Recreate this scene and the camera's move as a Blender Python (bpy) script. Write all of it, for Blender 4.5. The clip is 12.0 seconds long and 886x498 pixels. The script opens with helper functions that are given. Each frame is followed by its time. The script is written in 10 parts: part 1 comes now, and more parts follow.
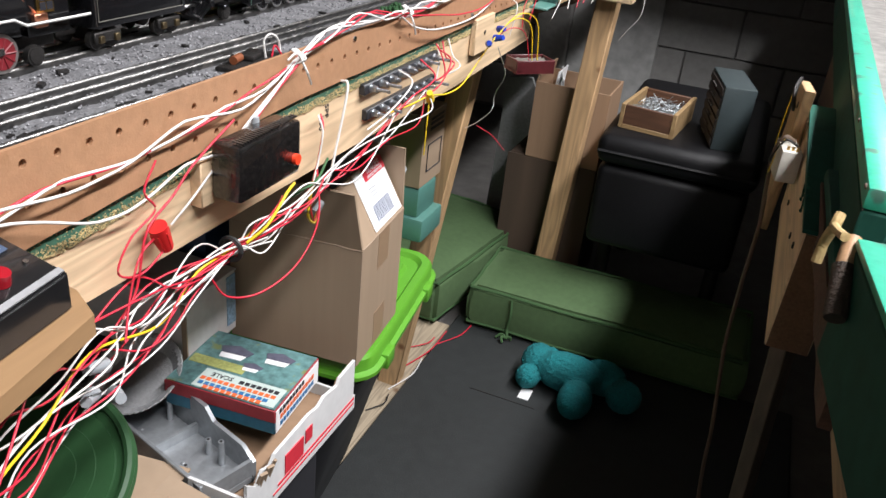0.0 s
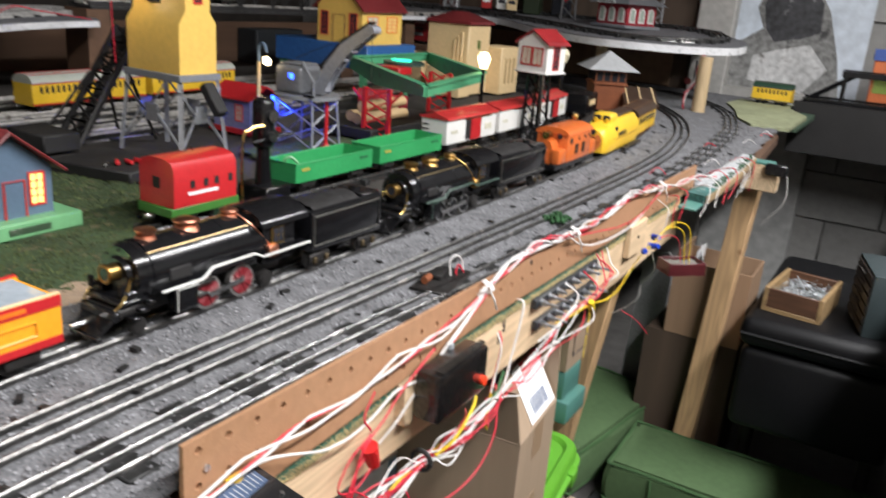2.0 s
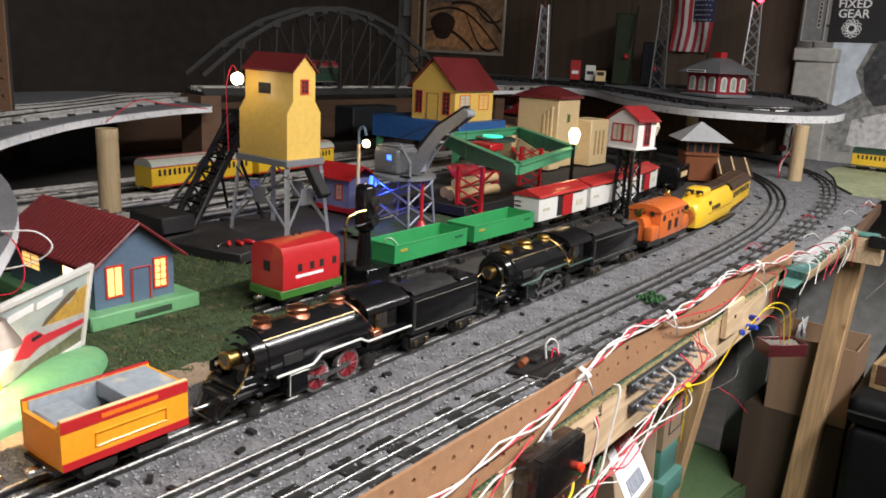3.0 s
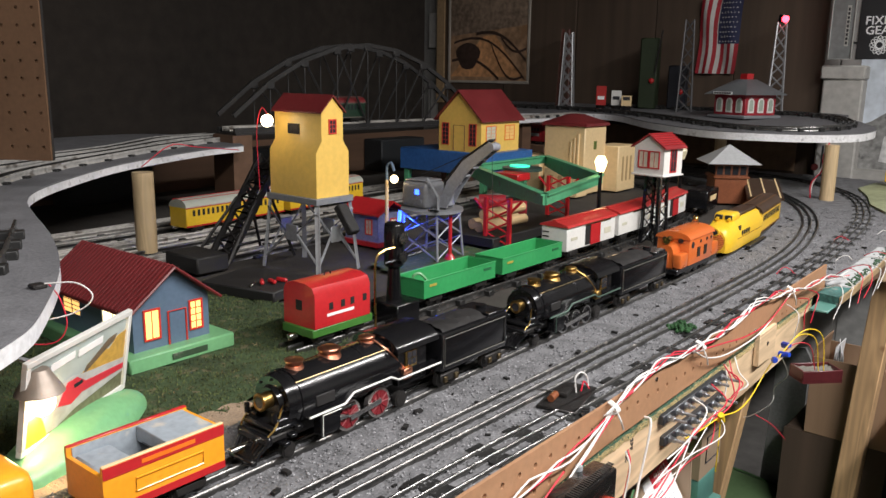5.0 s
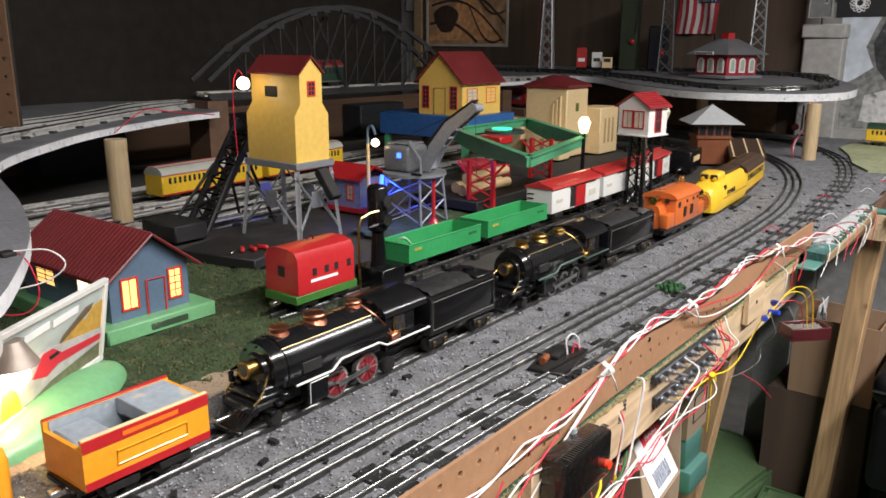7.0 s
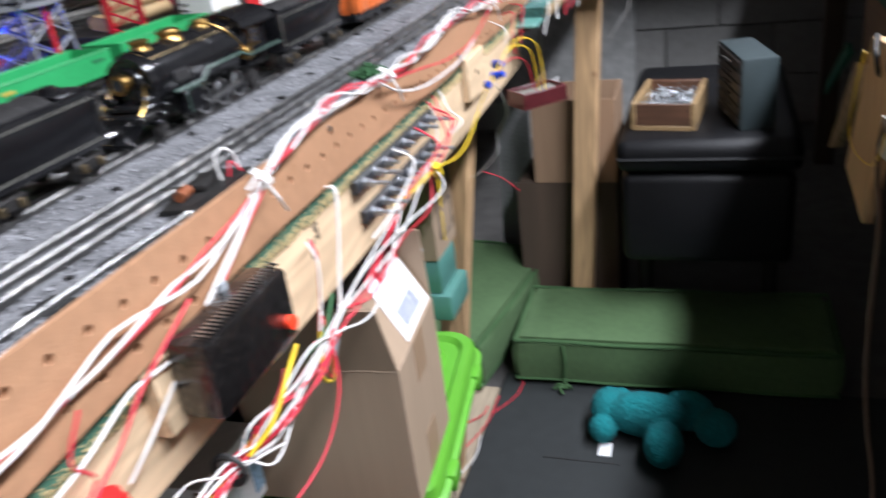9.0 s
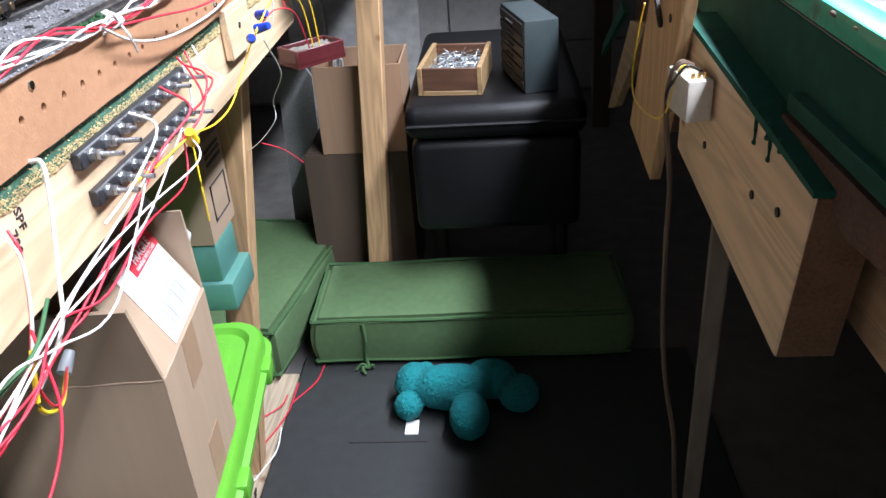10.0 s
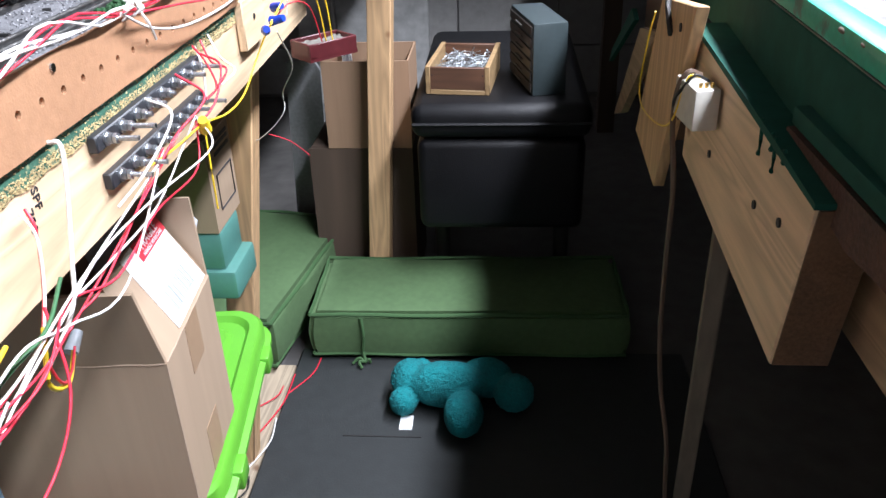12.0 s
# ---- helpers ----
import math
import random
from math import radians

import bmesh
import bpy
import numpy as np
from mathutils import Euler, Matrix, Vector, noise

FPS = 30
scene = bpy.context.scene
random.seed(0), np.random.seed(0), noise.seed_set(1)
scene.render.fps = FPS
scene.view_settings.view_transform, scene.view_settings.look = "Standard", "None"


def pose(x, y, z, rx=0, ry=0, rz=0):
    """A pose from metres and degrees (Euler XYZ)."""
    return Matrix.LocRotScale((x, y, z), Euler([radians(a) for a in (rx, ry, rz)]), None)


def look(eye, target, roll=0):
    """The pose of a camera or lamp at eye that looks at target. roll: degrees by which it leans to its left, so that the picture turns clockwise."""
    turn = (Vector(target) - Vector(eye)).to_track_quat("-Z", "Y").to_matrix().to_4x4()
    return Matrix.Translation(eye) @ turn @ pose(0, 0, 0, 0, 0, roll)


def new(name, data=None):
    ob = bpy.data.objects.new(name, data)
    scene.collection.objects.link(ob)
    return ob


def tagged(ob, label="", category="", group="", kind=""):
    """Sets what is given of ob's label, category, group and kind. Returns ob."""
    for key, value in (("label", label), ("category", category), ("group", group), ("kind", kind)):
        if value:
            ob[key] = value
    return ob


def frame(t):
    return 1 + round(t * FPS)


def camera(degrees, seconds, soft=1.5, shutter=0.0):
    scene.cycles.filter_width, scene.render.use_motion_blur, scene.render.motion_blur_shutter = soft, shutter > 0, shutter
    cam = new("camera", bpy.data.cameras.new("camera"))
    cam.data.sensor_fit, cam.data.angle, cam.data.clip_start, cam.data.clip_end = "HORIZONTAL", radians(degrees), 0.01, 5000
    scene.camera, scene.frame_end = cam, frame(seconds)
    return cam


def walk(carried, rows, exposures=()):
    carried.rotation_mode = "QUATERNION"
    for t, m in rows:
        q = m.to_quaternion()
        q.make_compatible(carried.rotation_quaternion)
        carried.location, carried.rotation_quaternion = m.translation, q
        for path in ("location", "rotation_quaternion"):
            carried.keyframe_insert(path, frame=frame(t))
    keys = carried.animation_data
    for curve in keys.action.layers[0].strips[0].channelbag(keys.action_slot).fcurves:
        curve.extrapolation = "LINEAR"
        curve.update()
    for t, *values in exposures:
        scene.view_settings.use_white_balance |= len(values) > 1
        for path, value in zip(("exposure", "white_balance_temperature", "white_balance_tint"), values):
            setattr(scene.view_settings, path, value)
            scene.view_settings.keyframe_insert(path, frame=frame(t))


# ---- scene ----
cam = camera(57.7, 12.0, shutter=0.5)
PATH = [
    (0, (0.376, -0.312, 1.102), (-0.221, 1.365, 0.191), 6.3),
    (0.5, (0.381, -0.313, 1.11), (-0.212, 1.368, 0.202), 6.2),
    (1, (0.372, -0.333, 1.132), (-0.293, 1.351, 0.281), 5.4),
    (1.5, (0.346, -0.35, 1.163), (-0.445, 1.337, 0.435), 5.0),
    (2, (0.336, -0.376, 1.193), (-0.605, 1.278, 0.579), 4.7),
    (2.5, (0.337, -0.395, 1.212), (-0.739, 1.205, 0.682), 3.7),
    (3, (0.338, -0.402, 1.225), (-0.814, 1.161, 0.746), 2.9),
    (3.5, (0.343, -0.408, 1.236), (-0.853, 1.13, 0.783), 2.4),
    (5.3, (0.349, -0.408, 1.241), (-0.871, 1.121, 0.826), 0.6),
    (5.5, (0.346, -0.406, 1.237), (-0.866, 1.125, 0.808), 0.4),
    (6, (0.34, -0.402, 1.234), (-0.863, 1.129, 0.779), 0.3),
    (6.5, (0.333, -0.397, 1.231), (-0.869, 1.13, 0.757), 0.5),
    (6.7, (0.331, -0.396, 1.232), (-0.864, 1.133, 0.748), 0.5),
    (8.3, (0.314, -0.281, 1.146), (-0.611, 1.366, 0.49), -3.7),
    (8.5, (0.309, -0.22, 1.126), (-0.555, 1.433, 0.405), -4.6),
    (9, (0.277, -0.123, 1.08), (-0.353, 1.575, 0.23), -7.7),
    (9.5, (0.271, -0.052, 1.046), (0.003, 1.691, 0.101), -6.3),
    (10, (0.272, -0.037, 1.037), (0.126, 1.716, 0.086), -4.3),
    (10.5, (0.267, -0.04, 1.036), (0.138, 1.713, 0.083), -3.3),
    (11, (0.27, -0.04, 1.036), (0.14, 1.711, 0.079), -2.6),
    (11.5, (0.269, -0.044, 1.035), (0.132, 1.707, 0.078), -2.0),
    (12, (0.268, -0.046, 1.04), (0.125, 1.706, 0.086), -1.9),
]
walk(cam, [(t, look(eye, target, roll)) for t, eye, target, roll in PATH],
     [(0.0, 0.15, 6250, 13), (1.5, 0.2, 6200, 11), (3.0, -0.08, 6500, 12), (6.5, -0.08, 6500, 12), (8.5, 0.25, 5950, 12), (9.5, 0.60, 5650, 14), (10.2, 0.85, 5650, 14), (12.0, 0.88, 5650, 14)])

# ---- light ----
world = bpy.data.worlds.new("world")
scene.world = world
world.use_nodes = True
world.node_tree.nodes["Background"].inputs[0].default_value = (0.55, 0.6, 0.7, 1)
world.node_tree.nodes["Background"].inputs[1].default_value = 0.02


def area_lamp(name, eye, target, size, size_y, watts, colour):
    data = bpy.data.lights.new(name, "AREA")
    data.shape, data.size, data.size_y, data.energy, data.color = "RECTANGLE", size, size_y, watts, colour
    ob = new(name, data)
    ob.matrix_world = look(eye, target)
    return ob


def bulb_lamp(name, eye, watts, colour, radius=0.008):
    data = bpy.data.lights.new(name, "POINT")
    data.energy, data.color, data.shadow_soft_size = watts, colour, radius
    ob = new(name, data)
    ob.location = eye
    return ob


# Tube is out of view; its length is stretched to brighten front and far faces.
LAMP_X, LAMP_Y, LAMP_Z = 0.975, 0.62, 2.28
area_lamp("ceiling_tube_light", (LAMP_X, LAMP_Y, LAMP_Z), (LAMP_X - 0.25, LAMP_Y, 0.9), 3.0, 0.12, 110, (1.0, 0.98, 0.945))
bulb_lamp("coal_tower_light", (-0.832, 0.540, 1.150), 0.004, (1.0, 0.72, 0.38))
bulb_lamp("billboard_light", (-0.354, -0.106, 0.935), 0.30, (1.0, 0.70, 0.34))
bulb_lamp("lamp_post_light", (-0.603, 1.375, 1.045), 0.10, (1.0, 0.72, 0.38))
bulb_lamp("gooseneck_light", (-0.755, 0.80, 1.036), 0.02, (1.0, 0.70, 0.36))
bulb_lamp("house_light", (-0.60, 0.17, 0.935), 0.05, (1.0, 0.72, 0.35))
bulb_lamp("crane_light", (-0.715, 0.80, 0.955), 0.42, (0.02, 0.06, 1.0))

# ---- materials ----
MATS = {}


def mat(name, base, rough=0.5, metal=0.0, var=0.18, scale=30.0, bump=0.0, bscale=250.0, grain=None, coat=0.0, emit=None, power=0.0, wear=None, per_object=0.0, spec=0.5):
    """A node material with variation at two scales, relief, and grain that runs along an axis."""
    if name in MATS:
        return MATS[name]
    m = bpy.data.materials.new(name)
    m.use_nodes = True
    nt = m.node_tree
    n, l = nt.nodes, nt.links
    p = n["Principled BSDF"]
    p.inputs["Metallic"].default_value = metal
    p.inputs["Coat Weight"].default_value = coat
    p.inputs["Specular IOR Level"].default_value = spec
    tc = n.new("ShaderNodeTexCoord")
    mp = n.new("ShaderNodeMapping")
    l.new(tc.outputs["Object"], mp.inputs["Vector"])
    if grain is not None:
        s = [1.0, 1.0, 1.0]
        s["xyz".index(grain)] = 0.06
        mp.inputs["Scale"].default_value = s
    fine, broad = n.new("ShaderNodeTexNoise"), n.new("ShaderNodeTexNoise")
    fine.inputs["Scale"].default_value, fine.inputs["Detail"].default_value = scale * 4, 6
    broad.inputs["Scale"].default_value, broad.inputs["Detail"].default_value = scale * 0.35, 4
    l.new(mp.outputs[0], fine.inputs["Vector"])
    l.new(tc.outputs["Object"] if grain is None else mp.outputs[0], broad.inputs["Vector"])
    add = n.new("ShaderNodeMath")
    add.operation = "ADD"
    l.new(fine.outputs[0], add.inputs[0])
    l.new(broad.outputs[0], add.inputs[1])
    ramp = n.new("ShaderNodeValToRGB")
    lo = [c * (1 - var) for c in base]
    hi = [min(1, c * (1 + var)) for c in base]
    ramp.color_ramp.elements[0].position, ramp.color_ramp.elements[0].color = 0.32, (*lo, 1)
    ramp.color_ramp.elements[1].position, ramp.color_ramp.elements[1].color = 0.68, (*hi, 1)
    half = n.new("ShaderNodeMath")
    half.operation = "MULTIPLY"
    half.inputs[1].default_value = 0.5
    l.new(add.outputs[0], half.inputs[0])
    l.new(half.outputs[0], ramp.inputs[0])
    colour = ramp.outputs[0]
    if wear is not None:
        spot = n.new("ShaderNodeTexNoise")
        spot.inputs["Scale"].default_value, spot.inputs["Detail"].default_value = scale * 1.3, 8
        l.new(tc.outputs["Object"], spot.inputs["Vector"])
        edge = n.new("ShaderNodeValToRGB")
        edge.color_ramp.elements[0].position, edge.color_ramp.elements[1].position = 0.60, 0.68
        l.new(spot.outputs[0], edge.inputs[0])
        mix = n.new("ShaderNodeMix")
        mix.data_type = "RGBA"
        l.new(edge.outputs[0], mix.inputs["Factor"])
        l.new(colour, mix.inputs["A"])
        mix.inputs["B"].default_value = (*wear, 1)
        colour = mix.outputs["Result"]
    if per_object:
        info, hsv = n.new("ShaderNodeObjectInfo"), n.new("ShaderNodeHueSaturation")
        rng = n.new("ShaderNodeMapRange")
        rng.inputs["To Min"].default_value, rng.inputs["To Max"].default_value = 1 - per_object, 1 + per_object
        l.new(info.outputs["Random"], rng.inputs["Value"])
        l.new(rng.outputs[0], hsv.inputs["Value"])
        l.new(colour, hsv.inputs["Color"])
        colour = hsv.outputs[0]
    l.new(colour, p.inputs["Base Color"])
    rr = n.new("ShaderNodeMapRange")
    rr.inputs["To Min"].default_value, rr.inputs["To Max"].default_value = max(0.03, rough - 0.12), min(1.0, rough + 0.12)
    l.new(broad.outputs[0], rr.inputs["Value"])
    l.new(rr.outputs[0], p.inputs["Roughness"])
    if bump:
        bt, bn = n.new("ShaderNodeTexNoise"), n.new("ShaderNodeBump")
        bt.inputs["Scale"].default_value, bt.inputs["Detail"].default_value = bscale, 5
        l.new(mp.outputs[0], bt.inputs["Vector"])
        bn.inputs["Strength"].default_value, bn.inputs["Distance"].default_value = bump, 0.002
        l.new(bt.outputs[0], bn.inputs["Height"])
        l.new(bn.outputs[0], p.inputs["Normal"])
    if emit is not None:
        p.inputs["Emission Color"].default_value = (*emit, 1)
        p.inputs["Emission Strength"].default_value = power
    MATS[name] = m
    return m


def wood(name, base, grain, dark=0.45, rough=0.6):
    """Sawn softwood: bands of early and late wood, pores and a few dark knots."""
    if name in MATS:
        return MATS[name]
    m = bpy.data.materials.new(name)
    m.use_nodes = True
    nt = m.node_tree
    n, l = nt.nodes, nt.links
    p = n["Principled BSDF"]
    tc, mp = n.new("ShaderNodeTexCoord"), n.new("ShaderNodeMapping")
    s = [1.0, 1.0, 1.0]
    s["xyz".index(grain)] = 0.07
    mp.inputs["Scale"].default_value = s
    l.new(tc.outputs["Object"], mp.inputs["Vector"])
    bend, wave, pore = n.new("ShaderNodeTexNoise"), n.new("ShaderNodeTexNoise"), n.new("ShaderNodeTexNoise")
    bend.inputs["Scale"].default_value, bend.inputs["Detail"].default_value = 22, 2
    bend.inputs["Distortion"].default_value = 0.6
    pore.inputs["Scale"].default_value, pore.inputs["Detail"].default_value = 420, 4
    l.new(mp.outputs[0], bend.inputs["Vector"])
    l.new(mp.outputs[0], pore.inputs["Vector"])
    ring = n.new("ShaderNodeMath")
    ring.operation = "MULTIPLY"
    ring.inputs[1].default_value = 9.0
    l.new(bend.outputs[0], ring.inputs[0])
    frac = n.new("ShaderNodeMath")
    frac.operation = "PINGPONG"
    frac.inputs[1].default_value = 0.5
    l.new(ring.outputs[0], frac.inputs[0])
    add = n.new("ShaderNodeMath")
    add.operation = "MULTIPLY_ADD"
    add.inputs[1].default_value, add.inputs[2].default_value = 0.35, 0.0
    l.new(pore.outputs[0], add.inputs[0])
    l.new(frac.outputs[0], add.inputs[2])
    ramp = n.new("ShaderNodeValToRGB")
    ramp.color_ramp.elements[0].position, ramp.color_ramp.elements[0].color = 0.15, (*base, 1)
    ramp.color_ramp.elements[1].position, ramp.color_ramp.elements[1].color = 0.85, (*[c * (1 - dark) for c in base], 1)
    l.new(add.outputs[0], ramp.inputs[0])
    knot = n.new("ShaderNodeTexVoronoi")
    knot.inputs["Scale"].default_value = 9
    l.new(tc.outputs["Object"], knot.inputs["Vector"])
    kr = n.new("ShaderNodeValToRGB")
    kr.color_ramp.elements[0].position, kr.color_ramp.elements[0].color = 0.04, (1, 1, 1, 1)
    kr.color_ramp.elements[1].position, kr.color_ramp.elements[1].color = 0.10, (0, 0, 0, 1)
    l.new(knot.outputs["Distance"], kr.inputs[0])
    mix = n.new("ShaderNodeMix")
    mix.data_type = "RGBA"
    l.new(kr.outputs[0], mix.inputs["Factor"])
    l.new(ramp.outputs[0], mix.inputs["A"])
    mix.inputs["B"].default_value = (base[0] * 0.35, base[1] * 0.25, base[2] * 0.2, 1)
    l.new(mix.outputs["Result"], p.inputs["Base Color"])
    p.inputs["Roughness"].default_value = rough
    bn = n.new("ShaderNodeBump")
    bn.inputs["Strength"].default_value, bn.inputs["Distance"].default_value = 0.25, 0.0012
    l.new(add.outputs[0], bn.inputs["Height"])
    l.new(bn.outputs[0], p.inputs["Normal"])
    MATS[name] = m
    return m


def glow(name, colour, power):
    return mat(name, colour, 0.4, emit=colour, power=power, var=0.02)


BLACK = mat("black_enamel", (0.006, 0.006, 0.007), 0.19, var=0.3, scale=60, coat=0.15, bump=0.05, bscale=900)
BLACK_MATT = mat("black_matt_paint", (0.014, 0.013, 0.013), 0.62, var=0.35, scale=60, bump=0.2, bscale=700)
IRON = mat("dark_cast_iron", (0.03, 0.028, 0.027), 0.5, 0.5, var=0.4, scale=80, bump=0.3, bscale=900)
STEEL = mat("bright_steel", (0.62, 0.61, 0.60), 0.24, 1.0, var=0.2, scale=60, bump=0.08, bscale=600)
RAIL = mat("worn_tinplate_rail", (0.17, 0.167, 0.162), 0.36, 0.95, var=0.5, scale=26, bump=0.7, bscale=55, wear=(0.30, 0.28, 0.26))
RAIL_DARK = mat("blackened_rail", (0.15, 0.148, 0.145), 0.27, 0.85, var=0.5, scale=26, bump=0.7, bscale=55, wear=(0.3, 0.29, 0.28))
BRASS = mat("brass", (0.62, 0.42, 0.14), 0.28, 1.0, var=0.2, scale=80)
COPPER = mat("copper", (0.56, 0.25, 0.16), 0.34, 1.0, var=0.2, scale=80)
TIE = mat("black_metal_tie", (0.018, 0.018, 0.018), 0.5, 0.2, var=0.4, scale=60, bump=0.15)
RED = mat("red_enamel", (0.46, 0.018, 0.022), 0.33, var=0.14, scale=40, coat=0.25, bump=0.04, bscale=600)
RED_ROOF = mat("dark_red_roof_paint", (0.150, 0.018, 0.020), 0.42, var=0.2, scale=40, bump=0.08, bscale=400)
ROOF_RED = mat("red_tin_roof", (0.44, 0.03, 0.028), 0.35, var=0.2, scale=40, coat=0.2)
GREEN = mat("green_enamel", (0.035, 0.30, 0.095), 0.35, var=0.14, scale=40, coat=0.25, wear=None, bump=0.04, bscale=600)
GREEN_PALE = mat("pale_green_enamel", (0.165, 0.40, 0.19), 0.40, var=0.14, scale=40, coat=0.2, bump=0.05)
GREEN_GANTRY = mat("sea_green_enamel", (0.085, 0.36, 0.18), 0.4, var=0.22, scale=30, wear=(0.10, 0.22, 0.14))
YELLOW = mat("yellow_enamel", (0.78, 0.49, 0.03), 0.36, var=0.12, scale=40, coat=0.2, bump=0.05)
YELLOW_TOWER = mat("cream_yellow_enamel", (0.80, 0.52, 0.12), 0.42, var=0.10, scale=24, coat=0.15, bump=0.08, bscale=300)
ORANGE = mat("orange_enamel", (0.78, 0.17, 0.015), 0.33, var=0.12, scale=40, coat=0.25, bump=0.04)
ORANGE_YELLOW = mat("orange_yellow_litho", (0.86, 0.34, 0.02), 0.3, var=0.1, scale=40, coat=0.3)
CREAM = mat("cream_stucco_paint", (0.74, 0.55, 0.30), 0.5, var=0.1, scale=24, bump=0.1)
WHITE = mat("white_enamel", (0.72, 0.71, 0.68), 0.4, var=0.08, scale=40)
DECK_EDGE = mat("white_painted_edge", (0.70, 0.70, 0.72), 0.6, var=0.22, scale=40, bump=0.4, bscale=120, wear=(0.42, 0.42, 0.43))
GREY_PAINT = mat("grey_enamel", (0.24, 0.25, 0.27), 0.4, 0.2, var=0.16, scale=40)
SILVER = mat("silver_paint", (0.42, 0.43, 0.45), 0.38, 0.6, var=0.18, scale=40)
SLATE = mat("slate_grey_roof", (0.14, 0.15, 0.16), 0.5, var=0.2, scale=40)
BLUE_GREY = mat("blue_grey_enamel", (0.105, 0.155, 0.225), 0.4, var=0.12, scale=40, coat=0.15)
BLUE = mat("blue_enamel", (0.03, 0.11, 0.32), 0.4, var=0.3, scale=24)
BROWN = mat("brown_tin", (0.20, 0.062, 0.024), 0.42, var=0.22, scale=40)
RED_TRIM = mat("red_trim", (0.60, 0.045, 0.03), 0.4, var=0.1)
GLASS_WARM = glow("lit_window", (1.0, 0.55, 0.16), 1.6)
BULB = glow("hot_bulb", (1.0, 0.80, 0.50), 10.0)
BULB_SOFT = glow("lamp_globe", (1.0, 0.74, 0.40), 7.0)
BLUE_LED = glow("blue_led", (0.03, 0.10, 1.0), 7.0)
RED_LED = glow("red_lamp", (1.0, 0.03, 0.05), 14.0)
DARK_GLASS = mat("dark_window", (0.03, 0.03, 0.035), 0.12, var=0.1)
CURTAIN = mat("printed_window", (0.55, 0.53, 0.42), 0.4, var=0.25, scale=120)

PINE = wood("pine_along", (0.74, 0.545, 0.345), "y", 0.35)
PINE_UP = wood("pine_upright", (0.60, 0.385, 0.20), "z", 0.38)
# Dim copy of the pine, with shade mixed into its colour.
PINE_DIM = wood("pine_shaded", (0.42, 0.29, 0.165), "y", 0.4)
DOWEL = wood("birch_dowel", (0.58, 0.43, 0.25), "z", 0.25, 0.5)
BOX_WOOD = wood("box_wood", (0.36, 0.235, 0.11), "x", 0.4)
PLYWOOD = wood("osb_floor", (0.42, 0.34, 0.24), "y", 0.5, 0.75)
PEGBOARD = mat("brown_hardboard", (0.36, 0.195, 0.105), 0.62, var=0.14, scale=30, bump=0.15, bscale=500, wear=(0.33, 0.175, 0.09))
CARD = mat("corrugated_cardboard", (0.330, 0.240, 0.163), 0.75, var=0.08, scale=16, bump=0.12, bscale=90, grain="z")
CARD_DARK = mat("brown_cardboard", (0.30, 0.19, 0.115), 0.78, var=0.12, scale=16, bump=0.12, bscale=90, grain="z")
CARD_WHITE = mat("white_cardboard", (0.66, 0.66, 0.66), 0.7, var=0.1, scale=16)
CARD_GREY = mat("grey_cardboard", (0.70, 0.68, 0.67), 0.75, var=0.14, scale=12)
PAPER = mat("white_paper", (0.85, 0.85, 0.86), 0.65, var=0.04)
INK = mat("black_ink", (0.02, 0.02, 0.025), 0.6, var=0.1)
RED_PRINT = mat("red_print", (0.60, 0.03, 0.05), 0.55, var=0.08)
BALLAST = mat("grey_ballast", (0.145, 0.145, 0.153), 0.95, var=0.6, scale=110, bump=1.0, bscale=230)


def island_shades(m, dark, light):
    """Lets the loose pieces of one mesh differ in shade."""
    n, l = m.node_tree.nodes, m.node_tree.links
    geo, hsv, rng = n.new("ShaderNodeNewGeometry"), n.new("ShaderNodeHueSaturation"), n.new("ShaderNodeMapRange")
    rng.inputs["To Min"].default_value, rng.inputs["To Max"].default_value = dark, light
    p = n["Principled BSDF"]
    old = p.inputs["Base Color"].links[0].from_socket
    l.new(geo.outputs["Random Per Island"], rng.inputs["Value"])
    l.new(rng.outputs[0], hsv.inputs["Value"])
    l.new(old, hsv.inputs["Color"])
    l.new(hsv.outputs[0], p.inputs["Base Color"])
    return m


STONE = island_shades(mat("ballast_stone", (0.22, 0.22, 0.232), 0.95, var=0.3, scale=140), 0.35, 1.5)
GRAVEL = mat("brown_gravel", (0.26, 0.19, 0.13), 0.95, var=0.35, scale=90, bump=0.9, bscale=300)
GRASS = mat("green_grass_mat", (0.036, 0.060, 0.022), 0.95, var=0.55, scale=45, bump=1.0, bscale=420, wear=(0.12, 0.105, 0.055))
DECK_TOP = mat("grey_deck_paint", (0.135, 0.135, 0.145), 0.85, var=0.28, scale=60, bump=0.5, bscale=260)
PAINT_GREEN = mat("crumbled_green_paint", (0.040, 0.115, 0.075), 0.6, var=0.4, scale=110, bump=0.6, bscale=420, wear=(0.24, 0.26, 0.14))
RUBBER = mat("dark_rubber_mat", (0.0175, 0.0200, 0.0205), 0.72, var=0.22, scale=9, bump=0.22, bscale=260)
CANVAS = mat("green_canvas", (0.078, 0.138, 0.056), 0.85, var=0.16, scale=18, bump=0.3, bscale=1400)
PIPING = mat("green_piping", (0.045, 0.105, 0.035), 0.8, var=0.15)
LEATHER = mat("black_leather", (0.005, 0.005, 0.006), 0.5, var=0.35, scale=30, bump=0.35, bscale=420, spec=0.3)
LIME = mat("lime_plastic", (0.112, 0.34, 0.029), 0.36, var=0.06, scale=12, coat=0.15)
TEAL = mat("teal_plastic", (0.085, 0.215, 0.185), 0.42, var=0.08)
TOTE = mat("dark_plastic", (0.022, 0.022, 0.026), 0.45, var=0.2)
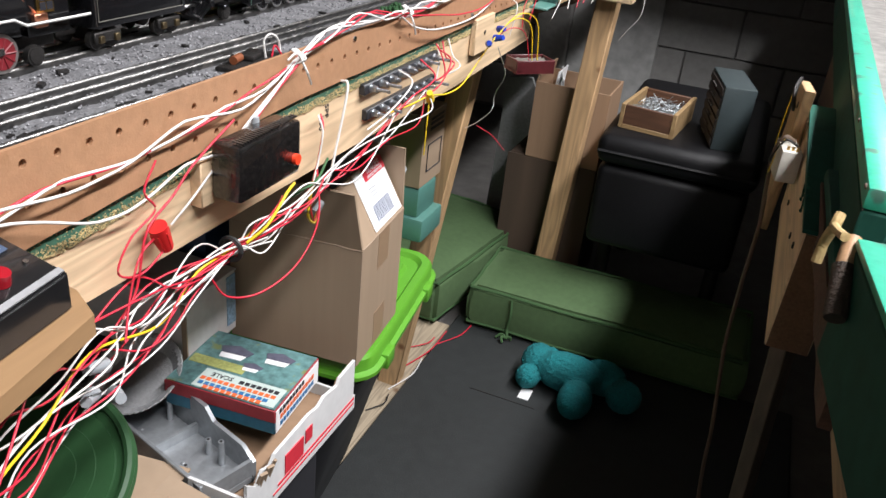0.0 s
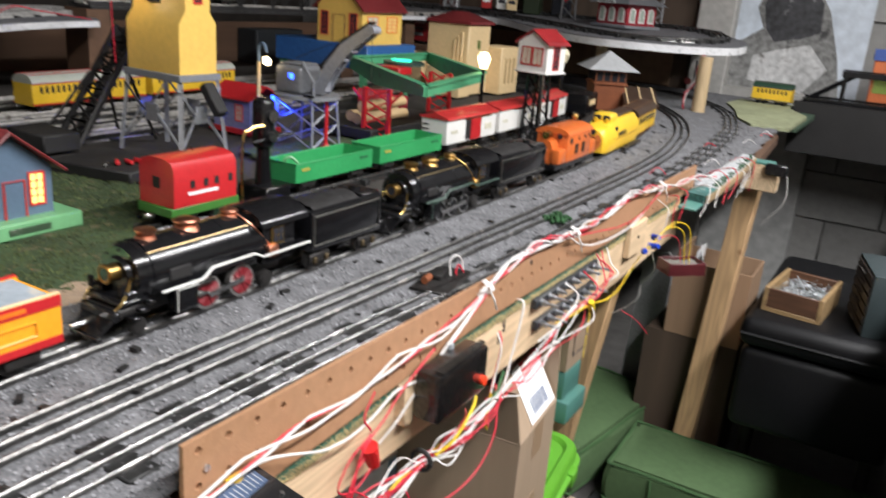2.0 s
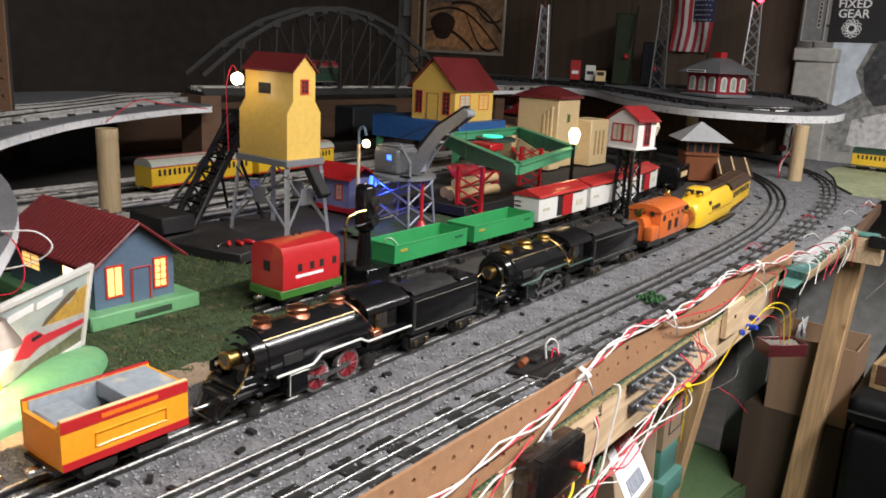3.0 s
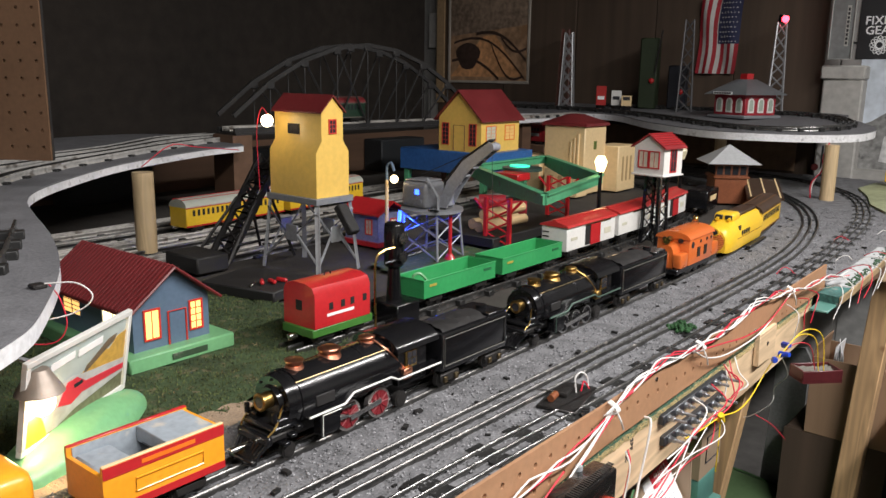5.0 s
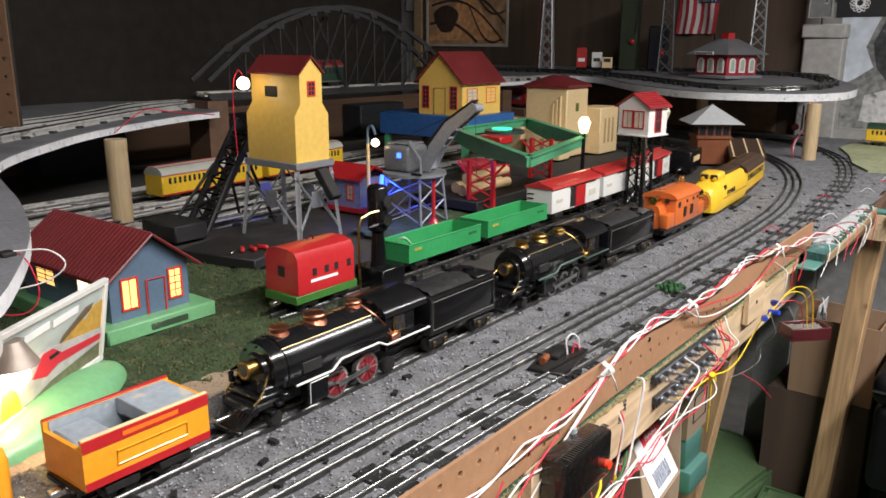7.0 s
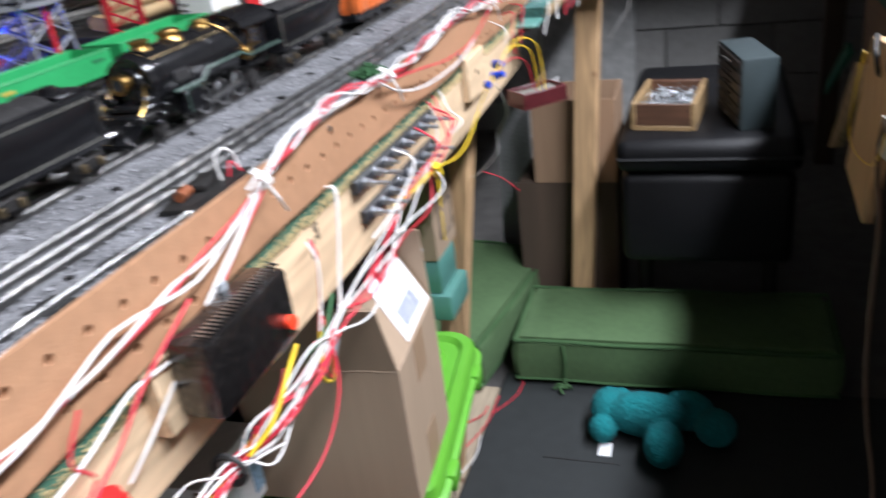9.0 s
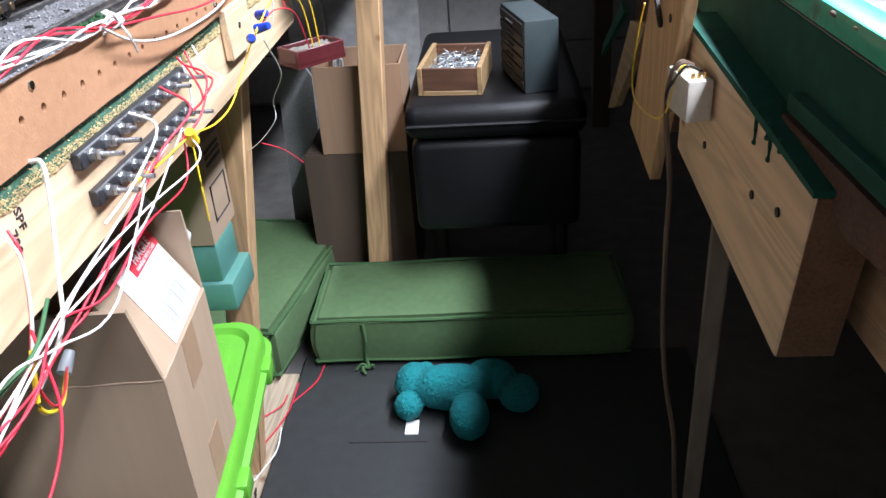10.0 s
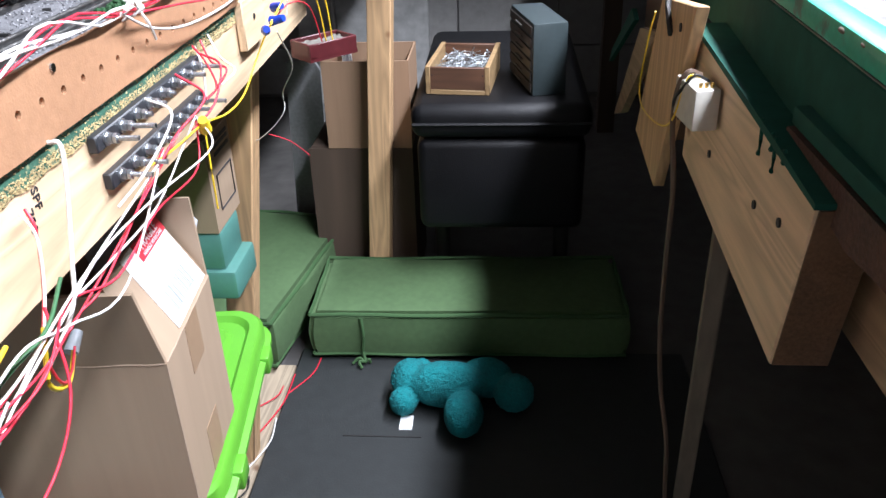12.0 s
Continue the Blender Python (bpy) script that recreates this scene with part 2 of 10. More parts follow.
DGREEN = mat("dark_green_plastic", (0.028, 0.085, 0.032), 0.42, var=0.12, scale=20)
PLUSH = mat("teal_plush", (0.006, 0.150, 0.165), 0.95, var=0.35, scale=60, bump=1.0, bscale=380)
CAB_GREY = mat("blue_grey_steel", (0.046, 0.062, 0.066), 0.45, 0.15, var=0.12)
BRICK_RED = mat("dark_red_tray_paint", (0.075, 0.012, 0.015), 0.4, var=0.25)
PLASTER = mat("grey_plaster_fill", (0.15, 0.14, 0.12), 0.9, var=0.3, bump=0.6, bscale=150)
BLOCK = mat("painted_concrete_block", (0.285, 0.28, 0.27), 0.9, var=0.16, scale=9, bump=0.5, bscale=130, per_object=0.10)
MORTAR = mat("grey_mortar", (0.20, 0.196, 0.19), 0.95, var=0.25, scale=20, bump=0.5)
CONCRETE = mat("pale_concrete", (0.40, 0.39, 0.37), 0.9, var=0.22, scale=10, bump=0.4, bscale=90)
# West wall: the darkness of the unlit background is put into its colour.
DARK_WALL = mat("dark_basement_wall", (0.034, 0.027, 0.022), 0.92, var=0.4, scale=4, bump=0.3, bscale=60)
# Pale paint for unseen walls and ceiling, there to bounce light into shadows.
BOUNCE_WALL = mat("bounce_wall_paint", (0.40, 0.385, 0.36), 0.85, var=0.12, scale=4, bump=0.2, bscale=80)
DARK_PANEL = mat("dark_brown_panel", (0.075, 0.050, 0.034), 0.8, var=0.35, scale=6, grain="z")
BACK_BOARD = mat("brown_backing_board", (0.12, 0.065, 0.038), 0.8, var=0.3, scale=8, grain="y")
JADE = mat("jade_green_paint", (0.028, 0.36, 0.235), 0.4, var=0.2, scale=30, coat=0.2, wear=(0.06, 0.16, 0.12), bump=0.1)
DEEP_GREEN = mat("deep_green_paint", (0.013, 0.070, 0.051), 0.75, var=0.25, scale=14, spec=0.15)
SCREWS = mat("zinc_screws", (0.34, 0.37, 0.39), 0.36, 0.8, var=0.3, scale=60)
W_WHITE = mat("white_wire", (0.70, 0.68, 0.66), 0.42, var=0.05)
W_RED = mat("red_wire", (0.58, 0.024, 0.050), 0.38, var=0.06)
W_YELLOW = mat("yellow_wire", (0.80, 0.56, 0.02), 0.38, var=0.06)
W_BLACK = mat("black_wire", (0.02, 0.02, 0.02), 0.5, var=0.1)
W_GREEN = mat("green_wire", (0.03, 0.11, 0.04), 0.5, var=0.1)
W_BROWN = mat("brown_cord", (0.10, 0.065, 0.045), 0.6, var=0.15)
NUT_BLUE = mat("blue_connector", (0.012, 0.05, 0.42), 0.4, var=0.06)
NUT_RED = mat("red_connector", (0.60, 0.02, 0.02), 0.4, var=0.06)
NUT_GREY = mat("grey_connector", (0.30, 0.32, 0.34), 0.45, var=0.06)
BAKELITE = mat("black_terminal_strip", (0.025, 0.027, 0.032), 0.45, var=0.2)
LOG = wood("bark_log", (0.60, 0.42, 0.22), "y", 0.3)

# ---- mesh helpers ----


def B():
    return bmesh.new()


def bx(bm, x0, y0, z0, x1, y1, z1, bev=0.0, seg=1, m=None):
    vs = bmesh.ops.create_cube(bm, size=1.0)["verts"]
    for v in vs:
        v.co = Vector(((x0 + x1) / 2 + v.co.x * (x1 - x0), (y0 + y1) / 2 + v.co.y * (y1 - y0), (z0 + z1) / 2 + v.co.z * (z1 - z0)))
    if bev:
        es = list({e for v in vs for e in v.link_edges})
        r = bmesh.ops.bevel(bm, geom=es, offset=bev, segments=seg, affect="EDGES", profile=0.5)
        vs = list({v for f in r["faces"] for v in f.verts} | {v for v in vs if v.is_valid})
    if m is not None:
        bmesh.ops.transform(bm, matrix=m, verts=[v for v in vs if v.is_valid])
    return bm


def cyl(bm, a, b, r0, r1=None, n=14):
    a, b = Vector(a), Vector(b)
    r1 = r0 if r1 is None else r1
    d = b - a
    m = Matrix.Translation((a + b) / 2) @ d.to_track_quat("Z", "Y").to_matrix().to_4x4()
    bmesh.ops.create_cone(bm, cap_ends=True, segments=n, radius1=r0, radius2=r1, depth=d.length, matrix=m)
    return bm


def ball(bm, c, r, sx=1.0, sy=1.0, sz=1.0, n=14):
    bmesh.ops.create_uvsphere(bm, u_segments=n, v_segments=max(6, n * 2 // 3), radius=r, matrix=Matrix.Translation(c) @ Matrix.Diagonal((sx, sy, sz, 1)))
    return bm


def prism(bm, pts, axis, lo, hi):
    """A flat outline in the two other axes, drawn out along the axis."""
    k = "xyz".index(axis)

    def at(p, h):
        c = [p[0], p[1]]
        c.insert(k, h)
        return bm.verts.new(c)
    a, b = [at(p, lo) for p in pts], [at(p, hi) for p in pts]
    fs = [bm.faces.new(a), bm.faces.new(b)]
    for i in range(len(pts)):
        j = (i + 1) % len(pts)
        fs.append(bm.faces.new((a[i], a[j], b[j], b[i])))
    bmesh.ops.recalc_face_normals(bm, faces=fs)
    return bm


def smooth_path(pts, step=6):
    """Catmull-Rom through the points."""
    ps = [Vector(p) for p in pts]
    ps = [2 * ps[0] - ps[1]] + ps + [2 * ps[-1] - ps[-2]]
    out = []
    for i in range(1, len(ps) - 2):
        p0, p1, p2, p3 = ps[i - 1:i + 3]
        for k in range(step):
            t = k / step
            out.append(0.5 * ((2 * p1) + (p2 - p0) * t + (2 * p0 - 5 * p1 + 4 * p2 - p3) * t * t + (3 * p1 - p0 - 3 * p2 + p3) * t ** 3))
    out.append(ps[-2])
    return out


def sweep(bm, pts, r, n=6, square=None):
    """A round cord, or a bar with a given outline (side, up), along a path."""
    ps = [Vector(p) for p in pts]
    rings, up = [], Vector((0, 0, 1))
    for i, p in enumerate(ps):
        d = (ps[min(i + 1, len(ps) - 1)] - ps[max(i - 1, 0)]).normalized()
        side = d.cross(up)
        side = side.normalized() if side.length > 0.02 else Vector((1, 0, 0))
        u = side.cross(d).normalized()
        if square:
            rings.append([bm.verts.new(p + side * a + u * b) for a, b in square])
        else:
            rings.append([bm.verts.new(p + side * (r * math.cos(2 * math.pi * k / n)) + u * (r * math.sin(2 * math.pi * k / n))) for k in range(n)])
    m = len(rings[0])
    for a, b in zip(rings, rings[1:]):
        for k in range(m):
            bm.faces.new((a[k], a[(k + 1) % m], b[(k + 1) % m], b[k]))
    bm.faces.new(rings[0][::-1]), bm.faces.new(rings[-1])
    return bm


def part(name, bm, material, parent=None, label="", angle=38):
    me = bpy.data.meshes.new(name)
    bmesh.ops.recalc_face_normals(bm, faces=bm.faces[:])
    bm.to_mesh(me)
    bm.free()
    me.materials.append(material)
    me.polygons.foreach_set("use_smooth", [True] * len(me.polygons))
    me.set_sharp_from_angle(angle=radians(angle))
    ob = new(name, me)
    if parent is not None:
        ob.parent = parent
    if label:
        ob["label"] = label
    return ob


def thing(name, at=(0, 0, 0), rz=0.0, label="", category="", group="", kind="", rx=0.0, ry=0.0):
    ob = new(name)
    ob.empty_display_size = 0.02
    ob.matrix_basis = pose(*at, rx, ry, rz)
    return tagged(ob, label, category, group, kind)


def lettering(text, size, material, parent, m, name="lettering", depth=0.0003):
    """Raised letters of the built-in font, as a mesh."""
    cu = bpy.data.curves.new(name, "FONT")
    cu.body, cu.size, cu.extrude, cu.align_x, cu.align_y, cu.resolution_u = text, size, depth, "CENTER", "CENTER", 2
    tmp = new(name, cu)
    me = bpy.data.meshes.new_from_object(tmp.evaluated_get(bpy.context.evaluated_depsgraph_get()))
    bpy.data.objects.remove(tmp)
    me.materials.clear()
    me.materials.append(material)
    ob = new(name, me)
    ob.parent = parent
    ob.matrix_basis = m
    return ob


RAIL_Z = 0.890
GROUND = 0.878

# ---- the room ----
WALL_N, WALL_W, WALL_E, WALL_S, CEIL = 3.25, -2.75, 2.3, -1.7, 2.4


def slab(name, box, material, bev=0.0):
    return tagged(part(name, bx(B(), *box, bev), material), kind="structure")


slab("floor", (WALL_W, WALL_S, -0.15, WALL_E, WALL_N, -0.016), mat("dark_concrete_floor", (0.10, 0.095, 0.09), 0.85, var=0.3, scale=5, bump=0.3))["label"] = "dark worn concrete basement floor"
slab("ceiling", (WALL_W, WALL_S, CEIL, WALL_E, WALL_N, CEIL + 0.12), BOUNCE_WALL)["label"] = "unseen basement ceiling, pale to bounce light"
wall_north = slab("wall_north", (WALL_W, WALL_N, -0.016, WALL_E, WALL_N + 0.2, CEIL), MORTAR)
wall_north["label"] = "grey concrete block wall with recessed mortar joints"
slab("wall_west", (WALL_W - 0.15, WALL_S, -0.016, WALL_W, WALL_N, CEIL), DARK_WALL)["label"] = "bare basement wall, coloured dark for the unlit background"
slab("wall_east", (WALL_E, WALL_S, -0.016, WALL_E + 0.15, WALL_N, CEIL), BOUNCE_WALL)["label"] = "unseen basement wall, pale to bounce light"
slab("wall_south", (WALL_W, WALL_S - 0.15, -0.016, WALL_E, WALL_S, CEIL), BOUNCE_WALL)["label"] = "unseen basement wall, pale to bounce light"

# ---- the main layout table ----
table = thing("layout_table", (0, 0, 0), label="long wooden model railway table with hardboard fascia", category="table")
top = B()
prism(top, [(-0.003, -0.5), (-0.003, 1.05), (0.03, 1.25), (0.035, 1.55), (0.0, 2.1), (-0.1, 2.5), (-0.25, 3.0), (-2.3, 3.0), (-2.3, -0.5)], "z", 0.842, 0.866)
part("tabletop", top, BACK_BOARD, table)
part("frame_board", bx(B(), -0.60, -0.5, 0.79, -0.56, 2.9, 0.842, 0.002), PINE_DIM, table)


def hole_row(y):
    """The upper row of holes runs a little downhill."""
    return 0.9128 - 0.030 * y


def saw_cut(y):
    """The lower edge of the hardboard, which climbs towards the far end."""
    u = min(1.0, max(0.0, (y + 0.088) / 0.42))
    return 0.8585 + 0.0200 * u * u * (3 - 2 * u) + 0.0008 * noise.noise(Vector((y * 30, 0, 0)))


def fascia_rows(y):
    top_row = hole_row(y)
    return [top_row, top_row - 0.0254] if top_row - 0.0254 > saw_cut(y) + 0.007 else [top_row]


def pegboard_mesh(y0, y1, rows_at, low_at, z_hi, first, pitch=0.0254, thick=0.0035, hole=0.0030):
    """Hardboard with bored holes: a ring of faces round each hole, its bore, and plain edges."""
    bm = B()
    cols = [first + pitch * k for k in range(200) if y0 + pitch * 0.4 < first + pitch * k < y1 - pitch * 0.4]
    ys = [y0] + [(a + b) / 2 for a, b in zip(cols, cols[1:])] + [y1]
    for i, yc in enumerate(cols):
        a0, a1 = ys[i], ys[i + 1]
        rows = rows_at(yc)
        n = len(rows)
        for j, zc in enumerate(rows):
            tops = [z_hi if j == 0 else (rows[j - 1] + zc) / 2] * 3
            lows = [low_at(y) if j == n - 1 else (rows[j + 1] + zc) / 2 for y in (a0, yc, a1)]
            outer = [(a1, zc), (a1, tops[2]), (yc, tops[1]), (a0, tops[0]), (a0, zc), (a0, lows[0]), (yc, lows[1]), (a1, lows[2])]
            inner = [(yc + hole * math.cos(k * math.pi / 4), zc + hole * math.sin(k * math.pi / 4)) for k in range(8)]
            vo = [bm.verts.new((0, *p)) for p in outer]
            vi = [bm.verts.new((0, *p)) for p in inner]
            vr = [bm.verts.new((0, *p)) for p in inner]
            vb = [bm.verts.new((-thick, *p)) for p in inner]
            for k in range(8):
                q = (k + 1) % 8
                bm.faces.new((vo[k], vo[q], vi[q], vi[k]))
                bm.faces.new((vr[k], vr[q], vb[q], vb[k]))
        for za, zb in ((z_hi, z_hi), (low_at(a0), low_at(a1))):
            bm.faces.new([bm.verts.new(c) for c in ((0, a0, za), (0, a1, zb), (-thick, a1, zb), (-thick, a0, za))])
        bm.faces.new([bm.verts.new(c) for c in ((-thick, a0, low_at(a0)), (-thick, a0, z_hi), (-thick, a1, z_hi), (-thick, a1, low_at(a1)))])
    for y in (y0, y1):
        bm.faces.new([bm.verts.new(c) for c in ((0, y, low_at(y)), (0, y, z_hi), (-thick, y, z_hi), (-thick, y, low_at(y)))])
    return bm


fascia = thing("pegboard_fascia", (0.0065, 0, 0), label="strip of brown perforated hardboard along the table edge", category="pegboard")
part("pegboard", pegboard_mesh(-0.088, 1.115, fascia_rows, saw_cut, 0.9235, -0.0762), PEGBOARD, fascia, angle=60)
for ys_, zs_ in ((-0.07, 0.900), (0.40, 0.916), (0.74, 0.890), (1.02, 0.905)):
    part("screw", cyl(B(), (-0.001, ys_, zs_), (0.0012, ys_, zs_), 0.0032, 0.0026, 12), STEEL, fascia, "bright screw head")
edge_ys = [-0.5 + 0.02 * k for k in range(79)]
crumb = B()
prism(crumb, [(y, saw_cut(y) + 0.003) for y in edge_ys] + [(y, saw_cut(y) - 0.0165 + 0.003 * noise.noise(Vector((y * 40, 3, 0)))) for y in reversed(edge_ys)], "x", -0.0035, 0.0024)
bmesh.ops.triangulate(crumb, faces=crumb.faces[:])
part("crumbling_edge", crumb, PAINT_GREEN, table, "crumbling green-painted board edge")
rnd = random.Random(8)
fib_v, fib_f = [], []
for k in range(9000):
    y = rnd.uniform(-0.1, 1.05)
    low = rnd.random() < 0.88
    z = saw_cut(y) - 0.0172 + (0.0075 * rnd.random() ** 1.3 if low else 0.015 * rnd.random()) + 0.0022 * noise.noise(Vector((y * 55, 1.0, 0)))
    q, x, b0 = rnd.uniform(0.0004, 0.0010), 0.0024, len(fib_v)
    dy, dz_ = rnd.uniform(-1.6, 1.6) * q, rnd.uniform(-1, 1) * q
    fib_v += [(x, y - q, z - q * 0.5), (x, y + q, z - q * 0.3), (x, y + dz_, z + q), (x + q * 1.3, y + dy * 0.4, z + dz_ * 0.5)]
    fib_f += [(b0, b0 + 1, b0 + 3), (b0 + 1, b0 + 2, b0 + 3), (b0 + 2, b0, b0 + 3)]
fib = bpy.data.meshes.new("crumbled_fibre")
fib.from_pydata(fib_v, [], fib_f)
fib.materials.append(island_shades(mat("yellow_board_crumbs", (0.46, 0.36, 0.18), 0.9, var=0.4, scale=200), 0.5, 1.3))
fib = new("crumbled_fibre", fib)
fib.parent = table
fib["label"] = "pale crumbling board fibres"
tagged(fib, kind="stuff")
face = B()
prism(face, [(y, saw_cut(y) - 0.0155) for y in edge_ys] + [(1.06, 0.803), (0.72, 0.796), (-0.5, 0.801)], "x", -0.042, 0.0016)
bmesh.ops.triangulate(face, faces=face.faces[:])
part("fascia_board", face, PINE, table, "sawn pine board under the hardboard")


def post(name, a, b, w, d, material, label, category="post"):
    """A sawn timber from a to b, w across and d deep, that may lean."""
    a, b = Vector(a), Vector(b)
    t = thing(name, a, label=label, category=category)
    m = (b - a).to_track_quat("Z", "Y").to_matrix().to_4x4()
    part("timber", bx(B(), -w / 2, -d / 2, 0, w / 2, d / 2, (b - a).length, 0.002, m=m), material, t)
    return t


post("table_leg", (-0.206, 1.06, -0.016), (-0.088, 1.06, 0.842), 0.042, 0.045, PINE_UP, "sawn pine leg under the railway table")
post("brace_post", (-0.028, 1.645, -0.016), (0.027, 1.645, 0.862), 0.056, 0.050, PINE_UP, "sawn pine post with knots beside the table end")
post("far_table_leg", (-1.0, 2.6, -0.016), (-1.0, 2.6, 0.842), 0.09, 0.09, PINE_UP, "pine leg under the far end of the table")
post("back_table_leg", (-1.8, 0.6, -0.016), (-1.8, 0.6, 0.842), 0.09, 0.09, PINE_UP, "pine leg under the back of the table")

# cross block on the post and the connector block on the fascia
part("hanger_block", bx(B(), 0.010, 1.57, 0.806, 0.088, 1.615, 0.866, 0.002), PINE, table, "pine block at the table end")
part("spacer_block", bx(B(), 0.001, 0.150, 0.828, 0.012, 0.200, 0.866, 0.001), PINE, table, "small pine block with a bolt hole")
part("bolt_hole", cyl(B(), (0.0115, 0.181, 0.844), (0.0130, 0.181, 0.844), 0.004), BLACK_MATT, table)
part("spacer_block", bx(B(), 0.0026, 0.752, 0.832, 0.011, 0.828, 0.882, 0.001), PINE, table)
part("bolt_hole", cyl(B(), (0.0105, 0.788, 0.860), (0.0120, 0.788, 0.860), 0.003), BLACK_MATT, table)
for z, tx, s in ((0.822, "SPF", 0.010), (0.812, "700", 0.010)):
    lettering(tx, s, INK, table, Matrix.Translation((0.0019, 0.345 + (z - 0.81), z + 0.030)) @ Matrix(((0, 0, 1, 0), (-1, 0, 0, 0), (0, -1, 0, 0), (0, 0, 0, 1))) @ pose(0, 0, 0, 0, 0, 90), "stamp")

# ---- under the table ----


def rounded_loft(bm, rings, n=6):
    """Skin through rounded rectangles given as (half width, half depth, corner radius, height, shift in x), bottom and top closed."""
    loops = []
    for w, d, r, z, sx in rings:
        vs = []
        for q, (cx, cy) in enumerate(((w - r, d - r), (-w + r, d - r), (-w + r, -d + r), (w - r, -d + r))):
            for k in range(n):
                a = math.pi / 2 * (q + k / (n - 1))
                vs.append(bm.verts.new((cx + sx + r * math.cos(a), cy + r * math.sin(a), z)))
        loops.append(vs)
    for lo_, hi_ in zip(loops, loops[1:]):
        for k in range(len(lo_)):
            j = (k + 1) % len(lo_)
            bm.faces.new((lo_[k], lo_[j], hi_[j], hi_[k]))
    bm.faces.new(loops[0][::-1])
    bm.faces.new(loops[-1])
    return bm


def tote(x0, y0, x1, y1, h, lid_mat, label, rz=0.0):
    """A tub that narrows to its foot, under a snap-on lid with a rolled rim, a raised panel and clips."""
    t = thing("storage_tote", ((x0 + x1) / 2, (y0 + y1) / 2, 0), rz, label=label, category="storage box")
    w, d = (x1 - x0) / 2, (y1 - y0) / 2
    part("tub", rounded_loft(B(), [(w - 0.085, d - 0.065, 0.03, -0.014, -0.055), (w - 0.080, d - 0.060, 0.035, 0.0, -0.052), (w - 0.030, d - 0.030, 0.04, h - 0.06, -0.006), (w - 0.020, d - 0.020, 0.04, h - 0.056, 0), (w - 0.020, d - 0.020, 0.04, h - 0.02, 0)]), TOTE, t)
    lid = part("lid", rounded_loft(B(), [(w - 0.004, d - 0.004, 0.045, h - 0.034, 0), (w, d, 0.048, h - 0.032, 0), (w, d, 0.048, h - 0.026, 0), (w - 0.007, d - 0.007, 0.045, h - 0.023, 0), (w - 0.008, d - 0.008, 0.045, h - 0.004, 0), (w - 0.012, d - 0.012, 0.043, h + 0.001, 0), (w - 0.024, d - 0.024, 0.036, h + 0.001, 0), (w - 0.030, d - 0.030, 0.034, h - 0.006, 0), (w - 0.046, d - 0.046, 0.03, h - 0.006, 0), (w - 0.052, d - 0.052, 0.03, h + 0.003, 0)]), lid_mat, t, "bright lime snap-on lid")
    for s in (-1, 1):
        part("clip", bx(B(), w - 0.010, s * d * 0.55 - 0.016, h - 0.046, w + 0.004, s * d * 0.55 + 0.016, h - 0.020, 0.003, 2), lid_mat, lid)
    return t


tote(-0.42, 0.495, -0.028, 0.875, 0.435, LIME, "dark plastic tote with a lime green lid", 7)


def carton(name, at, rz, w, d, h, material, flap, label, flaps=("f", "r", "b", "l"), tilt=18, inner=None):
    """An open corrugated box with walls, a floor and standing flaps. The front faces -y; the origin is at its front right bottom corner."""
    t = thing(name, at, rz, label=label, category="cardboard box")
    k = 0.004
    for a in ((-w, 0, 0, 0, k, h), (-w, d - k, 0, 0, d, h), (-w, k, 0, -w + k, d - k, h), (-k, k, 0, 0, d - k, h)):
        part("side_panel", bx(B(), *a), material, t)
    part("bottom_panel", bx(B(), -w + k, k, 0, -k, d - k, k), material, t)
    spots = {"f": ((-w, 0, h), (w, 0), 0), "b": ((0, d, h), (w, 0), 180), "r": ((0, 0, h), (d, 0), 90), "l": ((-w, d, h), (d, 0), -90)}
    made = {}
    for key in flaps:
        p, (length, _), turn = spots[key]
        f = B()
        prism(f, [(0.001, 0), (length - 0.001, 0), (length - 0.006, flap), (0.006, flap)], "y", 0, k)
        ob = part("flap", f, inner or material, t)
        lean = tilt[key] if isinstance(tilt, dict) else tilt
        ob.matrix_basis = pose(*p, 0, 0, turn) @ pose(0, 0, 0, -lean, 0, 0)
        made[key] = ob
    return t, made


big_box, big_flaps = carton("cardboard_box", (-0.024, 0.509, 0.441), 5, 0.192, 0.155, 0.180, CARD, 0.088, "open brown corrugated box with a shipping label on its flap", flaps=("f", "r", "b"), tilt={"f": -15, "r": 29, "b": -4})
shipping = part("shipping_label", bx(B(), 0.050, -0.0012, 0.005, 0.147, -0.0003, 0.0865), PAPER, big_flaps["r"], "white shipping label with a barcode")
stripe = part("fragile_band", bx(B(), 0.078, -0.0018, 0.068, 0.148, -0.0005, 0.0868), RED_PRINT, big_flaps["r"], "red printed warning band")
UPRIGHT = Matrix(((1, 0, 0, 0), (0, 0, -1, 0), (0, 1, 0, 0), (0, 0, 0, 1)))
BAR_INK = mat("barcode_ink", (0.16, 0.19, 0.27), 0.6, var=0.1)
yy = 0.068
for wd in (1, 2, 1, 1, 3, 1, 2, 1, 1, 2, 3, 1, 1, 2, 1, 2):
    part("barcode_bar", bx(B(), yy, -0.0019, 0.013, yy + wd * 0.0009, -0.0011, 0.036), BAR_INK, big_flaps["r"])
    yy += wd * 0.0012 + 0.0018
lines = B()
bx(lines, 0.056, -0.0019, 0.0415, 0.141, -0.0011, 0.0422)
bx(lines, 0.056, -0.0019, 0.0085, 0.141, -0.0011, 0.0092)
for z in (0.040, 0.045, 0.050):
    bx(lines, 0.078, -0.0019, z + 0.006, 0.100, -0.0011, z + 0.0072)
part("address_bars", lines, NUT_GREY, big_flaps["r"])
